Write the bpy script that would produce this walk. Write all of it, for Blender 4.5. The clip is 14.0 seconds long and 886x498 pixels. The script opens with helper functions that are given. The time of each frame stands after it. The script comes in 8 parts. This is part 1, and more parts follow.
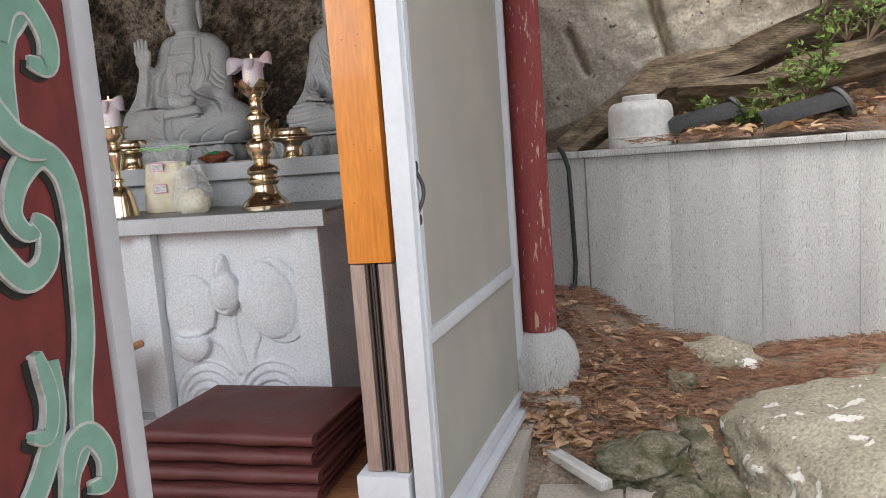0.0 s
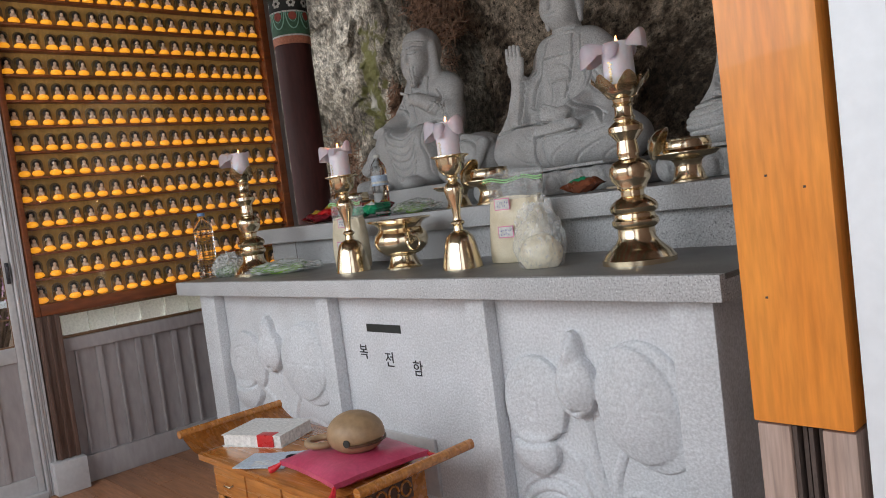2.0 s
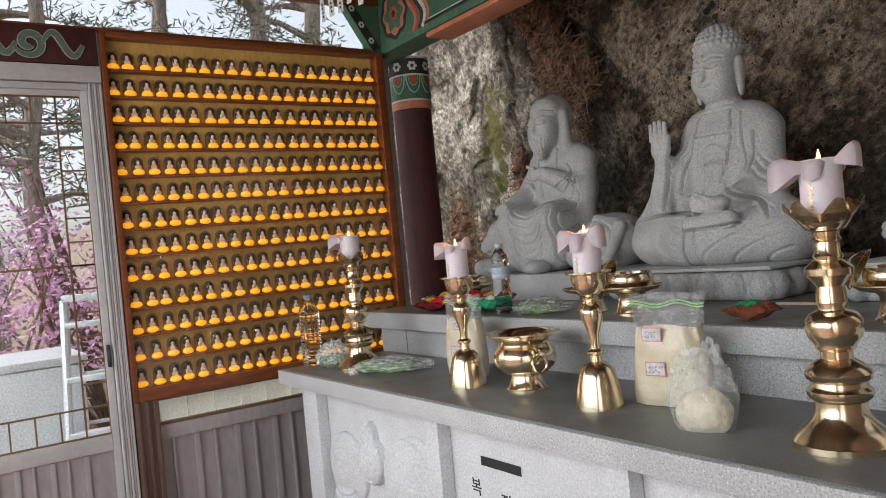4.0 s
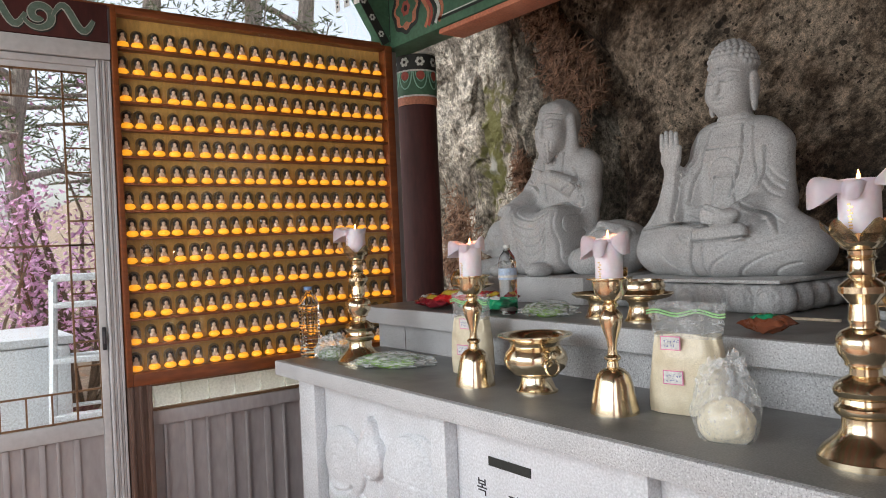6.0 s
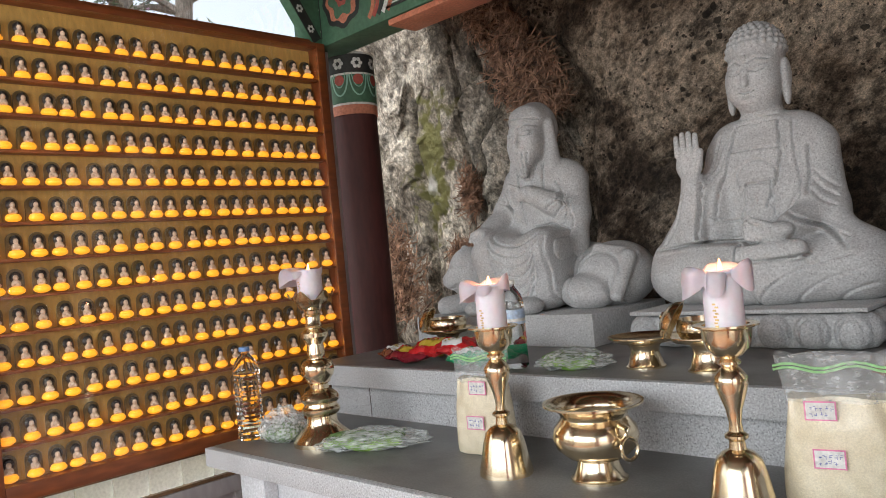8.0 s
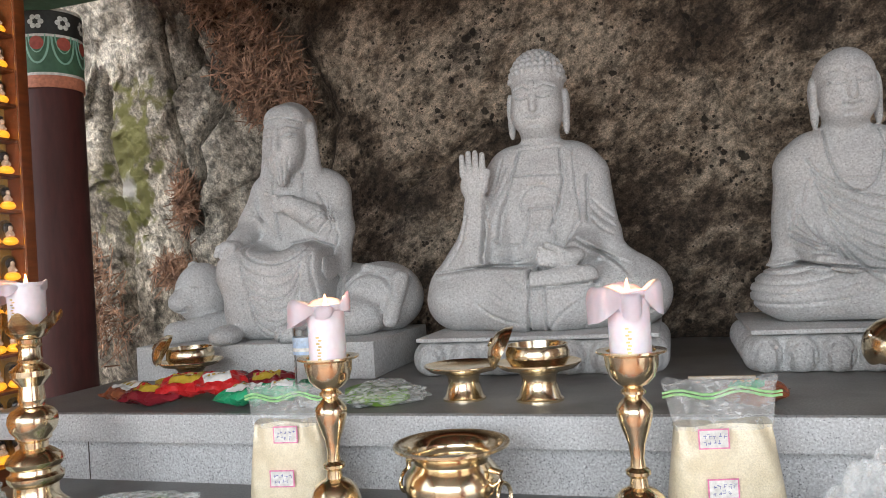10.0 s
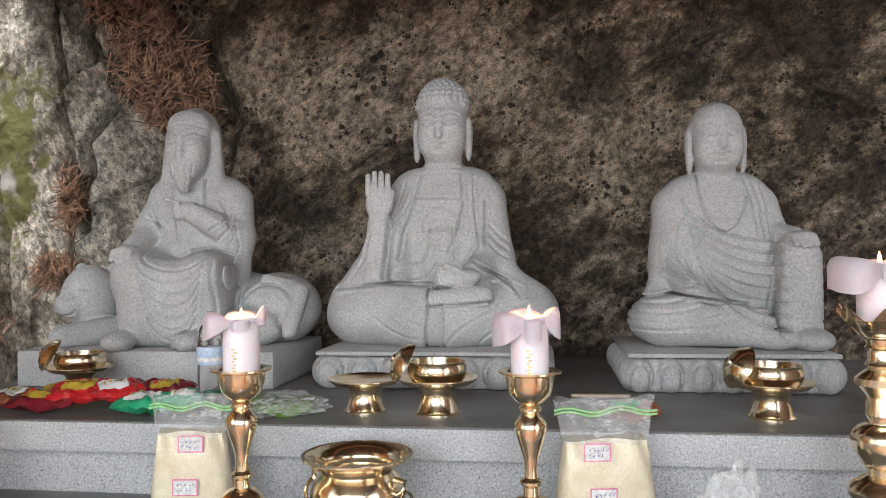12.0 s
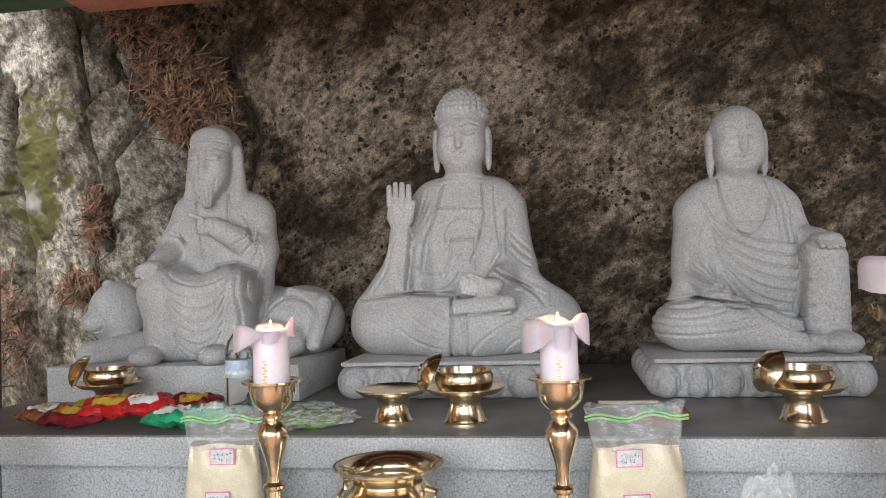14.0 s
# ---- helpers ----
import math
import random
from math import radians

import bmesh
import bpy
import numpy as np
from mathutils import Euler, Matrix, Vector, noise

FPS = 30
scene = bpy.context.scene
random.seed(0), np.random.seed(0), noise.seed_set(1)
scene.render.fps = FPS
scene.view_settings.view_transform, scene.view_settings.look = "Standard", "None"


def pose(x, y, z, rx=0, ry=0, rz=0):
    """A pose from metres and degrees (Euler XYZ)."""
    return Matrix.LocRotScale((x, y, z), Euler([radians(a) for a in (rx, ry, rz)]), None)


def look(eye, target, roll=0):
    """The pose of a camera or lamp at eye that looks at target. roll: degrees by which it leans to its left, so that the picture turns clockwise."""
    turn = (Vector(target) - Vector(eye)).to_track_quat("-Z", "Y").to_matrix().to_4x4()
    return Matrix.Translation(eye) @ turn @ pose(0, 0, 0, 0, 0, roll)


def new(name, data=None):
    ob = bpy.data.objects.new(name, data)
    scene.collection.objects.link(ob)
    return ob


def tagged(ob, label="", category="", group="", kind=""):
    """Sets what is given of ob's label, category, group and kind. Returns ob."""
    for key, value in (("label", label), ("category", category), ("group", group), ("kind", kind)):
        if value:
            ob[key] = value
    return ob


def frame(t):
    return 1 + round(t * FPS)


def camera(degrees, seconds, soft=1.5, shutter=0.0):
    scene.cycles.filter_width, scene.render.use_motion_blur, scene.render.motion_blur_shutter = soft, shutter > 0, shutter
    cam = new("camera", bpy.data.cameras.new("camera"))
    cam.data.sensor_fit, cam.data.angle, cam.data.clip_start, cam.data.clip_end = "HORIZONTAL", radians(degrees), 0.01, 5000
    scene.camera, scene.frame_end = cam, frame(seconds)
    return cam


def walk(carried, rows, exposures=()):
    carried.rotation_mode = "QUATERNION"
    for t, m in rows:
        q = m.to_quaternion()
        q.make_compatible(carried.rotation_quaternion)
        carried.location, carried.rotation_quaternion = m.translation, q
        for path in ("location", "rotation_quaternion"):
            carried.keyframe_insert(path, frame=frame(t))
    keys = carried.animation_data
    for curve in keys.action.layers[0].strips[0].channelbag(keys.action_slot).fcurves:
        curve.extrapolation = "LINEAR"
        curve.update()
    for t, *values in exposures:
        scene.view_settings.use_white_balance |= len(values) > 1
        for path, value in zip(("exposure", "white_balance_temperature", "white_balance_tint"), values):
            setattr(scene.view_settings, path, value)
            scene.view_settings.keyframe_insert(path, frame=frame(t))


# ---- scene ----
cam = camera(60.8, 14.0, soft=0.95)
PATH = [
    (0, (4.073, -2.643, 1.137), (3.554, -0.729, 0.878), -4.3),
    (0.6, (4.107, -2.271, 1.148), (3.462, -0.393, 0.907), -2.8),
    (1, (4.07, -1.957, 1.119), (3.123, -0.206, 0.923), -4.2),
    (1.5, (3.969, -1.749, 1.158), (2.696, -0.217, 0.977), -6.2),
    (2, (3.714, -1.594, 1.193), (2.253, -0.235, 1.066), -7.2),
    (2.5, (3.528, -1.493, 1.377), (2.001, -0.204, 1.3), -6.0),
    (3, (3.485, -1.374, 1.475), (1.891, -0.166, 1.483), -5.2),
    (3.5, (3.434, -1.322, 1.458), (1.79, -0.183, 1.456), -6.1),
    (6, (3.303, -1.449, 1.471), (1.698, -0.256, 1.451), -2.5),
    (6.5, (3.176, -1.374, 1.455), (1.559, -0.2, 1.387), -3.7),
    (7, (2.86, -1.254, 1.435), (1.264, -0.054, 1.325), -4.6),
    (7.5, (2.735, -1.22, 1.501), (1.215, 0.079, 1.455), -4.7),
    (8, (2.517, -1.283, 1.539), (1.121, 0.149, 1.562), -5.5),
    (8.5, (2.288, -1.291, 1.521), (1.055, 0.283, 1.589), -5.7),
    (9, (2.073, -1.196, 1.531), (1.077, 0.538, 1.579), -5.4),
    (11.5, (1.865, -1.353, 1.564), (1.576, 0.626, 1.586), -0.7),
    (12, (1.86, -1.362, 1.576), (1.589, 0.619, 1.611), -0.6),
    (12.5, (1.85, -1.366, 1.561), (1.585, 0.615, 1.615), -0.7),
    (13, (1.834, -1.359, 1.561), (1.561, 0.621, 1.614), -0.9),
    (13.5, (1.824, -1.36, 1.556), (1.534, 0.618, 1.618), -1.3),
    (14, (1.836, -1.373, 1.571), (1.526, 0.601, 1.636), -1.8),
]
EXPOSURES = [(0, 1.3, 6400, 10), (1.0, 1.27, 6400, 10), (2.0, 1.15, 6400, 10), (2.5, 1.02, 6500, 10), (3.0, 1.08, 6550, 10), (3.5, 1.3, 6500, 10), (6, 1.6, 6500, 10), (6.5, 1.57, 6500, 10), (7, 1.4, 6500, 10), (7.5, 1.48, 6500, 10),
             (8.5, 1.98, 6500, 10), (9, 2.05, 6450, 10), (11.5, 1.98, 6400, 10), (12.5, 1.94, 6400, 10), (14, 1.9, 6400, 10)]
walk(cam, [(t, look(eye, target, roll)) for t, eye, target, roll in PATH], EXPOSURES)

# ---- light ----
world = bpy.data.worlds.new("sky")
scene.world = world
world.use_nodes = True
wn = world.node_tree.nodes
sky = wn.new("ShaderNodeTexSky")
sky.sky_type = "NISHITA"
sky.sun_disc = False
sky.sun_elevation = radians(61)
sky.sun_rotation = radians(206.6)
sky.air_density, sky.dust_density, sky.ozone_density = 1.0, 4.0, 1.0
haze = wn.new("ShaderNodeHueSaturation")
haze.inputs["Saturation"].default_value = 0.4
world.node_tree.links.new(sky.outputs[0], haze.inputs["Color"])
world.node_tree.links.new(haze.outputs[0], wn["Background"].inputs[0])
wn["Background"].inputs[1].default_value = 0.1
sun = new("sun", bpy.data.lights.new("sun", "SUN"))
sun.data.energy, sun.data.angle, sun.data.color = 0.5, radians(40), (1.0, 0.95, 0.88)
sun.matrix_world = look((-2, -4, 8), (0, 0, 0))
# lamps added for sky light from the unseen open front and the side doorway
front_light = new("front_sky_fill", bpy.data.lights.new("front_sky_fill", "AREA"))
front_light.data.shape, front_light.data.size, front_light.data.size_y = "RECTANGLE", 3.2, 1.3
front_light.data.energy, front_light.data.color = 22, (0.93, 0.97, 1.0)
front_light.matrix_world = look((1.5, -2.8, 2.05), (1.5, 1.0, 1.05))
side_light = new("doorway_light", bpy.data.lights.new("doorway_light", "AREA"))
side_light.data.shape, side_light.data.size, side_light.data.size_y = "RECTANGLE", 1.4, 2.0
side_light.data.energy, side_light.data.color = 2.5, (0.95, 0.98, 1.0)
side_light.matrix_world = look((3.75, -1.3, 1.4), (1.2, 0.2, 1.0))


# ---- materials ----
def principled(name):
    m = bpy.data.materials.new(name)
    m.use_nodes = True
    return m, m.node_tree.nodes, m.node_tree.links, m.node_tree.nodes["Principled BSDF"]


def surface(name, dark, light, scale=8, rough=0.6, metal=0.0, bump=0.1, bump_scale=60, fine=0.25, fine_scale=90,
            stretch=(1, 1, 1), spot=None, spot_scale=5, spot_edge=(0.6, 0.68), random=0.0, coat=0.0, rough_var=0.15, spots=(), bump_dist=0.01, slant=0.0):
    """A plain surface: two tones mixed by a coarse noise, grain by a fine one, bump, and optional spots of other colours."""
    m, n, l, p = principled(name)
    geo = n.new("ShaderNodeTexCoord")
    mp = n.new("ShaderNodeMapping")
    mp.vector_type = "TEXTURE"
    mp.inputs["Scale"].default_value = tuple(1 / k for k in stretch)
    mp.inputs["Rotation"].default_value = (0, radians(slant), 0)
    l.new(geo.outputs["Object"], mp.inputs[0])

    def noise_node(sc, detail=6):
        t = n.new("ShaderNodeTexNoise")
        t.inputs["Scale"].default_value, t.inputs["Detail"].default_value = sc, detail
        l.new(mp.outputs[0], t.inputs["Vector"])
        return t.outputs["Fac"]

    def mix(fac, a, b, blend="MIX"):
        x = n.new("ShaderNodeMix")
        x.data_type, x.blend_type = "RGBA", blend
        for sock, v in ((x.inputs[0], fac), (x.inputs[6], a), (x.inputs[7], b)):
            if isinstance(v, (int, float)):
                sock.default_value = v
            elif isinstance(v, tuple):
                sock.default_value = (*v, 1)
            else:
                l.new(v, sock)
        return x.outputs[2]

    def ramp(fac, a, b):
        r = n.new("ShaderNodeMapRange")
        r.inputs[1].default_value, r.inputs[2].default_value = a, b
        l.new(fac, r.inputs[0])
        return r.outputs[0]

    col = mix(ramp(noise_node(scale), 0.32, 0.68), dark, light)
    g = ramp(noise_node(fine_scale, 3), 0.3, 0.7)
    shade = n.new("ShaderNodeMapRange")
    shade.inputs[3].default_value, shade.inputs[4].default_value = 1 - fine, 1 + fine * 0.5
    l.new(g, shade.inputs[0])
    col = mix(1.0, col, shade.outputs[0], "MULTIPLY")
    todo = list(spots)
    if spot:
        todo.append((spot, spot_scale, spot_edge))
    for c, sc, e in todo:
        col = mix(ramp(noise_node(sc, 8), *e), col, c)
    if random:
        oi = n.new("ShaderNodeObjectInfo")
        rr = n.new("ShaderNodeMapRange")
        rr.inputs[3].default_value, rr.inputs[4].default_value = 1 - random, 1 + random
        l.new(oi.outputs["Random"], rr.inputs[0])
        col = mix(1.0, col, rr.outputs[0], "MULTIPLY")
    l.new(col, p.inputs["Base Color"])
    rv = n.new("ShaderNodeMapRange")
    rv.inputs[3].default_value, rv.inputs[4].default_value = max(0.02, rough - rough_var), min(1, rough + rough_var)
    l.new(noise_node(scale * 2.3), rv.inputs[0])
    l.new(rv.outputs[0], p.inputs["Roughness"])
    p.inputs["Metallic"].default_value = metal
    p.inputs["Coat Weight"].default_value = coat
    if bump:
        b = n.new("ShaderNodeBump")
        b.inputs["Strength"].default_value, b.inputs["Distance"].default_value = bump, bump_dist
        l.new(noise_node(bump_scale, 5), b.inputs["Height"])
        l.new(b.outputs[0], p.inputs["Normal"])
    return m


def clear(name, color=(1, 1, 1), rough=0.02, ior=1.45):
    m, n, l, p = principled(name)
    p.inputs["Base Color"].default_value = (*color, 1)
    p.inputs["Roughness"].default_value, p.inputs["Transmission Weight"].default_value, p.inputs["IOR"].default_value = rough, 1.0, ior
    return m


def film_material(name, color, opacity, rough=0.2):
    """Thin plastic film: mostly lets light through, with a glossy sheen."""
    m, n, l, p = principled(name)
    t = n.new("ShaderNodeBsdfTransparent")
    t.inputs[0].default_value = (*color, 1)
    mx = n.new("ShaderNodeMixShader")
    nz = n.new("ShaderNodeTexNoise")
    nz.inputs["Scale"].default_value = 14
    r = n.new("ShaderNodeMapRange")
    r.inputs[1].default_value, r.inputs[2].default_value, r.inputs[3].default_value, r.inputs[4].default_value = 0.35, 0.7, opacity * 0.5, min(1, opacity * 1.7)
    l.new(nz.outputs[0], r.inputs[0])
    l.new(r.outputs[0], mx.inputs[0])
    l.new(t.outputs[0], mx.inputs[1])
    l.new(p.outputs[0], mx.inputs[2])
    p.inputs["Base Color"].default_value = (*[min(1, c * 0.95) for c in color], 1)
    p.inputs["Roughness"].default_value = rough
    l.new(mx.outputs[0], n["Material Output"].inputs[0])
    return m


def glow(name, color, strength, base=None, rough=0.5):
    m, n, l, p = principled(name)
    p.inputs["Base Color"].default_value = (*(base or color), 1)
    p.inputs["Emission Color"].default_value = (*color, 1)
    p.inputs["Emission Strength"].default_value = strength
    p.inputs["Roughness"].default_value = rough
    return m


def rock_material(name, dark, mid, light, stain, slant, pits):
    """Weathered rock: broad tone, slanting bands, dark stains, grain and small clustered pits that dent the surface.
    Bands and grain also carry painted light and shade of the relief.
    """
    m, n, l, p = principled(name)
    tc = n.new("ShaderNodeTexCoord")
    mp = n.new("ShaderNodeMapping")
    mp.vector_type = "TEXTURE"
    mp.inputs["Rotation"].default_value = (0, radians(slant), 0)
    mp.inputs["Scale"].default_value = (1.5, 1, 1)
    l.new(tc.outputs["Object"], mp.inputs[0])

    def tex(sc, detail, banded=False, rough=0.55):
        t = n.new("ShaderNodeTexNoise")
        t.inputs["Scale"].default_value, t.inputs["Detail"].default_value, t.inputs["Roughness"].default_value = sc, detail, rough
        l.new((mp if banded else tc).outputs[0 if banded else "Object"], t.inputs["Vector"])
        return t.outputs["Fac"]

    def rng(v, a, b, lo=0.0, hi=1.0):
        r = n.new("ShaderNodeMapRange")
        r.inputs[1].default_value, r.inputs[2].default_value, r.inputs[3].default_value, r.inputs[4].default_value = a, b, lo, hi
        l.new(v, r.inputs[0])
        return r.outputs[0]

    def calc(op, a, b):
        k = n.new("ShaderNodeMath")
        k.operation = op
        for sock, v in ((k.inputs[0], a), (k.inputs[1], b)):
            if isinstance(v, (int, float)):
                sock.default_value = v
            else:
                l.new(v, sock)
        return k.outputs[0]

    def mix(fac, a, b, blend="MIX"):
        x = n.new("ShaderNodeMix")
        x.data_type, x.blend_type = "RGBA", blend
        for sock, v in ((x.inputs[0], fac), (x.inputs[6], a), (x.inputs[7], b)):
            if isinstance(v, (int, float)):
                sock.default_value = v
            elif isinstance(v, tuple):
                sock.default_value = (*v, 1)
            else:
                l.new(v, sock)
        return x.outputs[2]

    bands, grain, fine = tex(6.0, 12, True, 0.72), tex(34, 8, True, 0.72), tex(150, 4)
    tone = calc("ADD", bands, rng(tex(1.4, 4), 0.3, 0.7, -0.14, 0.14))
    # tone steps hold real tan and dark patches plus painted glints and shade
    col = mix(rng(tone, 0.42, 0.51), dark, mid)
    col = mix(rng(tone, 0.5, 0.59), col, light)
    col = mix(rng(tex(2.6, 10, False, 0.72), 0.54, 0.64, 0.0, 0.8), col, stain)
    # grain contrast raised, as painted shading of the small relief
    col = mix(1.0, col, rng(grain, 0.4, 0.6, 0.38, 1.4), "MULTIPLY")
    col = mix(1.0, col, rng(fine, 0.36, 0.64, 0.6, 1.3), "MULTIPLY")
    # pits: cells whose size follows a broad mask
    warp = n.new("ShaderNodeMix")
    warp.data_type = "VECTOR"
    warp.inputs[0].default_value = 0.022
    nz = n.new("ShaderNodeTexNoise")
    nz.inputs["Scale"].default_value, nz.inputs["Detail"].default_value = 26, 3
    l.new(tc.outputs["Object"], nz.inputs["Vector"])
    l.new(tc.outputs["Object"], warp.inputs[4])
    l.new(nz.outputs["Color"], warp.inputs[5])
    pit = None
    for sc, lo, hi in ((21, -0.22, 0.42), (46, -0.16, 0.46)):
        vo = n.new("ShaderNodeTexVoronoi")
        vo.inputs["Scale"].default_value = sc
        l.new(warp.outputs[1], vo.inputs["Vector"])
        size = rng(tex(sc * 0.2, 5, False, 0.7), 0.4, 0.66, lo, hi)
        size = calc("MULTIPLY", size, pits)
        one = calc("SUBTRACT", size, vo.outputs["Distance"])
        one = rng(one, -0.03, 0.05)
        pit = one if pit is None else calc("MAXIMUM", pit, one)
    col = mix(calc("MULTIPLY", pit, 0.9), col, tuple(k * 0.45 for k in stain))
    l.new(col, p.inputs["Base Color"])
    p.inputs["Roughness"].default_value = 0.85
    high = calc("ADD", calc("MULTIPLY", bands, 1.3), calc("ADD", calc("MULTIPLY", grain, 0.55), calc("MULTIPLY", fine, 0.16)))
    high = calc("SUBTRACT", high, calc("MULTIPLY", pit, 0.35))
    b = n.new("ShaderNodeBump")
    b.inputs["Strength"].default_value, b.inputs["Distance"].default_value = 1.0, 0.045
    l.new(high, b.inputs["Height"])
    l.new(b.outputs[0], p.inputs["Normal"])
    return m


STATUE = surface("pale_granite", (0.52, 0.53, 0.53), (0.635, 0.645, 0.645), 7, 0.8, bump=0.4, bump_scale=180, fine=0.28, fine_scale=150, bump_dist=0.006,
                 spots=[((0.25, 0.25, 0.247), 230, (0.61, 0.68)), ((0.74, 0.735, 0.72), 190, (0.61, 0.68))])
GRANITE = surface("altar_granite", (0.5, 0.51, 0.52), (0.62, 0.63, 0.64), 4, 0.75, bump=0.4, bump_scale=180, fine=0.35, fine_scale=180, bump_dist=0.006,
                  spots=[((0.22, 0.22, 0.23), 190, (0.6, 0.66)), ((0.78, 0.78, 0.78), 150, (0.62, 0.68))])
GRANITE_WHITE = surface("hammered_white_granite", (0.64, 0.66, 0.68), (0.74, 0.76, 0.79), 5, 0.8, bump=0.45, bump_scale=120, fine=0.2, fine_scale=130, bump_dist=0.008)
GRANITE_TOP = surface("worn_granite_top", (0.15, 0.147, 0.138), (0.24, 0.235, 0.222), 3, 0.38, bump=0.06, bump_scale=120, fine=0.3, fine_scale=200, rough_var=0.12,
                      spots=[((0.1, 0.098, 0.093), 5, (0.55, 0.75))])
# light and dark tones include painted light on the relief
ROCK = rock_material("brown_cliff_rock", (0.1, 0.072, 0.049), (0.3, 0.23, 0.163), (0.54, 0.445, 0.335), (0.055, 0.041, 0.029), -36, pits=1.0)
ROCK_PALE = rock_material("lichen_covered_rock", (0.21, 0.185, 0.146), (0.44, 0.392, 0.315), (0.62, 0.575, 0.485), (0.12, 0.104, 0.08), 62, pits=0.5)
ROCK_OUT = surface("weathered_boulder", (0.55, 0.485, 0.39), (0.72, 0.645, 0.53), 2.2, 0.9, bump=0.5, bump_scale=26, bump_dist=0.02, fine=0.3, fine_scale=50,
                   spots=[((0.36, 0.32, 0.25), 3, (0.56, 0.72)), ((0.16, 0.13, 0.1), 24, (0.64, 0.7))])
BRASS = surface("polished_brass", (0.83, 0.69, 0.47), (0.91, 0.78, 0.57), 9, 0.175, metal=1.0, bump=0.02, bump_scale=40, fine=0.1, fine_scale=60, rough_var=0.07)
RED_WOOD = surface("dark_red_painted_wood", (0.05, 0.011, 0.009), (0.08, 0.017, 0.014), 4, 0.65, bump=0.12, bump_scale=30, fine=0.25, fine_scale=60, stretch=(1, 1, 0.2))
CASE_WOOD = surface("varnished_brown_wood", (0.17, 0.042, 0.012), (0.26, 0.075, 0.02), 6, 0.4, bump=0.05, bump_scale=40, fine=0.3, fine_scale=50, stretch=(1, 0.2, 1))
CASE_BACK = surface("gold_backing", (0.42, 0.24, 0.06), (0.55, 0.33, 0.09), 5, 0.5, bump=0.05, fine=0.2, fine_scale=70, stretch=(1, 1, 0.3))
ORANGE_WOOD = surface("orange_varnished_pine", (0.62, 0.2, 0.025), (0.74, 0.28, 0.045), 5, 0.38, bump=0.04, bump_scale=40, fine=0.18, fine_scale=36, stretch=(3, 3, 0.35), coat=0.2,
                      spots=[((0.33, 0.09, 0.02), 9, (0.74, 0.8))])
BROWN_POST = surface("grooved_brown_wood", (0.3, 0.2, 0.155), (0.42, 0.31, 0.26), 4, 0.6, bump=0.1, bump_scale=40, fine=0.3, fine_scale=40, stretch=(4, 4, 0.25))
DARK_GROOVE = surface("dark_weatherstrip", (0.05, 0.035, 0.03), (0.08, 0.055, 0.045), 6, 0.7)
WHITE_FRAME = surface("white_aluminium", (0.62, 0.64, 0.67), (0.69, 0.71, 0.74), 3, 0.4, bump=0.03, fine=0.05, fine_scale=40)
GREY_FRAME = surface("grey_white_aluminium", (0.5, 0.49, 0.49), (0.58, 0.57, 0.57), 4, 0.45, bump=0.03, fine=0.08, fine_scale=40)
WAINSCOT = surface("mauve_grey_panel", (0.33, 0.3, 0.3), (0.42, 0.385, 0.38), 3, 0.5, bump=0.04, fine=0.12, fine_scale=40, stretch=(1, 1, 0.3))
SCREEN = surface("grey_insect_screen", (0.4, 0.378, 0.33), (0.47, 0.445, 0.39), 2, 0.75, bump=0.2, bump_scale=260, fine=0.12, fine_scale=300)
LATTICE = surface("brass_coloured_lattice", (0.17, 0.095, 0.05), (0.25, 0.14, 0.07), 6, 0.4, metal=0.3, bump=0.02)
FLOOR_WOOD = surface("orange_brown_flooring", (0.3, 0.13, 0.06), (0.42, 0.2, 0.1), 5, 0.34, bump=0.04, bump_scale=50, fine=0.3, fine_scale=30, stretch=(0.25, 3, 1), random=0.16)
CEILING = surface("dark_ceiling_boards", (0.12, 0.045, 0.03), (0.18, 0.075, 0.05), 4, 0.7, bump=0.1, fine=0.3, fine_scale=30, stretch=(0.3, 4, 1))
GREEN_PAINT = surface("green_temple_paint", (0.05, 0.13, 0.075), (0.075, 0.18, 0.105), 5, 0.6, bump=0.08, fine=0.2, fine_scale=40)
MINT_PAINT = surface("mint_paint", (0.24, 0.47, 0.36), (0.31, 0.56, 0.44), 5, 0.6, bump=0.05, fine=0.12, fine_scale=40)
BLACK_PAINT = surface("black_paint", (0.018, 0.02, 0.018), (0.03, 0.033, 0.03), 5, 0.6, bump=0.05)
WHITE_PAINT = surface("white_paint", (0.62, 0.64, 0.6), (0.75, 0.77, 0.72), 8, 0.6, bump=0.05)
SALMON_PAINT = surface("salmon_paint", (0.48, 0.16, 0.09), (0.6, 0.24, 0.14), 7, 0.6, bump=0.05)
MAROON_PAINT = surface("chalky_maroon_paint", (0.19, 0.028, 0.028), (0.26, 0.045, 0.042), 3.5, 0.6, bump=0.12, bump_scale=40, fine=0.25, fine_scale=50, stretch=(1, 1, 0.4),
                       spots=[((0.42, 0.25, 0.22), 26, (0.7, 0.76))])
GLASS = clear("window_glass", (0.97, 0.99, 0.98))
FROSTED = surface("frosted_glass_block", (0.86, 0.9, 0.8), (0.92, 0.95, 0.87), 5, 0.8, bump=0.02)
FROSTED.node_tree.nodes["Principled BSDF"].inputs["Transmission Weight"].default_value = 0.95


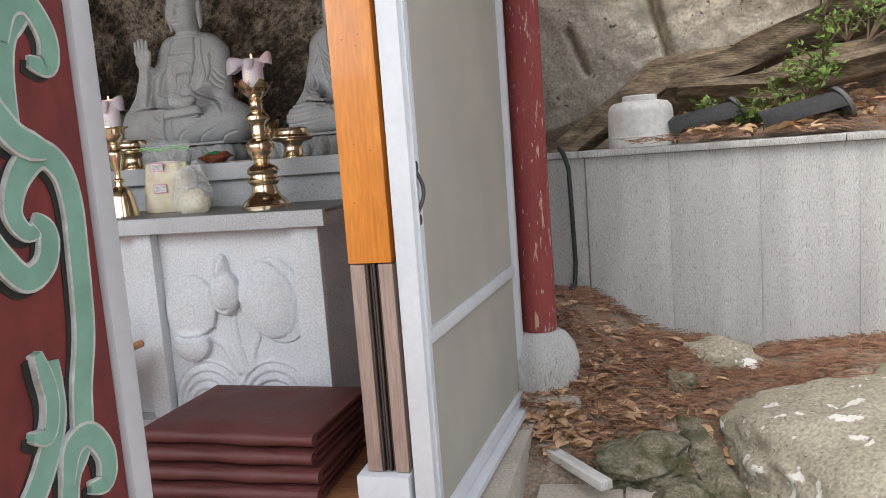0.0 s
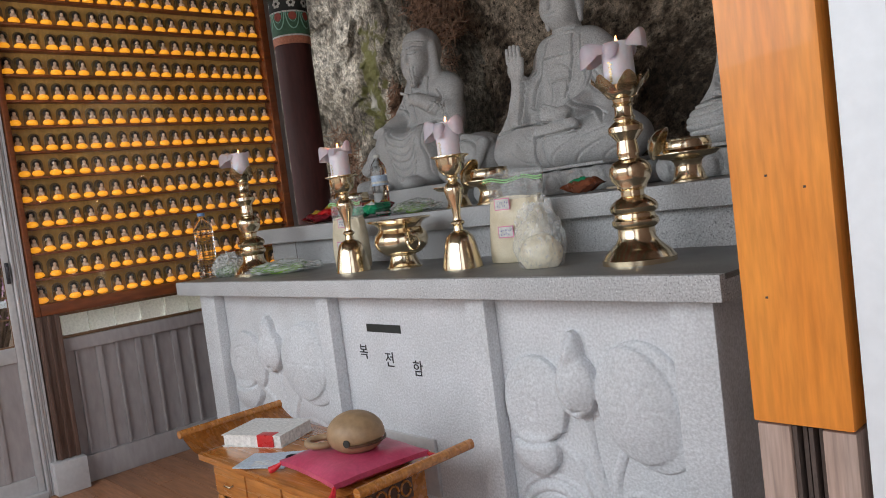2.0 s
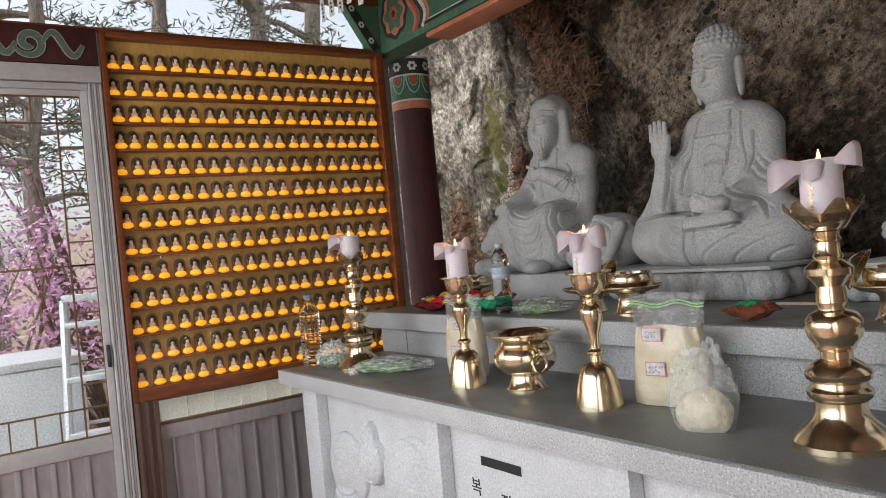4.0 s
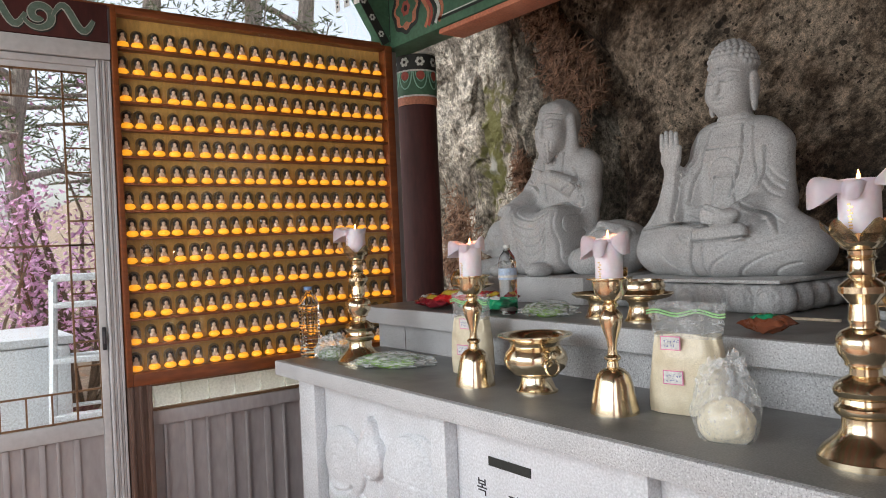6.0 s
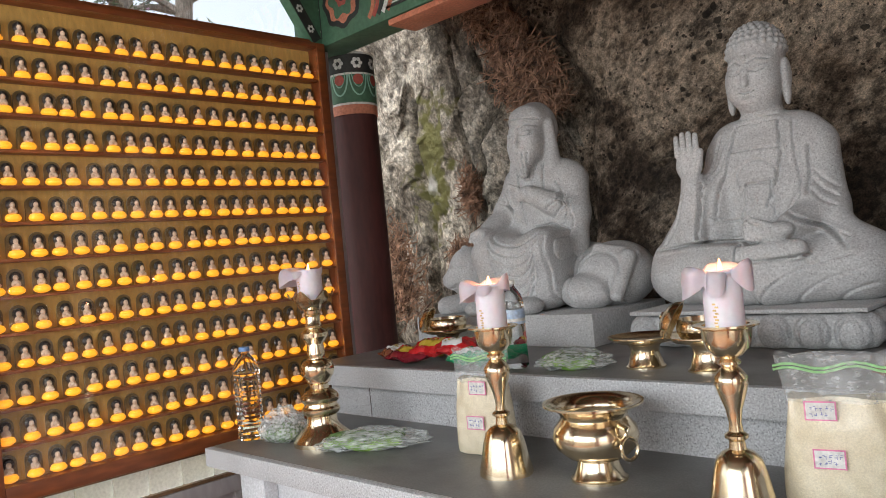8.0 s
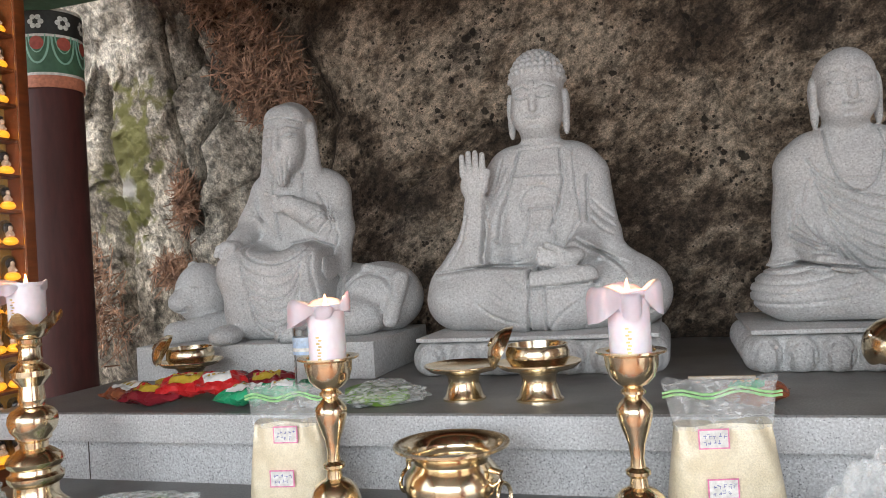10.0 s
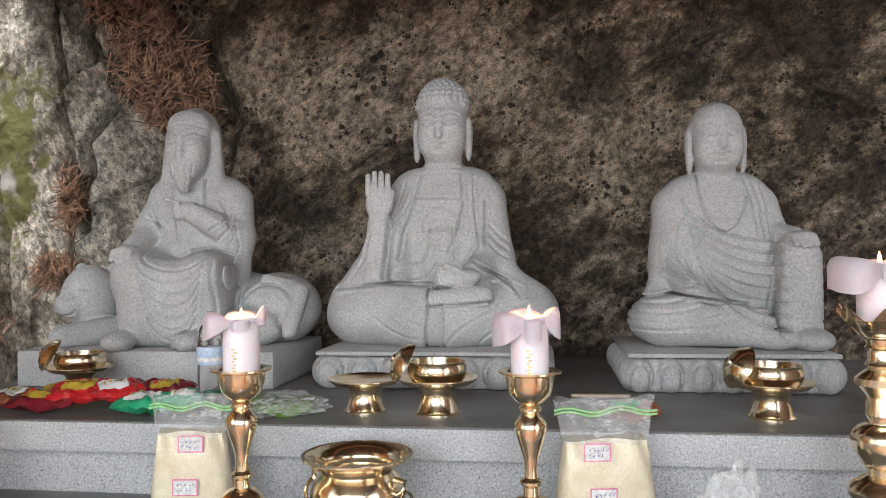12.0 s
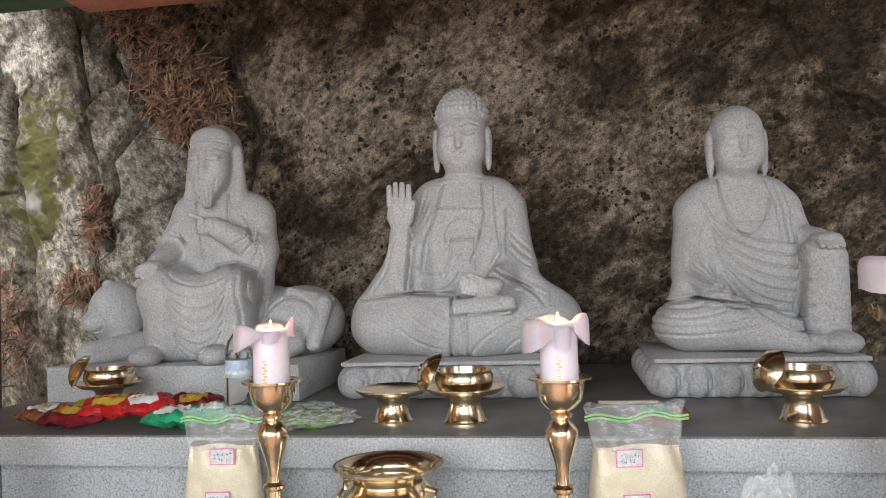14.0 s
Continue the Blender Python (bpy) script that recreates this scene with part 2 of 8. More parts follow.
# ---- mesh helpers ----
def box(bm, x0, x1, y0, y1, z0, z1, bevel=0.0, m=None, seg=2):
    mat4 = Matrix.Translation(((x0 + x1) / 2, (y0 + y1) / 2, (z0 + z1) / 2)) @ Matrix.Diagonal((x1 - x0, y1 - y0, z1 - z0, 1))
    got = bmesh.ops.create_cube(bm, size=1, matrix=(m @ mat4) if m else mat4)
    if bevel:
        edges = list({e for v in got["verts"] for e in v.link_edges})
        bmesh.ops.bevel(bm, geom=edges, offset=bevel, segments=seg, affect="EDGES", profile=0.6)
    return bm


def lathe(bm, profile, n=40, m=None, wave=None):
    """Turn a profile of (radius, height) about the z axis. wave(angle, radius, z) may shift the radius."""
    rings = []
    for r, z in profile:
        ring = []
        for i in range(n):
            a = 2 * math.pi * i / n
            q = wave(a, r, z) if wave else r
            v = Vector((q * math.cos(a), q * math.sin(a), z))
            ring.append(bm.verts.new(m @ v if m else v))
        rings.append(ring)
    for a, b in zip(rings, rings[1:]):
        for i in range(n):
            bm.faces.new((a[i], a[(i + 1) % n], b[(i + 1) % n], b[i]))
    if profile[0][0] > 1e-5:
        bm.faces.new(rings[0][::-1])
    if profile[-1][0] > 1e-5:
        bm.faces.new(rings[-1])
    bmesh.ops.remove_doubles(bm, verts=bm.verts, dist=1e-6)
    return bm


def tube(bm, pts, r, n=8, radii=None):
    """A round tube along points."""
    pts = [Vector(p) for p in pts]
    rings = []
    side = Vector((0, 0, 1))
    for i, p in enumerate(pts):
        d = (pts[min(i + 1, len(pts) - 1)] - pts[max(i - 1, 0)]).normalized()
        if abs(d.dot(side)) > 0.95:
            side = Vector((1, 0, 0))
        u = (side - d * side.dot(d)).normalized()
        w = d.cross(u)
        side = u
        q = radii[i] if radii else r
        rings.append([bm.verts.new(p + (u * math.cos(2 * math.pi * k / n) + w * math.sin(2 * math.pi * k / n)) * q) for k in range(n)])
    for a, b in zip(rings, rings[1:]):
        for k in range(n):
            bm.faces.new((a[k], a[(k + 1) % n], b[(k + 1) % n], b[k]))
    bm.faces.new(rings[0][::-1])
    bm.faces.new(rings[-1])
    return bm


def sheet(bm, fn, nu, nv, thick=0.0, closed=False):
    """A grid of points fn(u, v), u and v from 0 to 1, given some thickness."""
    g = [[bm.verts.new(fn(i / nu, j / nv)) for j in range(nv + 1)] for i in range(nu + 1)]
    faces = [bm.faces.new((g[i][j], g[i + 1][j], g[i + 1][j + 1], g[i][j + 1])) for i in range(nu) for j in range(nv)]
    if thick:
        bmesh.ops.solidify(bm, geom=faces, thickness=thick)
    return bm


def ribbon(bm, pts, widths, place, thick=0.003):
    """A flat painted band along 2D points, laid by place(u, v, lift) on a surface."""
    pts = [Vector((p[0], p[1])) for p in pts]
    top = []
    for i, p in enumerate(pts):
        d = pts[min(i + 1, len(pts) - 1)] - pts[max(i - 1, 0)]
        d = d.normalized() if d.length else Vector((1, 0))
        nrm = Vector((-d.y, d.x))
        w = widths[i] if isinstance(widths, (list, tuple)) else widths
        a, b = p + nrm * w / 2, p - nrm * w / 2
        top.append((bm.verts.new(place(a.x, a.y, thick)), bm.verts.new(place(b.x, b.y, thick)), bm.verts.new(place(a.x, a.y, 0)), bm.verts.new(place(b.x, b.y, 0))))
    for p, q in zip(top, top[1:]):
        bm.faces.new((p[0], p[1], q[1], q[0]))
        bm.faces.new((p[2], p[0], q[0], q[2]))
        bm.faces.new((p[1], p[3], q[3], q[1]))
    for p in (top[0], top[-1]):
        bm.faces.new((p[0], p[1], p[3], p[2]))
    return bm


def mesh_from(bm, name, material, smooth=True, angle=40):
    bmesh.ops.recalc_face_normals(bm, faces=bm.faces)
    me = bpy.data.meshes.new(name)
    bm.to_mesh(me)
    bm.free()
    for mt in material if isinstance(material, (list, tuple)) else [material]:
        me.materials.append(mt)
    if smooth:
        me.shade_smooth()
        me.set_sharp_from_angle(angle=radians(angle))
    return me


def part(name, bm, material, parent=None, label="", smooth=True, angle=40):
    ob = new(name, mesh_from(bm, name, material, smooth, angle))
    if parent is not None:
        ob.parent = parent
    return tagged(ob, label=label)


def thing(name, m, label, category, group=""):
    ob = new(name)
    ob.empty_display_size = 0.05
    ob.matrix_world = m
    return tagged(ob, label, category, group)


def solid(name, bm, material, label, category="", kind="", m=None, smooth=True, angle=40, group=""):
    ob = new(name, mesh_from(bm, name, material, smooth, angle))
    if m is not None:
        ob.matrix_world = m
    return tagged(ob, label, category, group, kind)


def block(name, dims, material, label, bevel=0.004, kind="structure", category="wall"):
    return solid(name, box(bmesh.new(), *dims, bevel), material, label, category, kind)


B = bmesh.new


# ---- shapes from distance fields ----
def surface_nets(f, origin, h):
    """The zero surface of a field sampled on a grid, as points and quads."""
    neg = f < 0
    nx, ny, nz = (k - 1 for k in f.shape)
    corner = [(i, j, k) for i in (0, 1) for j in (0, 1) for k in (0, 1)]

    def cut(a, c):
        return a[c[0]:c[0] + nx, c[1]:c[1] + ny, c[2]:c[2] + nz]

    count = sum(cut(neg, c).astype(np.int8) for c in corner)
    mask = (count > 0) & (count < 8)
    cells = np.argwhere(mask)
    index = np.full(mask.shape, -1, np.int64)
    index[mask] = np.arange(len(cells))
    total, hits = np.zeros((len(cells), 3)), np.zeros(len(cells))
    for a in corner:
        for ax in range(3):
            if a[ax]:
                continue
            b = list(a)
            b[ax] = 1
            fa, fb = cut(f, a)[mask], cut(f, b)[mask]
            cross = (fa < 0) != (fb < 0)
            t = np.where(cross, fa / np.where(cross, fa - fb, 1), 0)
            p = np.tile(np.array(a, float), (len(cells), 1))
            p[:, ax] += t
            total += p * cross[:, None]
            hits += cross
    verts = (cells + total / hits[:, None]) * h + np.array(origin)
    quads = []
    for ax in range(3):
        o1, o2 = [k for k in range(3) if k != ax]
        lo, hi = [slice(None)] * 3, [slice(None)] * 3
        lo[ax], hi[ax] = slice(0, -1), slice(1, None)
        s0, s1 = neg[tuple(lo)], neg[tuple(hi)]
        e = np.argwhere(s0 != s1)
        ok = (e[:, o1] > 0) & (e[:, o2] > 0) & (e[:, o1] < mask.shape[o1]) & (e[:, o2] < mask.shape[o2])
        e = e[ok]
        ring = []
        for d1, d2 in ((-1, -1), (0, -1), (0, 0), (-1, 0)):
            c = e.copy()
            c[:, o1] += d1
            c[:, o2] += d2
            ring.append(index[c[:, 0], c[:, 1], c[:, 2]])
        q = np.stack(ring, 1)
        flip = s0[e[:, 0], e[:, 1], e[:, 2]]
        if ax == 1:
            flip = ~flip
        q[~flip] = q[~flip][:, ::-1]
        quads.append(q)
    return verts, np.concatenate(quads)


class Clay:
    """A lump of stone, blended from rounded shapes and cut by grooves. Each shape touches only the cells near it."""

    def __init__(self, lo, hi, h):
        self.lo, self.h = lo, h
        ax = [np.arange(a, b, h, dtype=np.float32) for a, b in zip(lo, hi)]
        self.gx, self.gy, self.gz = np.meshgrid(*ax, indexing="ij", sparse=True)
        self.f = np.full([len(a) for a in ax], 9.0, np.float32)
        self.near((-9, -9, -9), (9, 9, 9))

    def near(self, lo, hi):
        cut = []
        for k in range(3):
            a = int((lo[k] - self.lo[k]) / self.h) - 1
            b = int((hi[k] - self.lo[k]) / self.h) + 2
            n = self.f.shape[k]
            a = min(max(a, 0), n - 1)
            cut.append(slice(a, max(min(b, n), a + 1)))
        self.cut = tuple(cut)
        self.x, self.y, self.z = self.gx[cut[0]], self.gy[:, cut[1]], self.gz[:, :, cut[2]]

    def whole(self):
        self.near((-9, -9, -9), (9, 9, 9))
        return self

    def add(self, d, k=0.03):
        f = self.f[self.cut]
        t = np.clip(0.5 + 0.5 * (f - d) / k, 0, 1)
        self.f[self.cut] = f * (1 - t) + d * t - k * t * (1 - t)
        return self

    def ball(self, c, r, k=0.03, turn=0.0, lean=0.0, add=True):
        """An ellipsoid, turned about z and leaned about y, in degrees."""
        m = max(r) if turn or lean else None
        pad = k + 0.03
        self.near([q - (m or w) - pad for q, w in zip(c, r)], [q + (m or w) + pad for q, w in zip(c, r)])
        x, y, z = self.x - c[0], self.y - c[1], self.z - c[2]
        if turn:
            a = radians(turn)
            x, y = x * math.cos(a) + y * math.sin(a), y * math.cos(a) - x * math.sin(a)
        if lean:
            a = radians(lean)
            x, z = x * math.cos(a) + z * math.sin(a), z * math.cos(a) - x * math.sin(a)
        q = np.sqrt((x / r[0]) ** 2 + (y / r[1]) ** 2 + (z / r[2]) ** 2)
        g = np.sqrt((x / r[0] ** 2) ** 2 + (y / r[1] ** 2) ** 2 + (z / r[2] ** 2) ** 2)
        d = q * (q - 1) / np.maximum(g, 1e-5)
        return self.add(d, k) if add else d

    def limb(self, a, b, ra, rb, k=0.025, add=True):
        """A tapered round limb from a to b."""
        a, b = np.array(a, float), np.array(b, float)
        pad = max(ra, rb) + k + 0.03
        self.near(np.minimum(a, b) - pad, np.maximum(a, b) + pad)
        ab = b - a
        t = np.clip(((self.x - a[0]) * ab[0] + (self.y - a[1]) * ab[1] + (self.z - a[2]) * ab[2]) / ab.dot(ab), 0, 1)
        d = np.sqrt((self.x - a[0] - ab[0] * t) ** 2 + (self.y - a[1] - ab[1] * t) ** 2 + (self.z - a[2] - ab[2] * t) ** 2) - (ra + (rb - ra) * t)
        return self.add(d, k) if add else d

    def slab(self, c, s, r=0.02, k=0.02):
        self.near([q - w - k - 0.04 for q, w in zip(c, s)], [q + w + k + 0.04 for q, w in zip(c, s)])
        qx, qy, qz = (np.abs(v - o) - (w - r) for v, o, w in zip((self.x, self.y, self.z), c, s))
        d = np.sqrt(np.maximum(qx, 0) ** 2 + np.maximum(qy, 0) ** 2 + np.maximum(qz, 0) ** 2) + np.minimum(np.maximum(np.maximum(qx, qy), qz), 0) - r
        return self.add(d, k)

    def line(self, pts, depth=0.006, width=0.006, back=0.0):
        """A carved line, seen from the front, on all that lies before y = back."""
        depth, width = depth * 0.78, width * 0.85
        pad = width * 3
        us, vs = [q[0] for q in pts], [q[1] for q in pts]
        self.near((min(us) - pad, -9, min(vs) - pad), (max(us) + pad, back, max(vs) + pad))
        u, v = self.x, self.z
        best = np.full((u.shape[0], 1, v.shape[2]), 9.0, np.float32)
        for a, b in zip(pts, pts[1:]):
            d = (b[0] - a[0], b[1] - a[1])
            t = np.clip(((u - a[0]) * d[0] + (v - a[1]) * d[1]) / (d[0] ** 2 + d[1] ** 2 + 1e-9), 0, 1)
            best = np.minimum(best, (u - a[0] - d[0] * t) ** 2 + (v - a[1] - d[1] * t) ** 2)
        self.f[self.cut] = self.f[self.cut] + depth * (1.45 * np.exp(-best / (width * 0.62) ** 2) - 0.35 * np.exp(-((np.sqrt(best) - width * 1.7) / width) ** 2)) * (self.y < back)
        return self

    def floor(self, z=0.0):
        self.f = np.maximum(self.f, z - self.gz)
        return self

    def points(self):
        return surface_nets(self.f, self.lo, self.h)

    def mesh(self, name, material):
        v, q = self.points()
        return stone_mesh(name, v, q, material)


def stone_mesh(name, v, q, material):
    me = bpy.data.meshes.new(name)
    me.from_pydata(v.tolist(), [], q.tolist())
    me.materials.append(material)
    me.shade_smooth()
    return me


def arc(cx, cz, rx, rz, a0, a1, n=14):
    return [(cx + rx * math.cos(radians(a0 + (a1 - a0) * i / n)), cz + rz * math.sin(radians(a0 + (a1 - a0) * i / n))) for i in range(n + 1)]


# ---- the hall ----
FLOOR, TOP, TIER = 0.03, 0.95, 1.155
floor = block("floor", (-0.3, 3.34, -2.9, 1.0, -0.4, FLOOR - 0.012), CEILING, "wooden hall floor under orange-brown boards", kind="structure", category="floor")
# unseen back part reaches the rock and keeps sky light off it
ceiling = block("ceiling", (-0.75, 3.75, -3.3, 2.5, 3.02, 3.1), CEILING, "dark red-brown boarded ceiling", category="ceiling")
# unseen front side, left open in the middle so that daylight enters
block("wall_front_left", (-0.3, -0.1, -2.95, -2.85, FLOOR, 3.02), WAINSCOT, "plain grey front wall of the hall, out of view")
block("wall_front_top", (-0.1, 3.3, -2.95, -2.85, 2.55, 3.02), RED_WOOD, "unseen dark red lintel over the front left open for daylight")
block("wall_front_right", (3.3, 3.6, -2.95, -2.85, FLOOR, 3.02), WAINSCOT, "plain grey front wall of the hall, out of view")
block("threshold", (3.342, 3.6, -2.05, -0.62, -0.4, FLOOR), FLOOR_WOOD, "worn wooden threshold of the side doorway", category="threshold")
block("wall_right_top", (3.3, 3.42, -2.85, 0.78, 2.45, 3.02), RED_WOOD, "dark red lintel over the side doorway")
block("wall_right", (3.23, 3.335, -0.44, 0.78, -0.05, 2.45), BROWN_POST, "brown wooden side wall behind the sliding door")

# painted board beside the doorway
board = thing("painted_board", pose(3.6, -2.1, -0.25), "dark red board painted with mint green scrollwork", "wall panel")
part("panel", box(B(), -0.1, 0, -0.75, 0.024, 0, 2.7, 0.004), MAROON_PAINT, board)
part("frame_strip", box(B(), -0.1, 0.006, 0.0245, 0.05, 0, 2.7, 0.004), WHITE_FRAME, board, "white aluminium edge strip")


def spiral(cx, cy, r0, r1, a0, turns, n=36):
    return [(cx + (r0 + (r1 - r0) * i / n) * math.cos(a0 + turns * 2 * math.pi * i / n), cy + (r0 + (r1 - r0) * i / n) * math.sin(a0 + turns * 2 * math.pi * i / n)) for i in range(n + 1)]


def scroll_band(parent, strokes, place, green=MINT_PAINT, edge=WHITE_PAINT, shade=BLACK_PAINT, shift=(-0.006, -0.004)):
    """Painted scroll: each stroke is a band with a pale outline and a black shadow line."""
    for k, (pts, w) in enumerate(strokes):
        step = 0.0007 * (k % 9)
        n = len(pts)
        ws = [w * (0.45 + 0.55 * min(1, 4 * i / n, 4 * (n - 1 - i) / n + 0.25)) for i in range(n)]
        band = part("scroll", ribbon(B(), pts, [q * 0.88 for q in ws], place, 0.0022 + step), green, parent, "green painted scroll", smooth=False)
        part("outline", ribbon(B(), pts, [q * 1.14 for q in ws], place, 0.0018 + step), edge, band, "white painted outline", smooth=False)
        part("shadow_line", ribbon(B(), [(a + shift[0], b + shift[1]) for a, b in pts], [q * 1.1 for q in ws], place, 0.0006 + step * 0.1), shade, band, "black painted shadow line", smooth=False)


def on_board(u, v, lift):
    return Vector((lift, u, v))


def smooth_path(pts, n=7):
    """A smooth curve through points."""
    P = [Vector(p) for p in pts]
    out = []
    for i in range(len(P) - 1):
        a, b, c, d = P[max(i - 1, 0)], P[i], P[i + 1], P[min(i + 2, len(P) - 1)]
        for k in range(n):
            t = k / n
            out.append(0.5 * ((2 * b) + (c - a) * t + (2 * a - 5 * b + 4 * c - d) * t * t + (3 * b - a - 3 * c + d) * t ** 3))
    out.append(P[-1])
    return [(v.x, v.y) for v in out]


stem = [(-0.022, 0.989), (-0.039, 0.987), (-0.05, 1.005), (-0.038, 1.032), (-0.014, 1.048), (0.006, 1.035), (0.014, 1.007), (0.013, 0.964), (0.008, 0.897), (-0.004, 0.85), (-0.012, 0.806), (-0.03, 0.781), (-0.036, 0.749), (-0.036, 0.70)]
hook = [(-0.03, 0.998), (-0.018, 0.985), (-0.024, 0.961), (-0.045, 0.951), (-0.064, 0.968), (-0.08, 0.999)]
lower = [(-0.012, 0.762), (0.008, 0.76), (0.012, 0.784), (-0.005, 0.808), (-0.026, 0.803), (-0.036, 0.775)]
upper_leaf = [(-0.085, 1.117), (-0.057, 1.082), (-0.036, 1.06), (-0.008, 1.05)]
crown_leaf = [(-0.03, 1.241), (-0.038, 1.189), (-0.061, 1.149), (-0.085, 1.127)]
side_leaf = [(-0.066, 0.829), (-0.05, 0.826), (-0.042, 0.853), (-0.05, 0.892)]
strokes = []
for dz in (-0.36, 0.0, 0.36, 0.72):
    for pts, w in ((stem, 0.022), (hook, 0.02), (lower, 0.02), (upper_leaf, 0.022), (crown_leaf, 0.022), (side_leaf, 0.014)):
        strokes.append((smooth_path([(a - 0.016, b + dz) for a, b in pts]), w))
scroll_band(board, strokes, on_board)

# posts beside the doorway
DARK_KNOT = surface("wood_knot", (0.36, 0.1, 0.02), (0.5, 0.16, 0.03), 40, 0.4)


def disc_on(bm, x, z):
    """A small flat oval on the front of the post."""
    ring = [bm.verts.new((x + 0.014 * math.cos(t * math.pi / 10), -0.0556, z + 0.022 * math.sin(t * math.pi / 10))) for t in range(20)]
    bm.faces.new(ring)
    return bm


post = thing("door_post", pose(3.282, -0.5, -0.05), "orange varnished pine post over a grooved brown base", "post")
part("upper_post", box(B(), -0.072, 0.064, -0.055, 0.055, 0.87, 2.5, 0.003), ORANGE_WOOD, post, "orange varnished pine with nail holes")
bm = box(B(), -0.07, -0.024, -0.05, 0.055, 0.215, 0.866, 0.003)
box(bm, 0.02, 0.064, -0.05, 0.055, 0.215, 0.866, 0.003)
part("lower_post", bm, BROWN_POST, post)
bm = B()
for i in range(4):
    box(bm, -0.022 + i * 0.011, -0.016 + i * 0.011, -0.045 + (i % 2) * 0.008, 0.03, 0.215, 0.866)
part("weatherstrip", bm, DARK_GROOVE, post)
part("foot", box(B(), -0.1, 0.07, -0.08, 0.07, 0.0, 0.212, 0.006), WHITE_FRAME, post, "white painted stone foot")
for a, b in ((-0.03, 1.52), (0.012, 1.5), (0.02, 1.53), (-0.02, 1.22), (0.03, 1.2), (0.0, 1.8), (-0.035, 1.05), (0.04, 1.95)):
    part("nail_hole", box(B(), a - 0.0016, a + 0.0016, -0.0565, -0.055, b, b + 0.003), DARK_GROOVE, post)
part("knot", disc_on(B(), 0.03, 1.72), DARK_KNOT, post, "dark oval wood knot")

# sliding screen door, slid back along the wall
ang = math.degrees(math.atan2(3.47 - 3.395, 0.8 + 0.57))
door = thing("screen_door", pose(3.395, -0.57, -0.055, 0, 0, -ang), "white aluminium sliding screen door with grey mesh", "door")
W, H = 1.37, 2.3
for nm, d in (("near_stile", (-0.03, 0.035, 0, 0.075, 0, H)), ("far_stile", (-0.02, 0.03, W - 0.05, W, 0, H)), ("bottom_rail", (-0.015, 0.025, 0.076, W - 0.051, 0, 0.05)),
              ("top_rail", (-0.015, 0.025, 0.076, W - 0.051, H - 0.05, H)), ("middle_rail", (-0.01, 0.022, 0.076, W - 0.051, 0.6, 0.645))):
    part(nm, box(B(), *d, 0.004), WHITE_FRAME, door)
bm = box(B(), 0.035, 0.041, 0.052, 0.06, 0, H)
box(bm, 0.035, 0.045, 0.022, 0.028, 0, H)
part("groove_trim", bm, WHITE_FRAME, door)
part("mesh_panel", box(B(), 0.0, 0.006, 0.07, W - 0.045, 0.045, H - 0.045), SCREEN, door, "grey insect mesh", smooth=False)
bm = B()
for i in range(2):
    box(bm, 0.006, 0.02, 0.1 + i * 0.02, 0.108 + i * 0.02, 0.65, H - 0.05)
part("inner_trim", bm, WHITE_FRAME, door)
IRON = surface("dark_iron", (0.05, 0.05, 0.055), (0.09, 0.09, 0.1), 8, 0.45, metal=0.8)
bm = tube(B(), [(0.038 + 0.02 * math.sin(math.pi * i / 14), 0.03 + 0.012 * math.sin(math.pi * i / 14), 1.015 + 0.13 * i / 14) for i in range(15)], 0.006, 8)
for z in (0.995, 1.15):
    bmesh.ops.create_uvsphere(bm, u_segments=12, v_segments=8, radius=0.5, matrix=Matrix.Translation((0.038, 0.05, z)) @ Matrix.Diagonal((0.012, 0.02, 0.034, 1)))
part("handle", bm, IRON, door, "dark iron pull handle")
part("track", box(B(), -0.05, 0.06, -0.02, W, -0.03, -0.003, 0.003), WHITE_FRAME, door)

# ---- left side wall with glazed sliding doors ----
LX = -0.25
bm = box(B(), LX - 0.06, LX, -0.49, 0.95, FLOOR, 0.16, 0.003)
box(bm, LX - 0.06, LX, -0.49, 0.95, 0.69, 0.755, 0.003)
box(bm, LX - 0.05, LX - 0.03, -0.49, 0.95, 0.16, 0.69)
wains = solid("wainscot", bm, WAINSCOT, "mauve-grey panelled lower wall", "wall", "structure")
for i in range(14):
    y = -0.44 + i * 0.098
    ob = part("batten", box(B(), LX - 0.03, LX - 0.012, y, y + (0.03 if i % 2 else 0.012), 0.162, 0.688, 0.003), WAINSCOT, wains)
strip = new("strip_window")
tagged(strip, "row of frosted glass blocks under the lantern case", "window", kind="structure")
part("window_frame", box(box(B(), LX - 0.05, LX - 0.002, -0.49, 0.95, 0.757, 0.77), LX - 0.05, LX - 0.002, -0.49, 0.95, 0.87, 0.885), LATTICE, strip)
for i in range(11):
    part("pane", box(B(), LX - 0.04, LX - 0.015, -0.478 + i * 0.13, -0.354 + i * 0.13, 0.771, 0.869, 0.004), FROSTED, strip).visible_shadow = False
block("wall_behind_case", (LX - 0.06, LX - 0.042, -0.49, 0.95, 0.887, 2.56), WAINSCOT, "plain board wall behind the lantern case")
wood_post = thing("wall_post", pose(LX, -0.575, FLOOR), "dark brown grooved wooden post on a stone pad", "post")
bm = box(B(), -0.05, 0.03, -0.025, 0.08, 0.16, 0.854, 0.004)
box(bm, 0.0295, 0.042, -0.02, -0.005, 0.16, 0.854, 0.003)
box(bm, 0.0295, 0.042, 0.02, 0.035, 0.16, 0.854, 0.003)
box(bm, 0.0295, 0.042, 0.055, 0.075, 0.16, 0.854, 0.003)
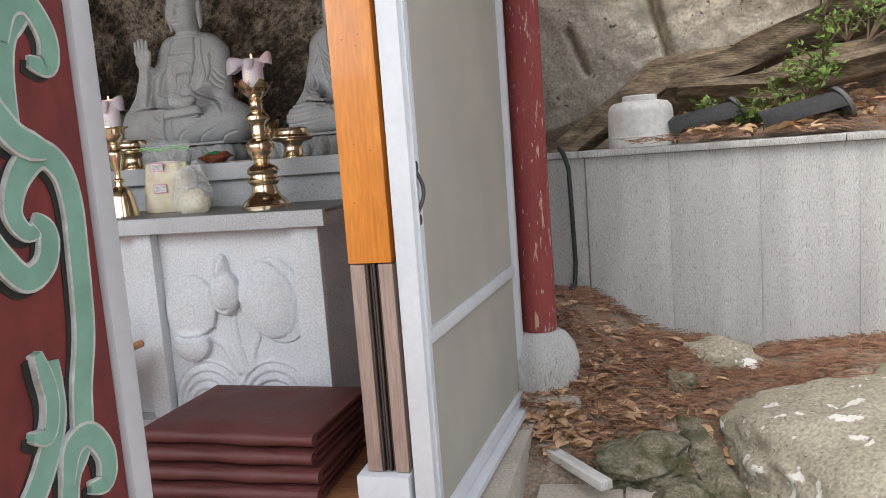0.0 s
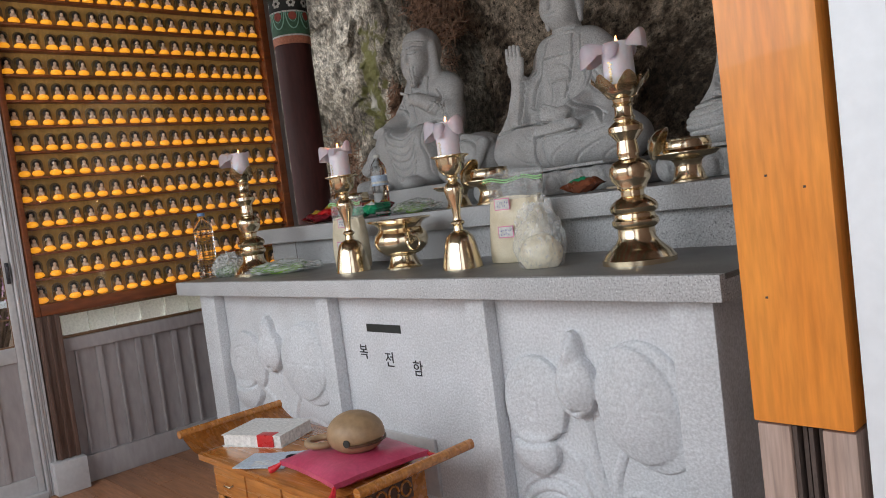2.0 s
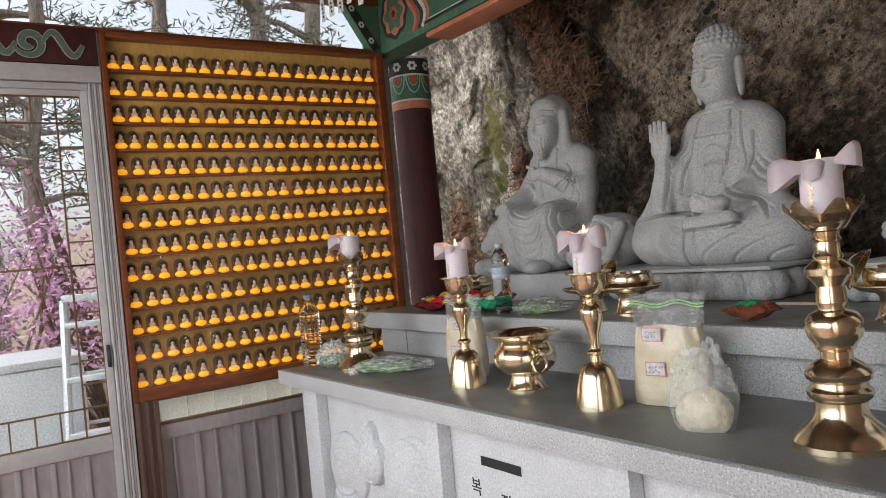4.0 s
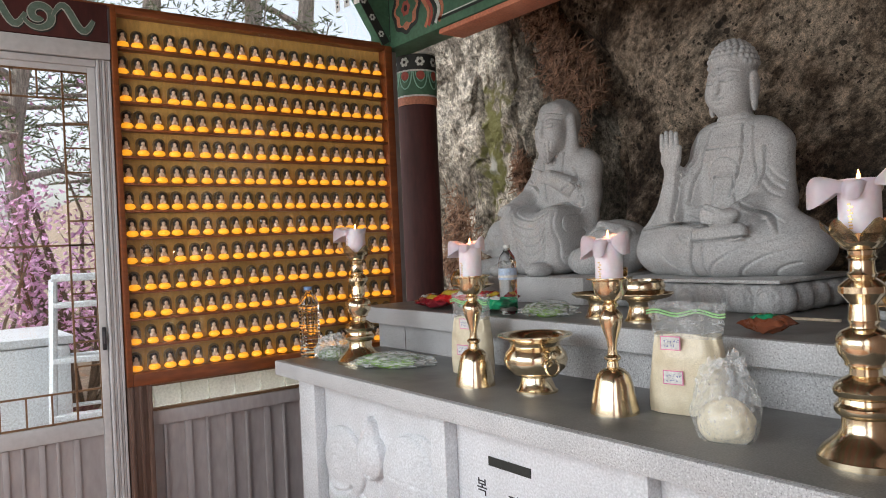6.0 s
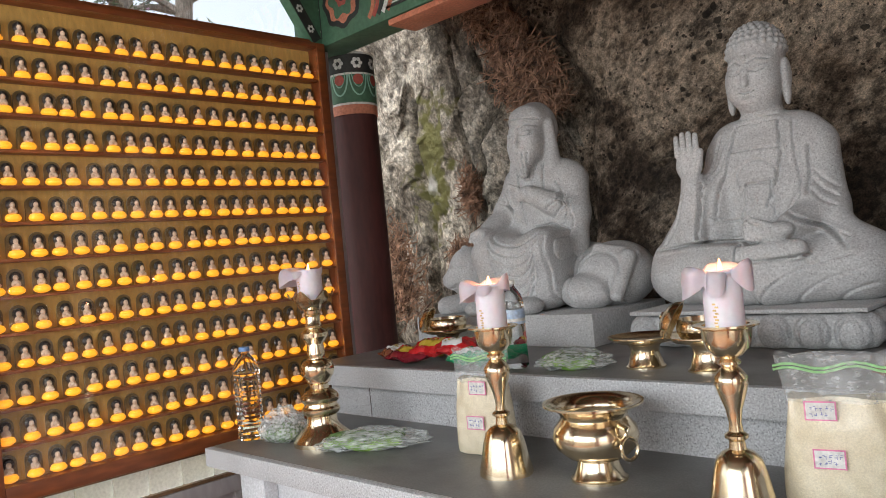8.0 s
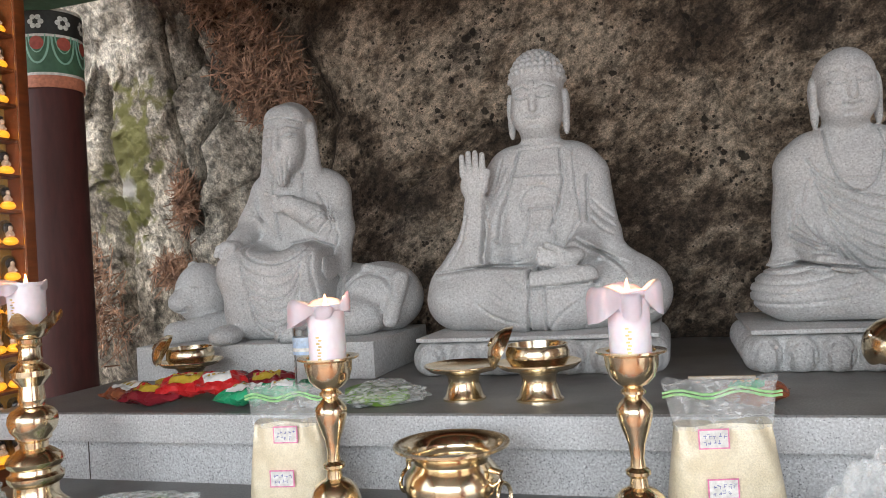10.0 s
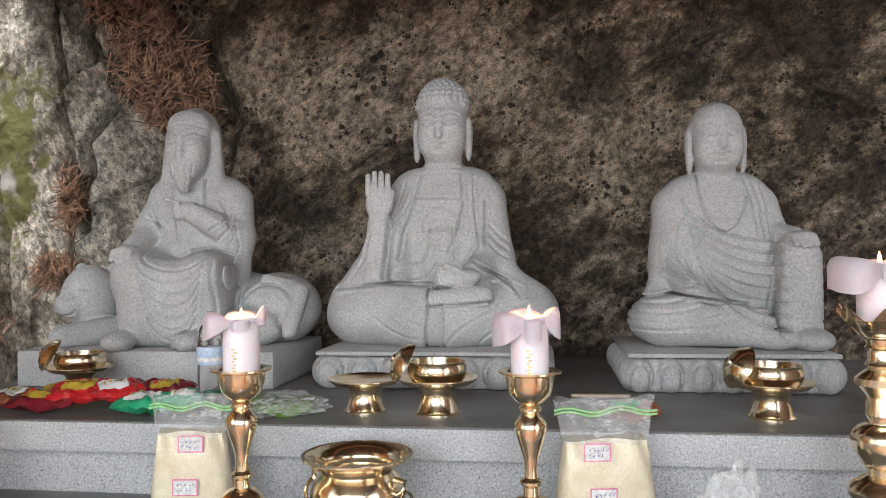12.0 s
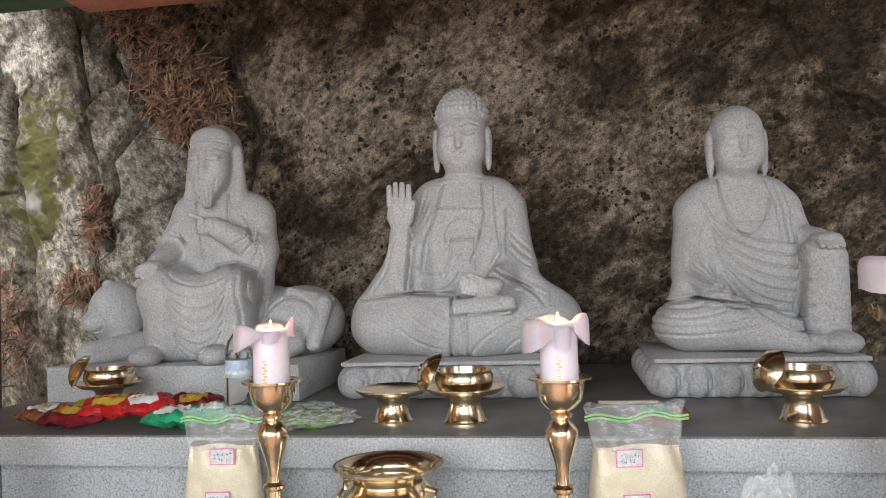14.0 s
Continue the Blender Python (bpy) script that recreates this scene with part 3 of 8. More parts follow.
part("shaft", bm, surface("dark_brown_wood", (0.1, 0.055, 0.04), (0.17, 0.1, 0.075), 4, 0.5, bump=0.1, fine=0.3, fine_scale=40, stretch=(4, 4, 0.25)), wood_post)
part("pad", box(B(), -0.06, 0.075, -0.06, 0.09, 0.0, 0.158, 0.006), GREY_FRAME, wood_post, "grey painted stone pad")

glazed = new("door_frame_1")
tagged(glazed, "grey-white aluminium frame of the glazed sliding doors", "door frame", kind="structure")
bm = B()
for i in range(5):
    box(bm, LX - 0.05 + 0.004 * (i % 2), LX + 0.02 - 0.006 * (i % 2), -0.662 + i * 0.0115, -0.6525 + i * 0.0115, FLOOR, 2.33, 0.002)
part("jamb", bm, GREY_FRAME, glazed)
part("header", box(B(), LX - 0.06, LX + 0.03, -2.85, -0.605, 2.332, 2.405, 0.004), GREY_FRAME, glazed)
part("header_track", box(B(), LX - 0.03, LX + 0.015, -2.85, -0.665, 2.3, 2.328, 0.003), GREY_FRAME, glazed)
part("sill", box(B(), LX - 0.06, LX + 0.03, -2.85, -0.665, FLOOR, FLOOR + 0.03, 0.003), GREY_FRAME, glazed)


def lattice_door(y1, width):
    """A glazed sliding door that ends at y1 and reaches to -y."""
    d = thing("sliding_glass_door", pose(LX - 0.02, y1, FLOOR + 0.03), "grey sliding glass door with a thin brass-coloured lattice", "door", "glazed sliding doors")
    w = width
    part("right_stile", box(B(), -0.015, 0.015, -0.03, 0, 0, 2.24, 0.003), GREY_FRAME, d)
    part("left_stile", box(B(), -0.015, 0.015, -w, -w + 0.03, 0, 2.24, 0.003), GREY_FRAME, d)
    part("top_rail", box(B(), -0.015, 0.015, -w + 0.031, -0.031, 2.215, 2.24, 0.003), GREY_FRAME, d)
    part("middle_rail", box(B(), -0.015, 0.015, -w + 0.031, -0.031, 0.63, 0.7, 0.003), GREY_FRAME, d)
    part("bottom_rail", box(B(), -0.015, 0.015, -w + 0.031, -0.031, 0, 0.08, 0.003), GREY_FRAME, d)
    bm = box(B(), -0.006, 0.002, -w + 0.031, -0.031, 0.08, 0.63)
    for i in range(12):
        y = -w + 0.06 + i * 0.067
        if y < -0.06:
            box(bm, 0.002, 0.011, y, y + (0.022 if i % 2 else 0.01), 0.082, 0.628, 0.002)
    part("lower_panel", bm, WAINSCOT, d, "grey ribbed lower panel")
    pane = part("pane", box(B(), -0.003, 0.001, -w + 0.032, -0.032, 0.702, 2.213), GLASS, d, smooth=False)
    pane.visible_shadow = False
    bm = B()
    z0, z1, ya, yb = 0.702, 2.213, -w + 0.032, -0.032

    def bar(y0, y2, a, c):
        box(bm, 0.002, 0.009, y0, y2, a, c)

    for y in (-0.034, -w + 0.028, -0.135, -w + 0.132):
        bar(y, y + 0.008, z0, z1)
    for z in (0.702, 2.207, 0.83, 1.46, 2.09):
        bar(ya, yb, z, z + 0.008)
    for i in range(1, 12):
        z = 0.83 + i * (2.09 - 0.83) / 12
        bar(-0.13, -0.034, z, z + 0.007)
        bar(ya, ya + 0.1, z, z + 0.007)
    for i in range(1, int(w / 0.125)):
        y = -0.135 - i * (w - 0.27) / max(1, int(w / 0.125))
        bar(y, y + 0.007, 2.09, 2.21)
        bar(y, y + 0.007, 0.702, 0.83)
    part("lattice", bm, LATTICE, d, "thin brass-coloured glazing bars", smooth=False)
    part("latch", box(box(B(), 0.015, 0.03, -0.022, -0.006, 1.0, 1.1, 0.004), 0.03, 0.042, -0.018, -0.01, 1.03, 1.08, 0.003), IRON, d, "black sliding latch")
    return d


lattice_door(-0.666, 0.95)
lattice_door(-1.618, 0.95)

# painted lintel over the doors, the window above it and the roof timbers
lintel = thing("painted_lintel", pose(LX - 0.07, -2.85, 2.408), "dark maroon lintel painted with grey-green scrolls", "beam")
part("timber", box(B(), 0, 0.1, 0, 2.24, 0, 0.165, 0.004), RED_WOOD, lintel)
DULL_GREEN = surface("dull_grey_green_paint", (0.09, 0.13, 0.1), (0.13, 0.18, 0.14), 5, 0.6, bump=0.05)
strokes = []
for i in range(9):
    y = 0.15 + i * 0.26
    strokes.append((spiral(y, 0.085, 0.062, 0.016, math.radians(200 if i % 2 else 20), 1.3), 0.03))
    strokes.append(([(y + 0.05 + 0.16 * k / 14, 0.085 + 0.05 * math.sin(math.pi * 2 * k / 14)) for k in range(15)], 0.028))
strokes = [(p, w) for p, w in strokes if max(a for a, b in p) < 2.2]
scroll_band(lintel, strokes, lambda u, v, lift: Vector((0.1 + lift, u, v)), green=DULL_GREEN, edge=surface("grey_outline", (0.3, 0.3, 0.26), (0.38, 0.38, 0.33)), shift=(0.004, -0.007))
upper = new("window_upper")
tagged(upper, "long clear window strip above the painted lintel", "window", kind="structure")
part("window_frame", box(box(B(), LX - 0.05, LX + 0.0, -2.85, 0.85, 2.575, 2.59, 0.003), LX - 0.06, LX + 0.03, -2.85, 0.98, 2.83, 2.87, 0.003), CASE_WOOD, upper)
part("pane", box(B(), LX - 0.03, LX - 0.026, -2.85, 0.85, 2.591, 2.829), GLASS, upper, smooth=False).visible_shadow = False
part("wall_above", box(B(), LX - 0.06, LX, -2.85, 0.98, 2.872, 3.018), RED_WOOD, upper)


def flower(bm, place, u, v, r, n=6):
    for i in range(n):
        a = 2 * math.pi * i / n
        c = (u + r * 0.62 * math.cos(a), v + r * 0.62 * math.sin(a))
        ring = [bm.verts.new(place(c[0] + r * 0.34 * math.cos(t * math.pi / 5), c[1] + r * 0.34 * math.sin(t * math.pi / 5), 0.0026)) for t in range(10)]
        bm.faces.new(ring)
    return bm


def disc(bm, place, u, v, r, lift, n=24, lobes=0, amp=0.0):
    ring = []
    for t in range(n):
        a = 2 * math.pi * t / n
        q = r * (1 + amp * math.cos(lobes * a))
        ring.append(bm.verts.new(place(u + q * math.cos(a), v + q * math.sin(a), lift)))
    bm.faces.new(ring)
    return bm


# red column with a painted capital
CX, CY, CR = -0.36, 1.13, 0.112
column = thing("column", pose(CX, CY, 0.1), "dark red round wooden column with a painted capital band", "column")
part("shaft", lathe(B(), [(CR, 0), (CR, 2.17)], 40), RED_WOOD, column)
part("base_stone", lathe(B(), [(0.2, -0.35), (0.19, -0.05), (0.14, -0.002)], 24), GRANITE, column)
RED_BAND = surface("brick_red_paint", (0.36, 0.07, 0.05), (0.45, 0.11, 0.075), 8, 0.6)
zz = 2.17
for nm, a, b, r, mt in (("hem", 0.0, 0.045, 0.1185, SALMON_PAINT), ("hem_line", 0.045, 0.055, 0.1192, WHITE_PAINT), ("scale_band", 0.055, 0.19, 0.1185, GREEN_PAINT), ("upper_line", 0.19, 0.2, 0.1192, WHITE_PAINT),
                        ("flower_band", 0.2, 0.29, 0.1188, BLACK_PAINT), ("top_line", 0.29, 0.3, 0.1192, WHITE_PAINT)):
    wave = (lambda a_, r_, z_: r_ ) if nm != "hem" else None
    part(nm, lathe(B(), [(CR, zz + a), (r, zz + a), (r, zz + b), (CR, zz + b)], 40), mt, column)


def on_column(u, v, lift):
    a = u / 0.119
    return Vector(((0.119 + lift) * math.cos(a), (0.119 + lift) * math.sin(a), v))


bw, br, bl = B(), B(), B()
for i in range(8):
    u = (i + 0.5) * 2 * math.pi * 0.119 / 8
    flower(bw, on_column, u, zz + 0.245, 0.03)
    disc(br, on_column, u, zz + 0.165, 0.026, 0.003, 12)
    ribbon(bl, arc(u, zz + 0.19, 0.042, 0.1, 180, 360, 12), 0.007, on_column, 0.0022)
    ribbon(bl, arc(u, zz + 0.2, 0.03, 0.07, 180, 360, 12), 0.004, on_column, 0.0022)
part("white_flowers", bw, WHITE_PAINT, column, smooth=False)
part("red_dots", br, RED_BAND, column, smooth=False)
part("scale_lines", bl, MINT_PAINT, column, smooth=False)

# painted beam above the altar
beam = thing("painted_beam", pose(-0.45, 0.88, 2.53), "green beam with painted lotus ends and a salmon underside", "beam")
part("timber", box(B(), 0, 4.1, 0.0, 0.17, 0.028, 0.36, 0.01), GREEN_PAINT, beam)
part("underside", box(B(), 0.66, 4.1, 0.004, 0.166, 0.0, 0.026, 0.006), SALMON_PAINT, beam, "salmon painted underside board")


def on_beam(u, v, lift):
    return Vector((u, -lift, v))


bm1, bm2, bm3, bm4, bm5 = B(), B(), B(), B(), B()
for u0 in (0.38, 3.72):
    disc(bm1, on_beam, u0, 0.21, 0.135, 0.0012, 40, 8, 0.05)
    disc(bm2, on_beam, u0, 0.21, 0.11, 0.002, 40, 8, 0.08)
    disc(bm3, on_beam, u0, 0.21, 0.085, 0.0028, 40, 6, 0.16)
    disc(bm4, on_beam, u0, 0.21, 0.04, 0.0036, 24, 6, 0.12)
    disc(bm1, on_beam, u0, 0.21, 0.018, 0.0044, 16)
    for k, (mm, off) in enumerate(((bm2, 0.0), (bm4, 0.03), (bm1, 0.06), (bm5, 0.09), (bm2, 0.12))):
        sgn = 1 if u0 < 2 else -1
        ribbon(mm, [(u0 + sgn * (0.17 + off + 0.035 * math.sin(7 * t / 12)), 0.065 + 0.29 * t / 12) for t in range(13)], 0.022, on_beam, 0.002)
for v in (0.075, 0.345):
    ribbon(bm1, [(0.66 + 0.2 * t, v) for t in range(14)], 0.012, on_beam, 0.002)
    ribbon(bm5, [(0.66 + 0.2 * t, v + (0.012 if v < 0.2 else -0.012)) for t in range(14)], 0.005, on_beam, 0.002)
ribbon(bm5, [(0.18, 0.065), (0.18, 0.35)], 0.006, on_beam, 0.002)
ribbon(bm1, [(0.2, 0.065), (0.2, 0.35)], 0.03, on_beam, 0.0016)
for v in (0.1, 0.2, 0.3):
    flower(bm5, on_beam, 0.2, v, 0.013)
for b_, mt, nm in ((bm1, BLACK_PAINT, "black_painting"), (bm2, SALMON_PAINT, "salmon_painting"), (bm3, GREEN_PAINT, "green_petals"), (bm4, RED_BAND, "red_painting"), (bm5, WHITE_PAINT, "white_lines")):
    part(nm, b_, mt, beam, smooth=False)

# slanting bracket and rafters at the corner
bracket = thing("corner_bracket", pose(-0.3, 0.86, 2.6), "green slanting roof bracket with black flowered edge", "bracket")
mm = pose(0, 0, 0, 0, 0, 0)
bm = B()
sheetpts = [(-0.52, 0.42), (-0.42, 0.42), (0.02, -0.02), (0.02, 0.42)]
vs = [[bm.verts.new((x, y, z)) for y, z in [(-0.30, 0.4), (-0.03, -0.03), (0.03, -0.03), (0.03, 0.4)]] for x in (0.0, 0.06)]
bm.faces.new(vs[0][::-1])
bm.faces.new(vs[1])
for i in range(4):
    bm.faces.new((vs[0][i], vs[0][(i + 1) % 4], vs[1][(i + 1) % 4], vs[1][i]))
part("board", bm, GREEN_PAINT, bracket, smooth=False)


def on_bracket(u, v, lift):
    d = Vector((0, -0.27, 0.43)).normalized()
    n_ = Vector((0, 0.85, 0.53))
    return Vector((0.06 + lift, -0.03, -0.03)) + d * u + n_ * v


bm = B()
ribbon(bm, [(0.0, 0.028), (0.5, 0.028)], 0.05, on_bracket, 0.0015)
part("black_edge", bm, BLACK_PAINT, bracket, smooth=False)
for i in range(5):
    part("flower", flower(B(), on_bracket, 0.06 + i * 0.1, 0.028, 0.02), WHITE_PAINT, bracket, "white painted flower", smooth=False)
for i in range(7):
    rafter = thing("rafter", pose(-0.1 + i * 0.55, -0.95, 2.9), "green painted roof rafter under the ceiling", "rafter", "roof rafters")
    part("timber", box(B(), -0.045, 0.045, -1.9, 1.8, 0.0, 0.11, 0.006), GREEN_PAINT, rafter)
    part("edge_line", box(box(B(), -0.046, -0.042, -1.9, 1.8, -0.001, 0.012), 0.042, 0.046, -1.9, 1.8, -0.001, 0.012), BLACK_PAINT, rafter, smooth=False)
rail = thing("tag_rail", pose(0.1, 0.42, 2.74), "brown wooden rail that carries paper name tags", "rail")
part("batten", box(B(), -0.15, 3.0, -0.012, 0.012, 0.0, 0.03, 0.003), CASE_WOOD, rail)
for x in (0.0, 1.4, 2.8):
    part("hanger", tube(B(), [(x, 0, 0.03), (x, 0, 0.16)], 0.003, 6), IRON, rail)
PAPER = surface("white_paper", (0.72, 0.71, 0.68), (0.8, 0.79, 0.76), 6, 0.8, bump=0.03)
INK = surface("black_ink", (0.02, 0.02, 0.025), (0.03, 0.03, 0.035))
for i in range(26):
    tag = thing("name_tag", pose(0.02 + i * 0.095, 0.405, 2.74, random.uniform(-4, 4), random.uniform(-3, 3), random.uniform(-12, 12)), "white paper name tag hanging from the rail", "tag", "hanging name tags")
    ln = random.uniform(0.1, 0.15)
    part("paper", box(B(), -0.02, 0.02, -0.0008, 0.0008, -ln, 0.01), PAPER, tag, smooth=False)
    bm = B()
    for k in range(4):
        box(bm, -0.007, 0.007, -0.0014, -0.0009, -ln + 0.018 + k * 0.02, -ln + 0.03 + k * 0.02)
    part("writing", bm, INK, tag, smooth=False)


# ---- lantern case ----
case = thing("lantern_case", pose(-0.212, -0.6, 0.885), "tall varnished wooden case with thirteen lit shelves", "display case")
CW, CH = 1.47, 1.68
part("back", box(B(), -0.075, -0.068, 0.02, CW - 0.02, 0.02, CH - 0.02), CASE_BACK, case, "gold backing")
for nm, d in (("left_side", (-0.08, 0, 0, 0.024, 0, CH)), ("right_side", (-0.08, 0, CW - 0.045, CW, 0, CH)), ("top", (-0.08, 0, 0.025, CW - 0.046, CH - 0.024, CH)), ("bottom", (-0.08, 0, 0.025, CW - 0.046, 0, 0.055))):
    part(nm, box(B(), *d, 0.003), CASE_WOOD, case)
ROWS_Z = [0.058 + i * 0.1215 for i in range(13)]
for z in ROWS_Z[1:]:
    part("shelf", box(B(), -0.067, -0.012, 0.025, CW - 0.046, z - 0.012, z - 0.001, 0.002), CASE_WOOD, case)
pane = part("pane", box(B(), -0.009, -0.006, 0.025, CW - 0.046, 0.056, CH - 0.025), clear("case_glass", (1, 1, 1), 0.01, 1.3), case, smooth=False)
pane.visible_shadow = False
AMBER = glow("lit_amber_resin", (1.0, 0.39, 0.02), 0.26, (0.88, 0.4, 0.035), 0.3)
PALE = glow("pale_lit_resin", (1.0, 0.6, 0.35), 0.025, (0.52, 0.38, 0.28), 0.4)
DARKARCH = surface("dim_gold_arch", (0.13, 0.085, 0.033), (0.2, 0.13, 0.05), 20, 0.35)
HAIR = surface("dark_resin", (0.025, 0.02, 0.018), (0.045, 0.036, 0.03), 20, 0.4)


def figurine_mesh():
    """A small seated figure before an arch: plain shapes."""
    bm = B()

    def ball(c, s, idx, seg=10):
        got = bmesh.ops.create_uvsphere(bm, u_segments=seg, v_segments=seg - 3, radius=1, matrix=Matrix.Translation(c) @ Matrix.Diagonal((*s, 1)))
        for f in {f for v in got["verts"] for f in v.link_faces}:
            f.material_index = idx

    pts = [(0.024 * math.cos(a), 0.055 + 0.024 * math.sin(a)) for a in [math.pi * i / 10 for i in range(11)]]
    ring = [(0.024, 0.0)] + pts + [(-0.024, 0.0)]
    fr = [bm.verts.new((-0.016, y, z)) for y, z in ring]
    bk = [bm.verts.new((-0.022, y, z)) for y, z in ring]
    fs = [bm.faces.new(fr), bm.faces.new(bk[::-1])] + [bm.faces.new((fr[i], bk[i], bk[(i + 1) % len(ring)], fr[(i + 1) % len(ring)])) for i in range(len(ring))]
    for f in fs:
        f.material_index = 2
    ball((0.0, 0, 0.0125), (0.019, 0.0245, 0.0125), 0)
    ball((0.0, 0, 0.02), (0.016, 0.021, 0.0065), 0)
    ball((-0.002, 0, 0.034), (0.011, 0.0125, 0.0135), 1)
    ball((0.003, 0.007, 0.032), (0.008, 0.006, 0.006), 1)
    ball((0.003, -0.007, 0.032), (0.008, 0.006, 0.006), 1)
    ball((0.0, 0, 0.052), (0.0085, 0.0076, 0.009), 1)
    ball((-0.008, 0, 0.053), (0.0095, 0.0165, 0.018), 3)
    ball((-0.004, 0, 0.0645), (0.009, 0.0085, 0.006), 3)
    return mesh_from(bm, "figurine", [AMBER, PALE, DARKARCH, HAIR])


fig = figurine_mesh()
for r, z in enumerate(ROWS_Z):
    for c in range(20):
        ob = new("figurine", fig)
        y = 0.055 + c * (CW - 0.13) / 19 + random.uniform(-0.006, 0.006)
        ob.matrix_world = pose(-0.212 - 0.042, -0.6 + y, 0.885 + z, 0, 0, random.uniform(-14, 14)) @ Matrix.Diagonal((1.12, 1.12, 1.12, 1))
        tagged(ob, "small amber-lit resin seated figure before a dark arch", "figurine", "lit figurines in the case")


# ---- altar ----
altar = thing("altar", pose(0, 0, FLOOR), "pale granite altar with carved lotus panels", "altar")
part("top_slab", box(B(), 0, 2.895, 0.0305, 0.6, 0.855, 0.905, 0.0), GRANITE, altar)
part("worktop_edge", box(B(), 0, 2.895, 0.0, 0.03, 0.855, 0.92, 0.005), GRANITE, altar)
part("worn_top", box(B(), 0, 2.895, 0.0305, 0.6, 0.9052, 0.9195, 0.002), GRANITE_TOP, altar, "dark worn granite top")
part("body", box(B(), 0.1, 2.82, 0.115, 0.6, 0.06, 0.854), GRANITE_WHITE, altar)
part("base", box(B(), 0.02, 2.87, 0.03, 0.6, 0.0, 0.058, 0.006), GRANITE, altar)
for a, b in ((0.12, 0.27), (1.15, 1.235), (2.0, 2.085), (2.72, 2.84)):
    part("pilaster", box(B(), a, b, 0.06, 0.114, 0.0585, 0.854, 0.006), GRANITE_WHITE, altar)
# flat black plate paints the dark inside of the slot
part("coin_slot", box(B(), 1.4, 1.6, 0.112, 0.1145, 0.705, 0.735, 0.0), BLACK_PAINT, altar, "black coin slot", smooth=False)
hatch = part("hatch", box(B(), 1.32, 1.72, 0.1, 0.1148, 0.12, 0.33, 0.004), GREY_FRAME, altar, "small grey metal hatch")


def lotus_relief(x0, x1, parent):
    """Carved leaves, bud, flower and waves in shallow relief on a panel."""
    w, zc = x1 - x0, 0.49
    c = Clay((x0, 0.04, 0.05), (x1, 0.16, 0.85), 0.006)
    c.f = (0.128 - c.gy + 0 * c.gx + 0 * c.gz).astype(np.float32)
    m = (x0 + x1) / 2
    s = w / 0.62

    def relief(cx, cz, rx, rz, h, lean=0.0, k=0.006):
        h *= 1.4
        d = c.ball((cx, 0.128, cz), (rx, h * 2.4, rz), k, lean=lean, add=False)
        dome = 0.128 - h * (1 - 0.45 * (((c.x - cx) / rx) ** 2 + ((c.z - cz) / rz) ** 2)) - c.y
        c.add(np.maximum(d, dome), k)

    relief(m - 0.19 * s, zc + 0.03, 0.12 * s, 0.15, 0.04, lean=-12)
    relief(m - 0.2 * s, zc - 0.12, 0.085 * s, 0.075, 0.05, lean=10)
    relief(m + 0.2 * s, zc + 0.06, 0.14 * s, 0.185, 0.03, lean=16)
    relief(m + 0.17 * s, zc + 0.065, 0.125 * s, 0.165, 0.05, lean=16)
    relief(m - 0.02 * s, zc + 0.1, 0.066 * s, 0.095, 0.06)
    relief(m - 0.028 * s, zc + 0.19, 0.034 * s, 0.07, 0.05)
    c.ball((m + 0.19 * s, 0.075, zc + 0.06), (0.018, 0.018, 0.018), 0.004)
    for pts in (((m - 0.01, zc + 0.02), (m + 0.0, zc - 0.1), (m + 0.03 * s, zc - 0.24)), ((m - 0.14 * s, zc - 0.07), (m - 0.06 * s, zc - 0.13), (m, zc - 0.24)), ((m + 0.1 * s, zc - 0.09), (m + 0.07 * s, zc - 0.16), (m + 0.06 * s, zc - 0.24))):
        for a, b in zip(pts, pts[1:]):
            c.limb((a[0], 0.126, a[1]), (b[0], 0.126, b[1]), 0.021, 0.021, 0.005)
    for sx in (-0.15, 0.16):
        c.ball((m + sx * s, 0.13, 0.09), (0.2 * s, 0.045, 0.23), 0.01)
        for e in (0.2, 0.36, 0.52, 0.68, 0.84):
            c.line(arc(m + sx * s, 0.09, 0.2 * s * e, 0.23 * e, 0, 180), 0.014, 0.009, 0.128)
    for a in range(0, 360, 45):
        c.line([(m + 0.18 * s + 0.03 * math.cos(radians(a)), zc + 0.065 + 0.03 * math.sin(radians(a))), (m + 0.18 * s + 0.09 * s * math.cos(radians(a)), zc + 0.065 + 0.13 * math.sin(radians(a)))], 0.003, 0.007, 0.128)
    for e in (0.3, 0.6, 0.85):
        c.line(arc(m - 0.2 * s, zc - 0.06, 0.11 * s * e, 0.2 * e, 60, 120), 0.003, 0.007, 0.128)
    c.line(arc(m - 0.02, zc + 0.12, 0.055, 0.09, 190, 290), 0.01, 0.007, 0.128)
    c.line([(m - 0.02, zc + 0.25), (m - 0.05, zc + 0.13), (m - 0.01, zc + 0.02)], 0.009, 0.007, 0.128)
    c.line(arc(m - 0.2 * s, zc - 0.05, 0.1, 0.04, 190, 350), 0.013, 0.009, 0.128)
    c.f = np.maximum(c.f, c.gy - 0.14)
    ob = new("carved_lotus", c.mesh("carved_lotus", GRANITE_WHITE))
    ob.parent = parent
    tagged(ob, "carved lotus leaves, bud and waves")


lotus_relief(2.09, 2.715, altar)
lotus_relief(0.275, 1.145, altar)

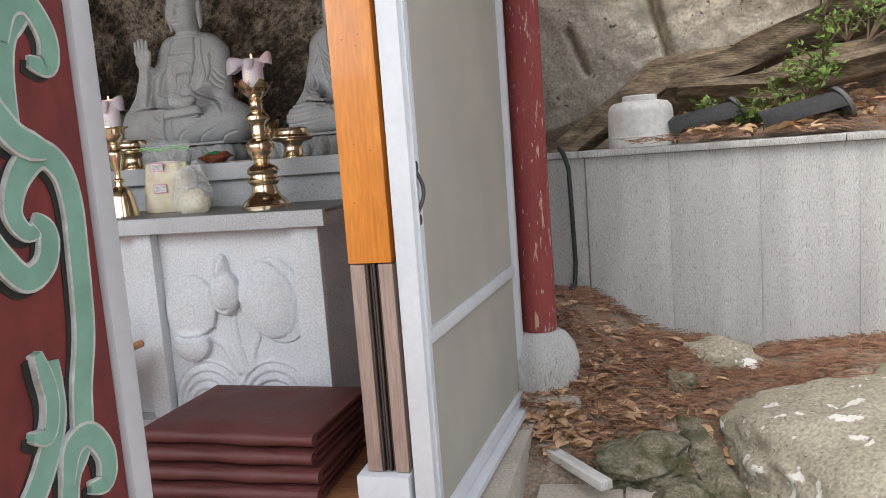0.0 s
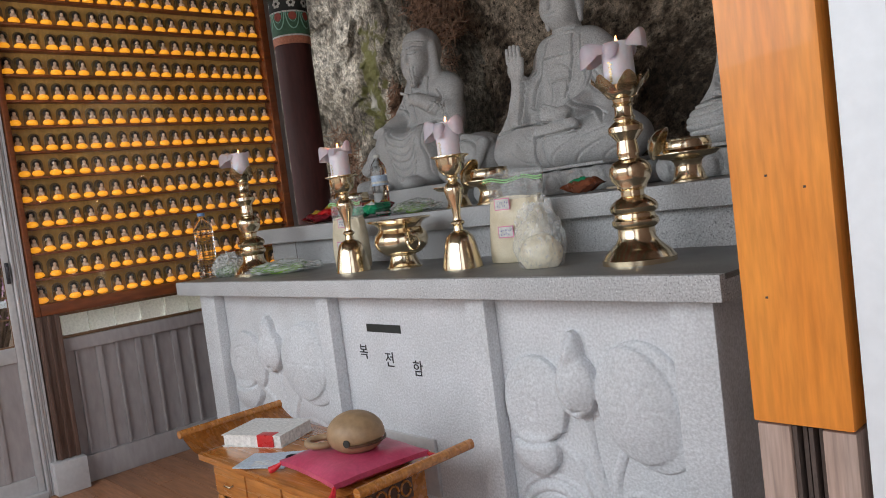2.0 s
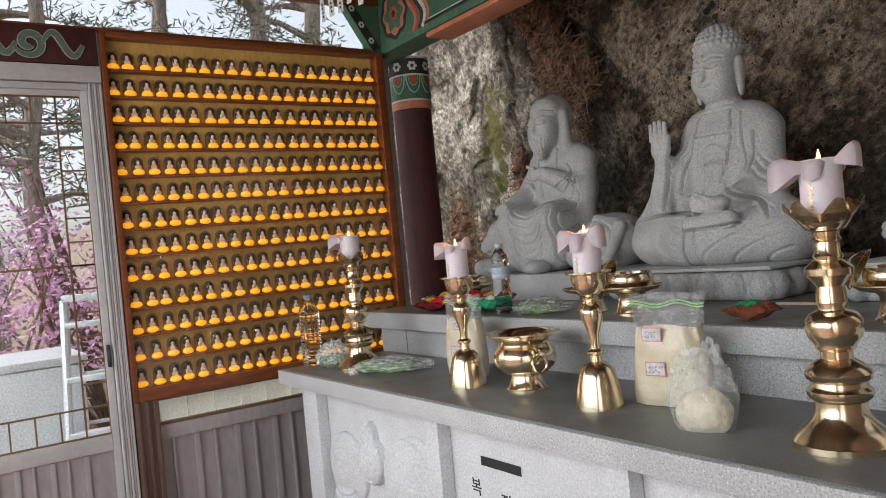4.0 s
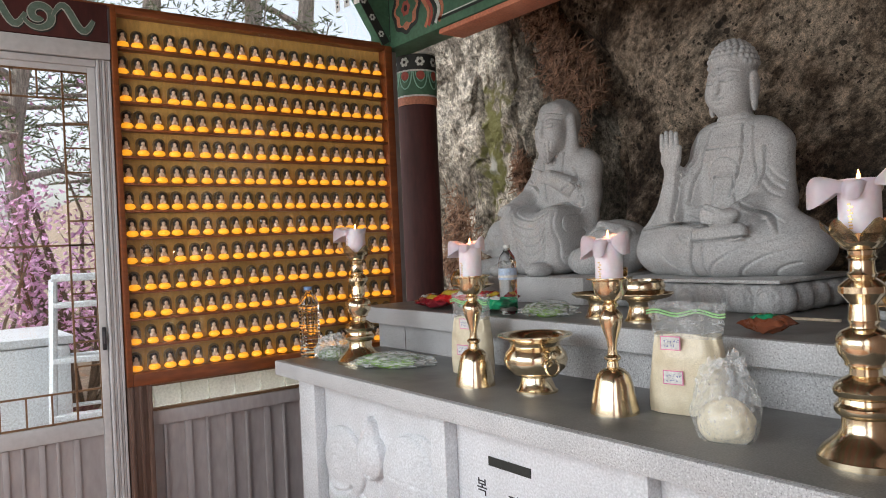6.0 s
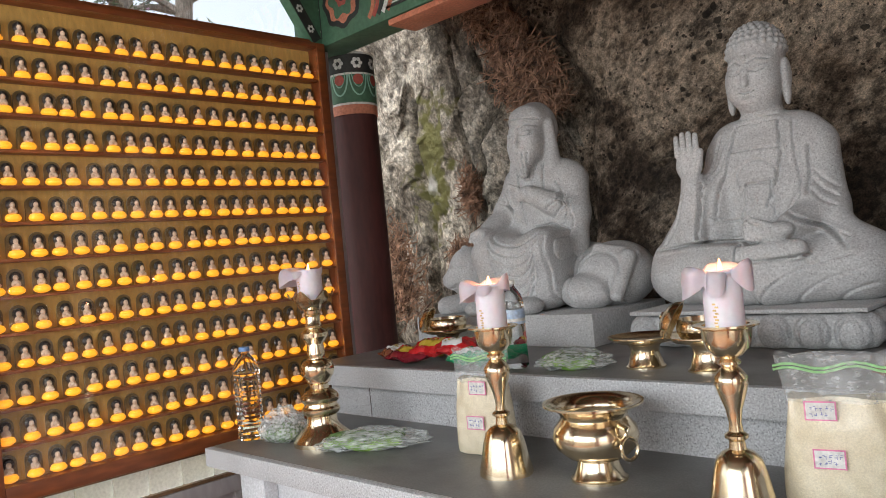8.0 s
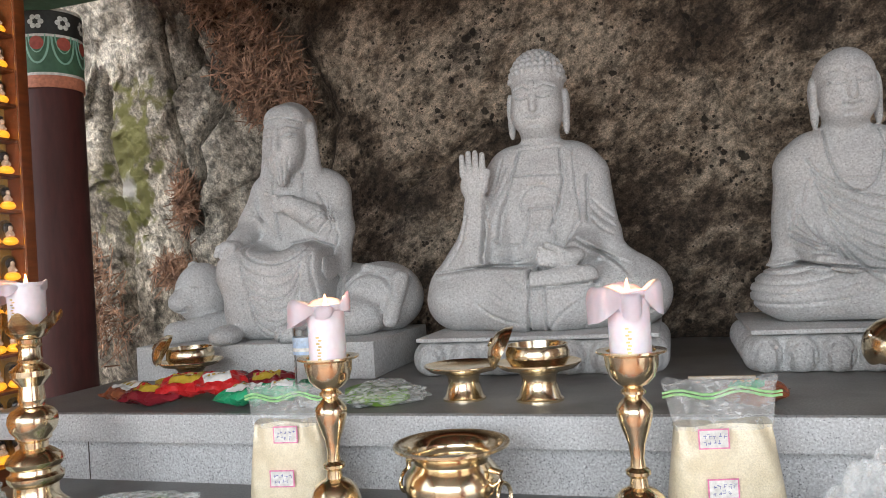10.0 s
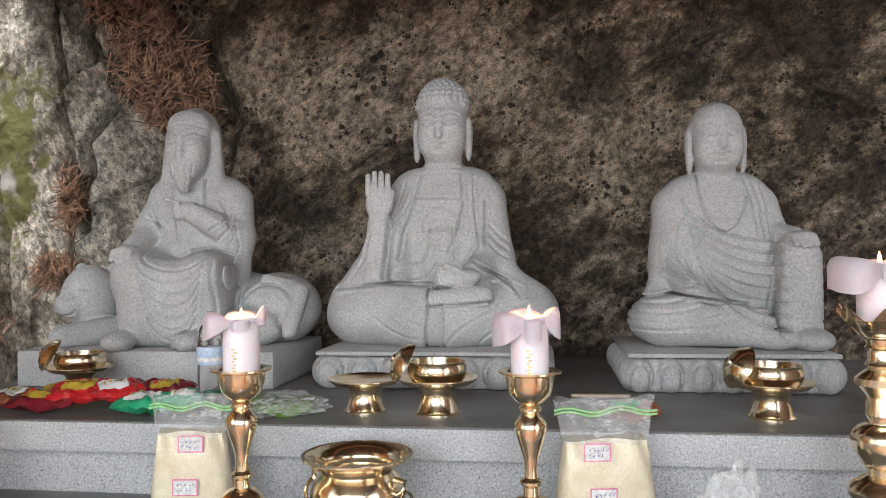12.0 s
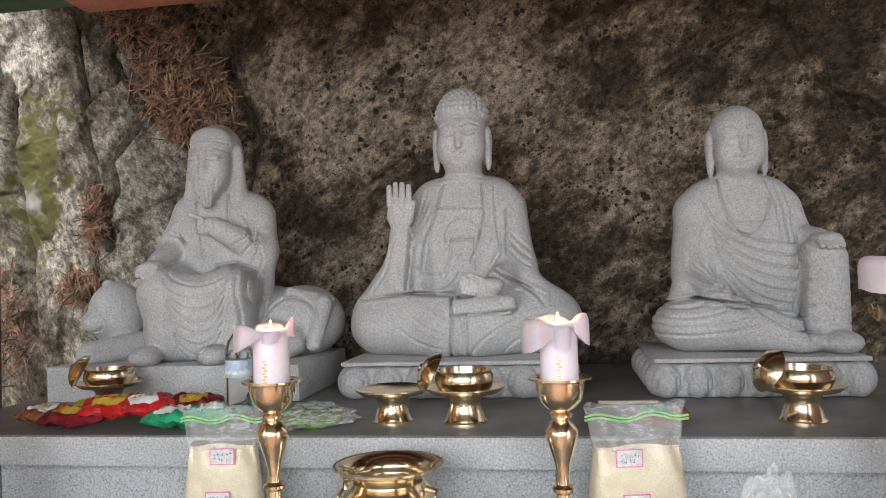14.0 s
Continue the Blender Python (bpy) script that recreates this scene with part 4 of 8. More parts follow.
tier = thing("altar_tier", pose(-0.1, 0.53, FLOOR), "raised granite shelf behind the altar top", "altar step")
part("slab", box(B(), 0.0, 3.3, 0.0305, 1.5, 1.045, 1.11, 0.0), GRANITE, tier)
part("slab_edge", box(B(), 0.0, 3.3, 0.0, 0.03, 1.045, 1.125, 0.006), GRANITE, tier)
part("worn_top", box(B(), 0.0, 3.3, 0.0305, 1.5, 1.1102, 1.1245, 0.002), GRANITE_TOP, tier, "dark worn granite top")
part("riser", box(B(), 0.08, 3.3, 0.06, 1.5, 0.0, 1.044), GRANITE, tier)
for x in (0.32, 1.9):
    part("joint", box(B(), x, x + 0.003, 0.0585, 0.0598, 0.92, 1.044), DARK_GROOVE, tier, smooth=False)


# ---- rock face behind the altar ----
def rock_field(name, material, u0, u1, z0, z1, nu, nz, depth, label, seed, rough=0.16, relief=1.0):
    """A rock face over a stretch of x and z; depth(x, z) is the y of its broad shape."""
    me = bpy.data.meshes.new(name)
    vs, fs = [], []
    off = Vector((seed * 7.3, seed * 3.1, seed))
    for i in range(nu + 1):
        x = u0 + (u1 - u0) * i / nu
        for j in range(nz + 1):
            z = z0 + (z1 - z0) * j / nz
            p = Vector((x, z * 1.2, 0)) + off
            y = depth(x, z)
            y += rough * (noise.fractal(p * 0.9, 1.0, 2.1, 3) * 0.5 + abs(noise.noise(p * 2.3)) * 0.2)
            # bedding that dips to the lower right, and the chipped grain across it
            d_ = Vector((x * 0.85 + z * 0.5, (z - x * 0.6) * 0.3, 0.7)) + off
            y -= rough * 0.1 * (noise.ridged_multi_fractal(d_ * 3.0, 0.9, 2.1, 4, 0.9, 2.0) - 1.0)
            y += relief * (0.022 * noise.fractal(p * 5, 0.9, 2.2, 5) + 0.012 * abs(noise.noise(p * 17)))
            vs.append((x, y, z))
    for i in range(nu):
        for j in range(nz):
            a = i * (nz + 1) + j
            fs.append((a, a + nz + 1, a + nz + 2, a + 1))
    me.from_pydata(vs, [], fs)
    me.materials.append(material)
    me.shade_smooth()
    return tagged(new(name, me), label, "rock", kind="structure")


def crack(x, z, pts, w):
    best = 9.0
    for a, b in zip(pts, pts[1:]):
        dx, dz = b[0] - a[0], b[1] - a[1]
        t = max(0.0, min(1.0, ((x - a[0]) * dx + (z - a[1]) * dz) / (dx * dx + dz * dz)))
        best = min(best, math.hypot(x - a[0] - dx * t, z - a[1] - dz * t))
    return math.exp(-(best / w) ** 2)


def bend(z, pts):
    """x of a line through points (x, z), which run downwards."""
    for a, b in zip(pts, pts[1:]):
        if z >= b[1]:
            return a[0] + (b[0] - a[0]) * (a[1] - z) / (a[1] - b[1])
    return pts[-1][0]


# the cleft between the pale rock and the brown face
CLEFT_L = [(-0.36, 3.0), (-0.29, 2.89), (-0.176, 2.69), (-0.104, 2.465), (0.04, 2.24), (0.085, 2.06), (0.1, 1.4)]
CLEFT_R = [(-0.12, 3.0), (-0.017, 2.87), (0.295, 2.54), (0.39, 2.25), (0.3, 2.0), (0.25, 1.4)]


def side_of(x, z, a, b):
    """Distance of (x, z) from the line a-b, positive above it on the right."""
    d = math.hypot(b[0] - a[0], b[1] - a[1])
    return ((x - a[0]) * -(b[1] - a[1]) + (z - a[1]) * (b[0] - a[0])) / d


def main_depth(x, z):
    y = 2.14 - 0.16 * min(1.0, max(0.0, (x - 0.3) / 1.3)) - 0.1 * max(0.0, x - 2.2)
    y += 0.15 / (1 + math.exp(min(40, (x - bend(z, CLEFT_R)) / 0.02)))
    y -= 0.22 * max(0.0, z - 1.9) ** 1.6
    # slabs that step forward along slanting edges
    for a, b, h, w in (((1.9, 2.9), (2.3, 1.85), 0.05, 0.03), ((2.55, 2.75), (3.25, 2.0), -0.06, 0.02), ((0.9, 2.9), (1.7, 1.9), 0.03, 0.05)):
        y += h / (1 + math.exp(max(-40, min(40, -side_of(x, z, a, b) / w))))
    y += 0.045 * crack(x, z, [(1.93, 2.85), (2.05, 2.35), (2.18, 2.1), (2.3, 1.8)], 0.025) + 0.05 * crack(x, z, [(2.6, 2.75), (2.83, 2.5), (2.95, 2.3), (3.3, 2.0)], 0.025)
    y += 0.03 * crack(x, z, [(2.88, 2.33), (3.2, 2.38), (3.5, 2.4)], 0.015) + 0.04 * crack(x, z, [(3.2, 2.8), (3.32, 2.45), (3.45, 2.2)], 0.02)
    y += 0.03 * crack(x, z, [(2.3, 2.4), (2.6, 2.55), (2.85, 2.6)], 0.012) + 0.05 * crack(x, z, [(0.75, 1.9), (0.95, 1.98), (1.15, 2.12)], 0.025)
    return y


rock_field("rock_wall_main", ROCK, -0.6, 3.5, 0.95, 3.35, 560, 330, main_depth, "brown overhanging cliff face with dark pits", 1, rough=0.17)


CRACK_A = [(-0.531, 2.9), (-0.5, 2.635), (-0.455, 2.398), (-0.396, 2.17), (-0.381, 2.011), (-0.425, 1.766), (-0.395, 1.575)]
CRACK_B = [(-0.3, 2.85), (-0.337, 2.695), (-0.302, 2.583), (-0.45, 2.453)]
CRACK_C = [(-0.116, 2.44), (-0.241, 2.293), (-0.322, 2.168), (-0.302, 2.009), (-0.358, 1.928), (-0.34, 1.75)]
CRACK_D = [(-0.3, 2.6), (-0.2, 2.55), (-0.19, 2.4), (-0.24, 2.3)]
CRACK_E = [(-1.0, 2.6), (-0.98, 2.1), (-0.85, 1.7), (-0.8, 1.3)]
facet_rng = random.Random(31)
FACETS = [(facet_rng.uniform(-1.6, 0.3), facet_rng.uniform(1.1, 3.1), facet_rng.uniform(-0.03, 0.03), facet_rng.uniform(-0.28, 0.28), facet_rng.uniform(-0.22, 0.22)) for k in range(34)]


def left_depth(x, z):
    y = 2.02 + 0.25 * max(0.0, min(-x, 1.5) - 0.6) - 0.25 * max(0.0, -x - 1.7)
    y += 2.0 * max(0.0, x - bend(z, CLEFT_L) + 0.012) ** 0.85
    # broken planes between the cracks
    wx, wz = x + 0.03 * noise.noise(Vector((x * 6, z * 6, 2))), z + 0.04 * noise.noise(Vector((x * 6, z * 6, 8)))
    f = min(FACETS, key=lambda q: (wx - q[0]) ** 2 * 1.6 + (wz - q[1]) ** 2)
    y += 0.8 * (f[2] + f[3] * (x - f[0]) + f[4] * (z - f[1]))
    y -= 0.08 * math.exp(-((x + 0.35) / 0.5) ** 2 - ((z - 1.35) / 0.35) ** 2)
    y += 0.13 * crack(x, z, CRACK_A, 0.014) + 0.13 * crack(x, z, CRACK_B, 0.02) + 0.15 * crack(x, z, CRACK_C, 0.02) + 0.06 * crack(x, z, CRACK_D, 0.012) + 0.16 * crack(x, z, CRACK_E, 0.045)
    y += 0.1 * crack(x, z, [(-0.31, 2.64), (-0.3, 2.58)], 0.03) + 0.08 * crack(x, z, [(-0.38, 2.01), (-0.35, 1.9)], 0.03)
    return y


# moss and lichen on the left rock
nt, lk = ROCK_PALE.node_tree.nodes, ROCK_PALE.node_tree.links
bsdf = nt["Principled BSDF"]
base_link = bsdf.inputs["Base Color"].links[0].from_socket
tc = nt.new("ShaderNodeTexCoord")
moss_noise = nt.new("ShaderNodeTexNoise")
moss_noise.inputs["Scale"].default_value, moss_noise.inputs["Detail"].default_value = 11.0, 10
lk.new(tc.outputs["Object"], moss_noise.inputs["Vector"])
dist = nt.new("ShaderNodeVectorMath")
dist.operation = "DISTANCE"
sub = nt.new("ShaderNodeVectorMath")
sub.operation = "MULTIPLY"
sub.inputs[1].default_value = (1, 0, 0.55)
lk.new(tc.outputs["Object"], sub.inputs[0])
lk.new(sub.outputs[0], dist.inputs[0])
dist.inputs[1].default_value = (-0.78, 0, 2.13 * 0.55)
mr = nt.new("ShaderNodeMapRange")
mr.inputs[1].default_value, mr.inputs[2].default_value, mr.inputs[3].default_value, mr.inputs[4].default_value = 0.06, 0.42, 0.3, -0.24
lk.new(dist.outputs["Value"], mr.inputs[0])
ad = nt.new("ShaderNodeMath")
lk.new(mr.outputs[0], ad.inputs[0])
lk.new(moss_noise.outputs[0], ad.inputs[1])
mr2 = nt.new("ShaderNodeMapRange")
mr2.inputs[1].default_value, mr2.inputs[2].default_value = 0.52, 0.64
lk.new(ad.outputs[0], mr2.inputs[0])
mixm = nt.new("ShaderNodeMix")
mixm.data_type = "RGBA"
lk.new(mr2.outputs[0], mixm.inputs[0])
lk.new(base_link, mixm.inputs[6])
mixm.inputs[7].default_value = (0.165, 0.162, 0.05, 1)
# one round patch of white lichen
white_at = nt.new("ShaderNodeVectorMath")
white_at.operation = "DISTANCE"
flat = nt.new("ShaderNodeVectorMath")
flat.operation = "MULTIPLY"
flat.inputs[1].default_value = (1, 0, 1)
lk.new(tc.outputs["Object"], flat.inputs[0])
lk.new(flat.outputs[0], white_at.inputs[0])
white_at.inputs[1].default_value = (-0.83, 0, 2.0)
ragged = nt.new("ShaderNodeMath")
ragged.operation = "MULTIPLY_ADD"
ragged.inputs[1].default_value = 0.16
lk.new(moss_noise.outputs[0], ragged.inputs[0])
lk.new(white_at.outputs["Value"], ragged.inputs[2])
mr3 = nt.new("ShaderNodeMapRange")
mr3.inputs[1].default_value, mr3.inputs[2].default_value, mr3.inputs[3].default_value, mr3.inputs[4].default_value = 0.12, 0.16, 0.9, 0.0
lk.new(ragged.outputs[0], mr3.inputs[0])
mixw = nt.new("ShaderNodeMix")
mixw.data_type = "RGBA"
lk.new(mr3.outputs[0], mixw.inputs[0])
lk.new(mixm.outputs[2], mixw.inputs[6])
mixw.inputs[7].default_value = (0.6, 0.59, 0.55, 1)
lk.new(mixw.outputs[2], bsdf.inputs["Base Color"])

rock_field("rock_wall_left", ROCK_PALE, -2.8, 0.5, 0.95, 3.2, 460, 310, left_depth, "pale lichened rock with moss and deep cracks", 2, rough=0.08, relief=1.1)


# ---- statues ----
def seated_head(c, hx, hy, hz, w=0.085, h=0.13, ears=True):
    """Head with a calm face: brow, nose, mouth, chin and long ears. The face looks to -y."""
    c.ball((hx, hy, hz), (w, 0.105, h), 0.02)
    c.ball((hx, hy - 0.025, hz - 0.075), (w * 0.8, 0.075, 0.06), 0.03)
    for s in (-1, 1):
        c.ball((hx + s * w * 0.45, hy - 0.045, hz - 0.045), (w * 0.5, 0.05, 0.055), 0.025)
    c.ball((hx, hy - 0.1, hz - 0.035), (0.014, 0.016, 0.03), 0.012)
    c.limb((hx, hy - 0.1, hz + 0.02), (hx, hy - 0.116, hz - 0.045), 0.008, 0.013, 0.008)
    for s in (-1, 1):
        c.line([(hx + s * 0.012, hz + 0.027), (hx + s * 0.035, hz + 0.044), (hx + s * 0.068, hz + 0.036)], 0.008, 0.006, hy - 0.03)
        c.line([(hx + s * 0.017, hz - 0.0), (hx + s * 0.037, hz - 0.004), (hx + s * 0.06, hz + 0.002)], 0.012, 0.0055, hy - 0.03)
        c.ball((hx + s * 0.038, hy - 0.082, hz + 0.006), (0.02, 0.012, 0.009), 0.006)
        if ears:
            c.ball((hx + s * (w + 0.008), hy + 0.012, hz - 0.02), (0.014, 0.03, 0.06), 0.008)
            c.ball((hx + s * (w + 0.006), hy + 0.005, hz - 0.085), (0.013, 0.018, 0.045), 0.008)
    c.line([(hx - 0.027, hz - 0.068), (hx, hz - 0.077), (hx + 0.027, hz - 0.068)], 0.012, 0.005, hy - 0.03)
    c.line([(hx - 0.02, hz - 0.098), (hx + 0.02, hz - 0.098)], 0.006, 0.008, hy - 0.03)
    c.ball((hx, hy - 0.088, hz - 0.067), (0.02, 0.01, 0.006), 0.004)
    c.ball((hx, hy - 0.085, hz - 0.084), (0.017, 0.01, 0.007), 0.004)


def fingers(c, base, step, way, n=4, length=0.07, r=0.0115):
    for i in range(n):
        a = np.array(base) + np.array(step) * i
        q = length * (1 - 0.12 * abs(i - 1.4))
        c.limb(a, a + np.array(way) * q, r, r * 0.85, 0.006)


def buddha():
    c = Clay((-0.48, -0.42, -0.02), (0.46, 0.32, 1.04), 0.005)
    c.ball((0, 0.04, 0.06), (0.34, 0.24, 0.12), 0.03)
    for s in (-1, 1):
        c.limb((s * 0.3, -0.07, 0.118), (s * 0.06, -0.2, 0.095), 0.113, 0.1, 0.035)
        c.ball((s * 0.3, -0.05, 0.105), (0.128, 0.17, 0.112), 0.03)
    c.limb((-0.06, -0.2, 0.15), (-0.24, -0.12, 0.15), 0.07, 0.07, 0.04)
    # foot laid across the lap
    c.limb((0.0, -0.265, 0.17), (0.17, -0.25, 0.18), 0.03, 0.034, 0.012)
    c.ball((0, 0.06, 0.34), (0.18, 0.145, 0.25), 0.04)
    c.ball((0, 0.05, 0.5), (0.19, 0.125, 0.15), 0.05)
    for s in (-1, 1):
        c.ball((s * 0.142, 0.06, 0.545), (0.072, 0.085, 0.08), 0.05)
    c.limb((0.17, 0.06, 0.53), (0.198, 0.0, 0.33), 0.064, 0.064, 0.035)
    c.limb((0.198, 0.0, 0.31), (0.13, -0.18, 0.25), 0.064, 0.046, 0.03)
    c.limb((0.2, -0.02, 0.28), (0.3, -0.09, 0.18), 0.06, 0.05, 0.04)
    c.ball((0.1, -0.235, 0.24), (0.062, 0.04, 0.032), 0.015, lean=8)
    fingers(c, (0.06, -0.262, 0.222), (0, 0.002, 0.017), (-0.9, -0.12, 0.1), 4, 0.05, 0.0115)
    c.limb((0.09, -0.262, 0.265), (0.045, -0.275, 0.283), 0.012, 0.01, 0.008)
    # raised hand and its hanging sleeve
    c.limb((-0.165, 0.06, 0.53), (-0.205, 0.0, 0.36), 0.062, 0.056, 0.035)
    c.limb((-0.21, -0.03, 0.34), (-0.219, -0.11, 0.45), 0.05, 0.037, 0.02)
    c.limb((-0.222, -0.1, 0.43), (-0.235, -0.13, 0.26), 0.044, 0.05, 0.02)
    c.limb((-0.245, -0.1, 0.33), (-0.345, -0.1, 0.17), 0.04, 0.055, 0.03)
    c.ball((-0.18, 0.0, 0.32), (0.085, 0.11, 0.18), 0.03)
    c.ball((-0.219, -0.13, 0.507), (0.049, 0.022, 0.055), 0.015)
    fingers(c, (-0.256, -0.135, 0.548), (0.0245, 0, 0.001), (0.0, 0.0, 1.0), 4, 0.078, 0.0112)
    c.limb((-0.178, -0.13, 0.49), (-0.166, -0.138, 0.55), 0.0125, 0.011, 0.01)
    c.ball((0.16, 0.0, 0.27), (0.09, 0.11, 0.14), 0.03)
    for s in (-1, 1):
        c.ball((s * 0.08, 0.05, 0.6), (0.1, 0.09, 0.06), 0.03)
    c.limb((0, 0.04, 0.6), (0, 0.03, 0.7), 0.076, 0.069, 0.02)
    seated_head(c, 0, 0.01, 0.805, w=0.093, h=0.133)
    c.ball((0, 0.03, 0.882), (0.098, 0.104, 0.09), 0.012)
    c.ball((0, 0.045, 0.945), (0.066, 0.066, 0.045), 0.03)
    # snail curls in rows
    for row in range(8):
        e = radians(6 + row * 11)
        n = max(4, int(26 * math.cos(e)))
        for i in range(n):
            a = 2 * math.pi * (i + 0.5 * (row % 2)) / n
            q = (0.098 * math.cos(a) * math.cos(e), 0.03 + 0.104 * math.sin(a) * math.cos(e), 0.872 + 0.116 * math.sin(e))
            if not (q[1] < -0.02 and row == 0):
                c.ball(q, (0.0112, 0.0112, 0.0112), 0.005)
    c.ball((0, -0.093, 0.853), (0.009, 0.006, 0.009), 0.004)
    for z in (0.632, 0.652, 0.67):
        c.line([(-0.07, z), (0, z - 0.006), (0.07, z)], 0.005, 0.0045, 0.0)
    back = 0.04
    # robe edges, sash knot and folds
    c.line([(-0.07, 0.625), (-0.1, 0.52), (-0.135, 0.42), (-0.15, 0.3)], 0.012, 0.007, back)
    c.line([(0.075, 0.625), (0.085, 0.5), (0.06, 0.4), (0.03, 0.33)], 0.012, 0.007, back)
    c.line([(0.12, 0.61), (0.125, 0.48), (0.14, 0.36), (0.1, 0.3)], 0.008, 0.006, back)
    c.line([(-0.095, 0.535), (0.082, 0.532)], 0.01, 0.006, back)
    c.line([(-0.04, 0.413), (0.045, 0.413)], 0.012, 0.006, back)
    c.line([(0.045, 0.413), (0.05, 0.3)], 0.01, 0.006, back)
    c.line([(-0.04, 0.413), (-0.045, 0.35), (-0.07, 0.28)], 0.009, 0.006, back)
    c.line(arc(0.0, 0.43, 0.07, 0.065, -20, 200), 0.008, 0.006, back)
    c.line(arc(-0.1, 0.42, 0.11, 0.13, 235, 330), 0.007, 0.006, back)
    c.line(arc(-0.1, 0.4, 0.11, 0.17, 240, 320), 0.007, 0.006, back)
    c.line([(0.165, 0.52), (0.16, 0.42), (0.165, 0.36)], 0.012, 0.008, 0.1)
    for i in range(3):
        c.line([(0.175, 0.44 - i * 0.035), (0.21, 0.4 - i * 0.035), (0.245, 0.37 - i * 0.03)], 0.005, 0.007, 0.1)
        c.line([(-0.135 + i * 0.012, 0.6 - i * 0.03), (-0.16, 0.52 - i * 0.03), (-0.185, 0.45 - i * 0.03)], 0.006, 0.007, 0.1)
    for i in range(4):
        c.line([(0.13 + i * 0.02, 0.3 - i * 0.014), (0.2 + i * 0.02, 0.255 - i * 0.014), (0.3, 0.205 - i * 0.012)], 0.008, 0.007, 0.1)
    c.line([(-0.185, 0.44), (-0.19, 0.34), (-0.2, 0.235)], 0.01, 0.007, 0.1)
    c.line([(-0.25, 0.4), (-0.27, 0.31), (-0.33, 0.225)], 0.006, 0.008, 0.1)
    c.line([(-0.37, 0.205), (-0.2, 0.222), (-0.03, 0.215)], 0.012, 0.008, 0.0)
    c.line([(-0.02, 0.205), (-0.015, 0.12), (-0.03, 0.0)], 0.012, 0.007, 0.0)
    c.line([(0.03, 0.15), (0.035, 0.08), (0.03, 0.0)], 0.01, 0.007, 0.0)
    c.line([(-0.02, 0.145), (0.1, 0.15), (0.2, 0.16)], 0.01, 0.007, 0.0)
    for i in range(3):
        c.line(arc(-0.02, 0.3, 0.12 + i * 0.08, 0.16 + i * 0.055, 228, 262), 0.005, 0.007, 0.0)
        c.line(arc(0.42, -0.06, 0.4 - i * 0.1, 0.22 - i * 0.05, 105, 165), 0.005, 0.007, 0.0)
    return c.floor(0).mesh("buddha_statue", STATUE)


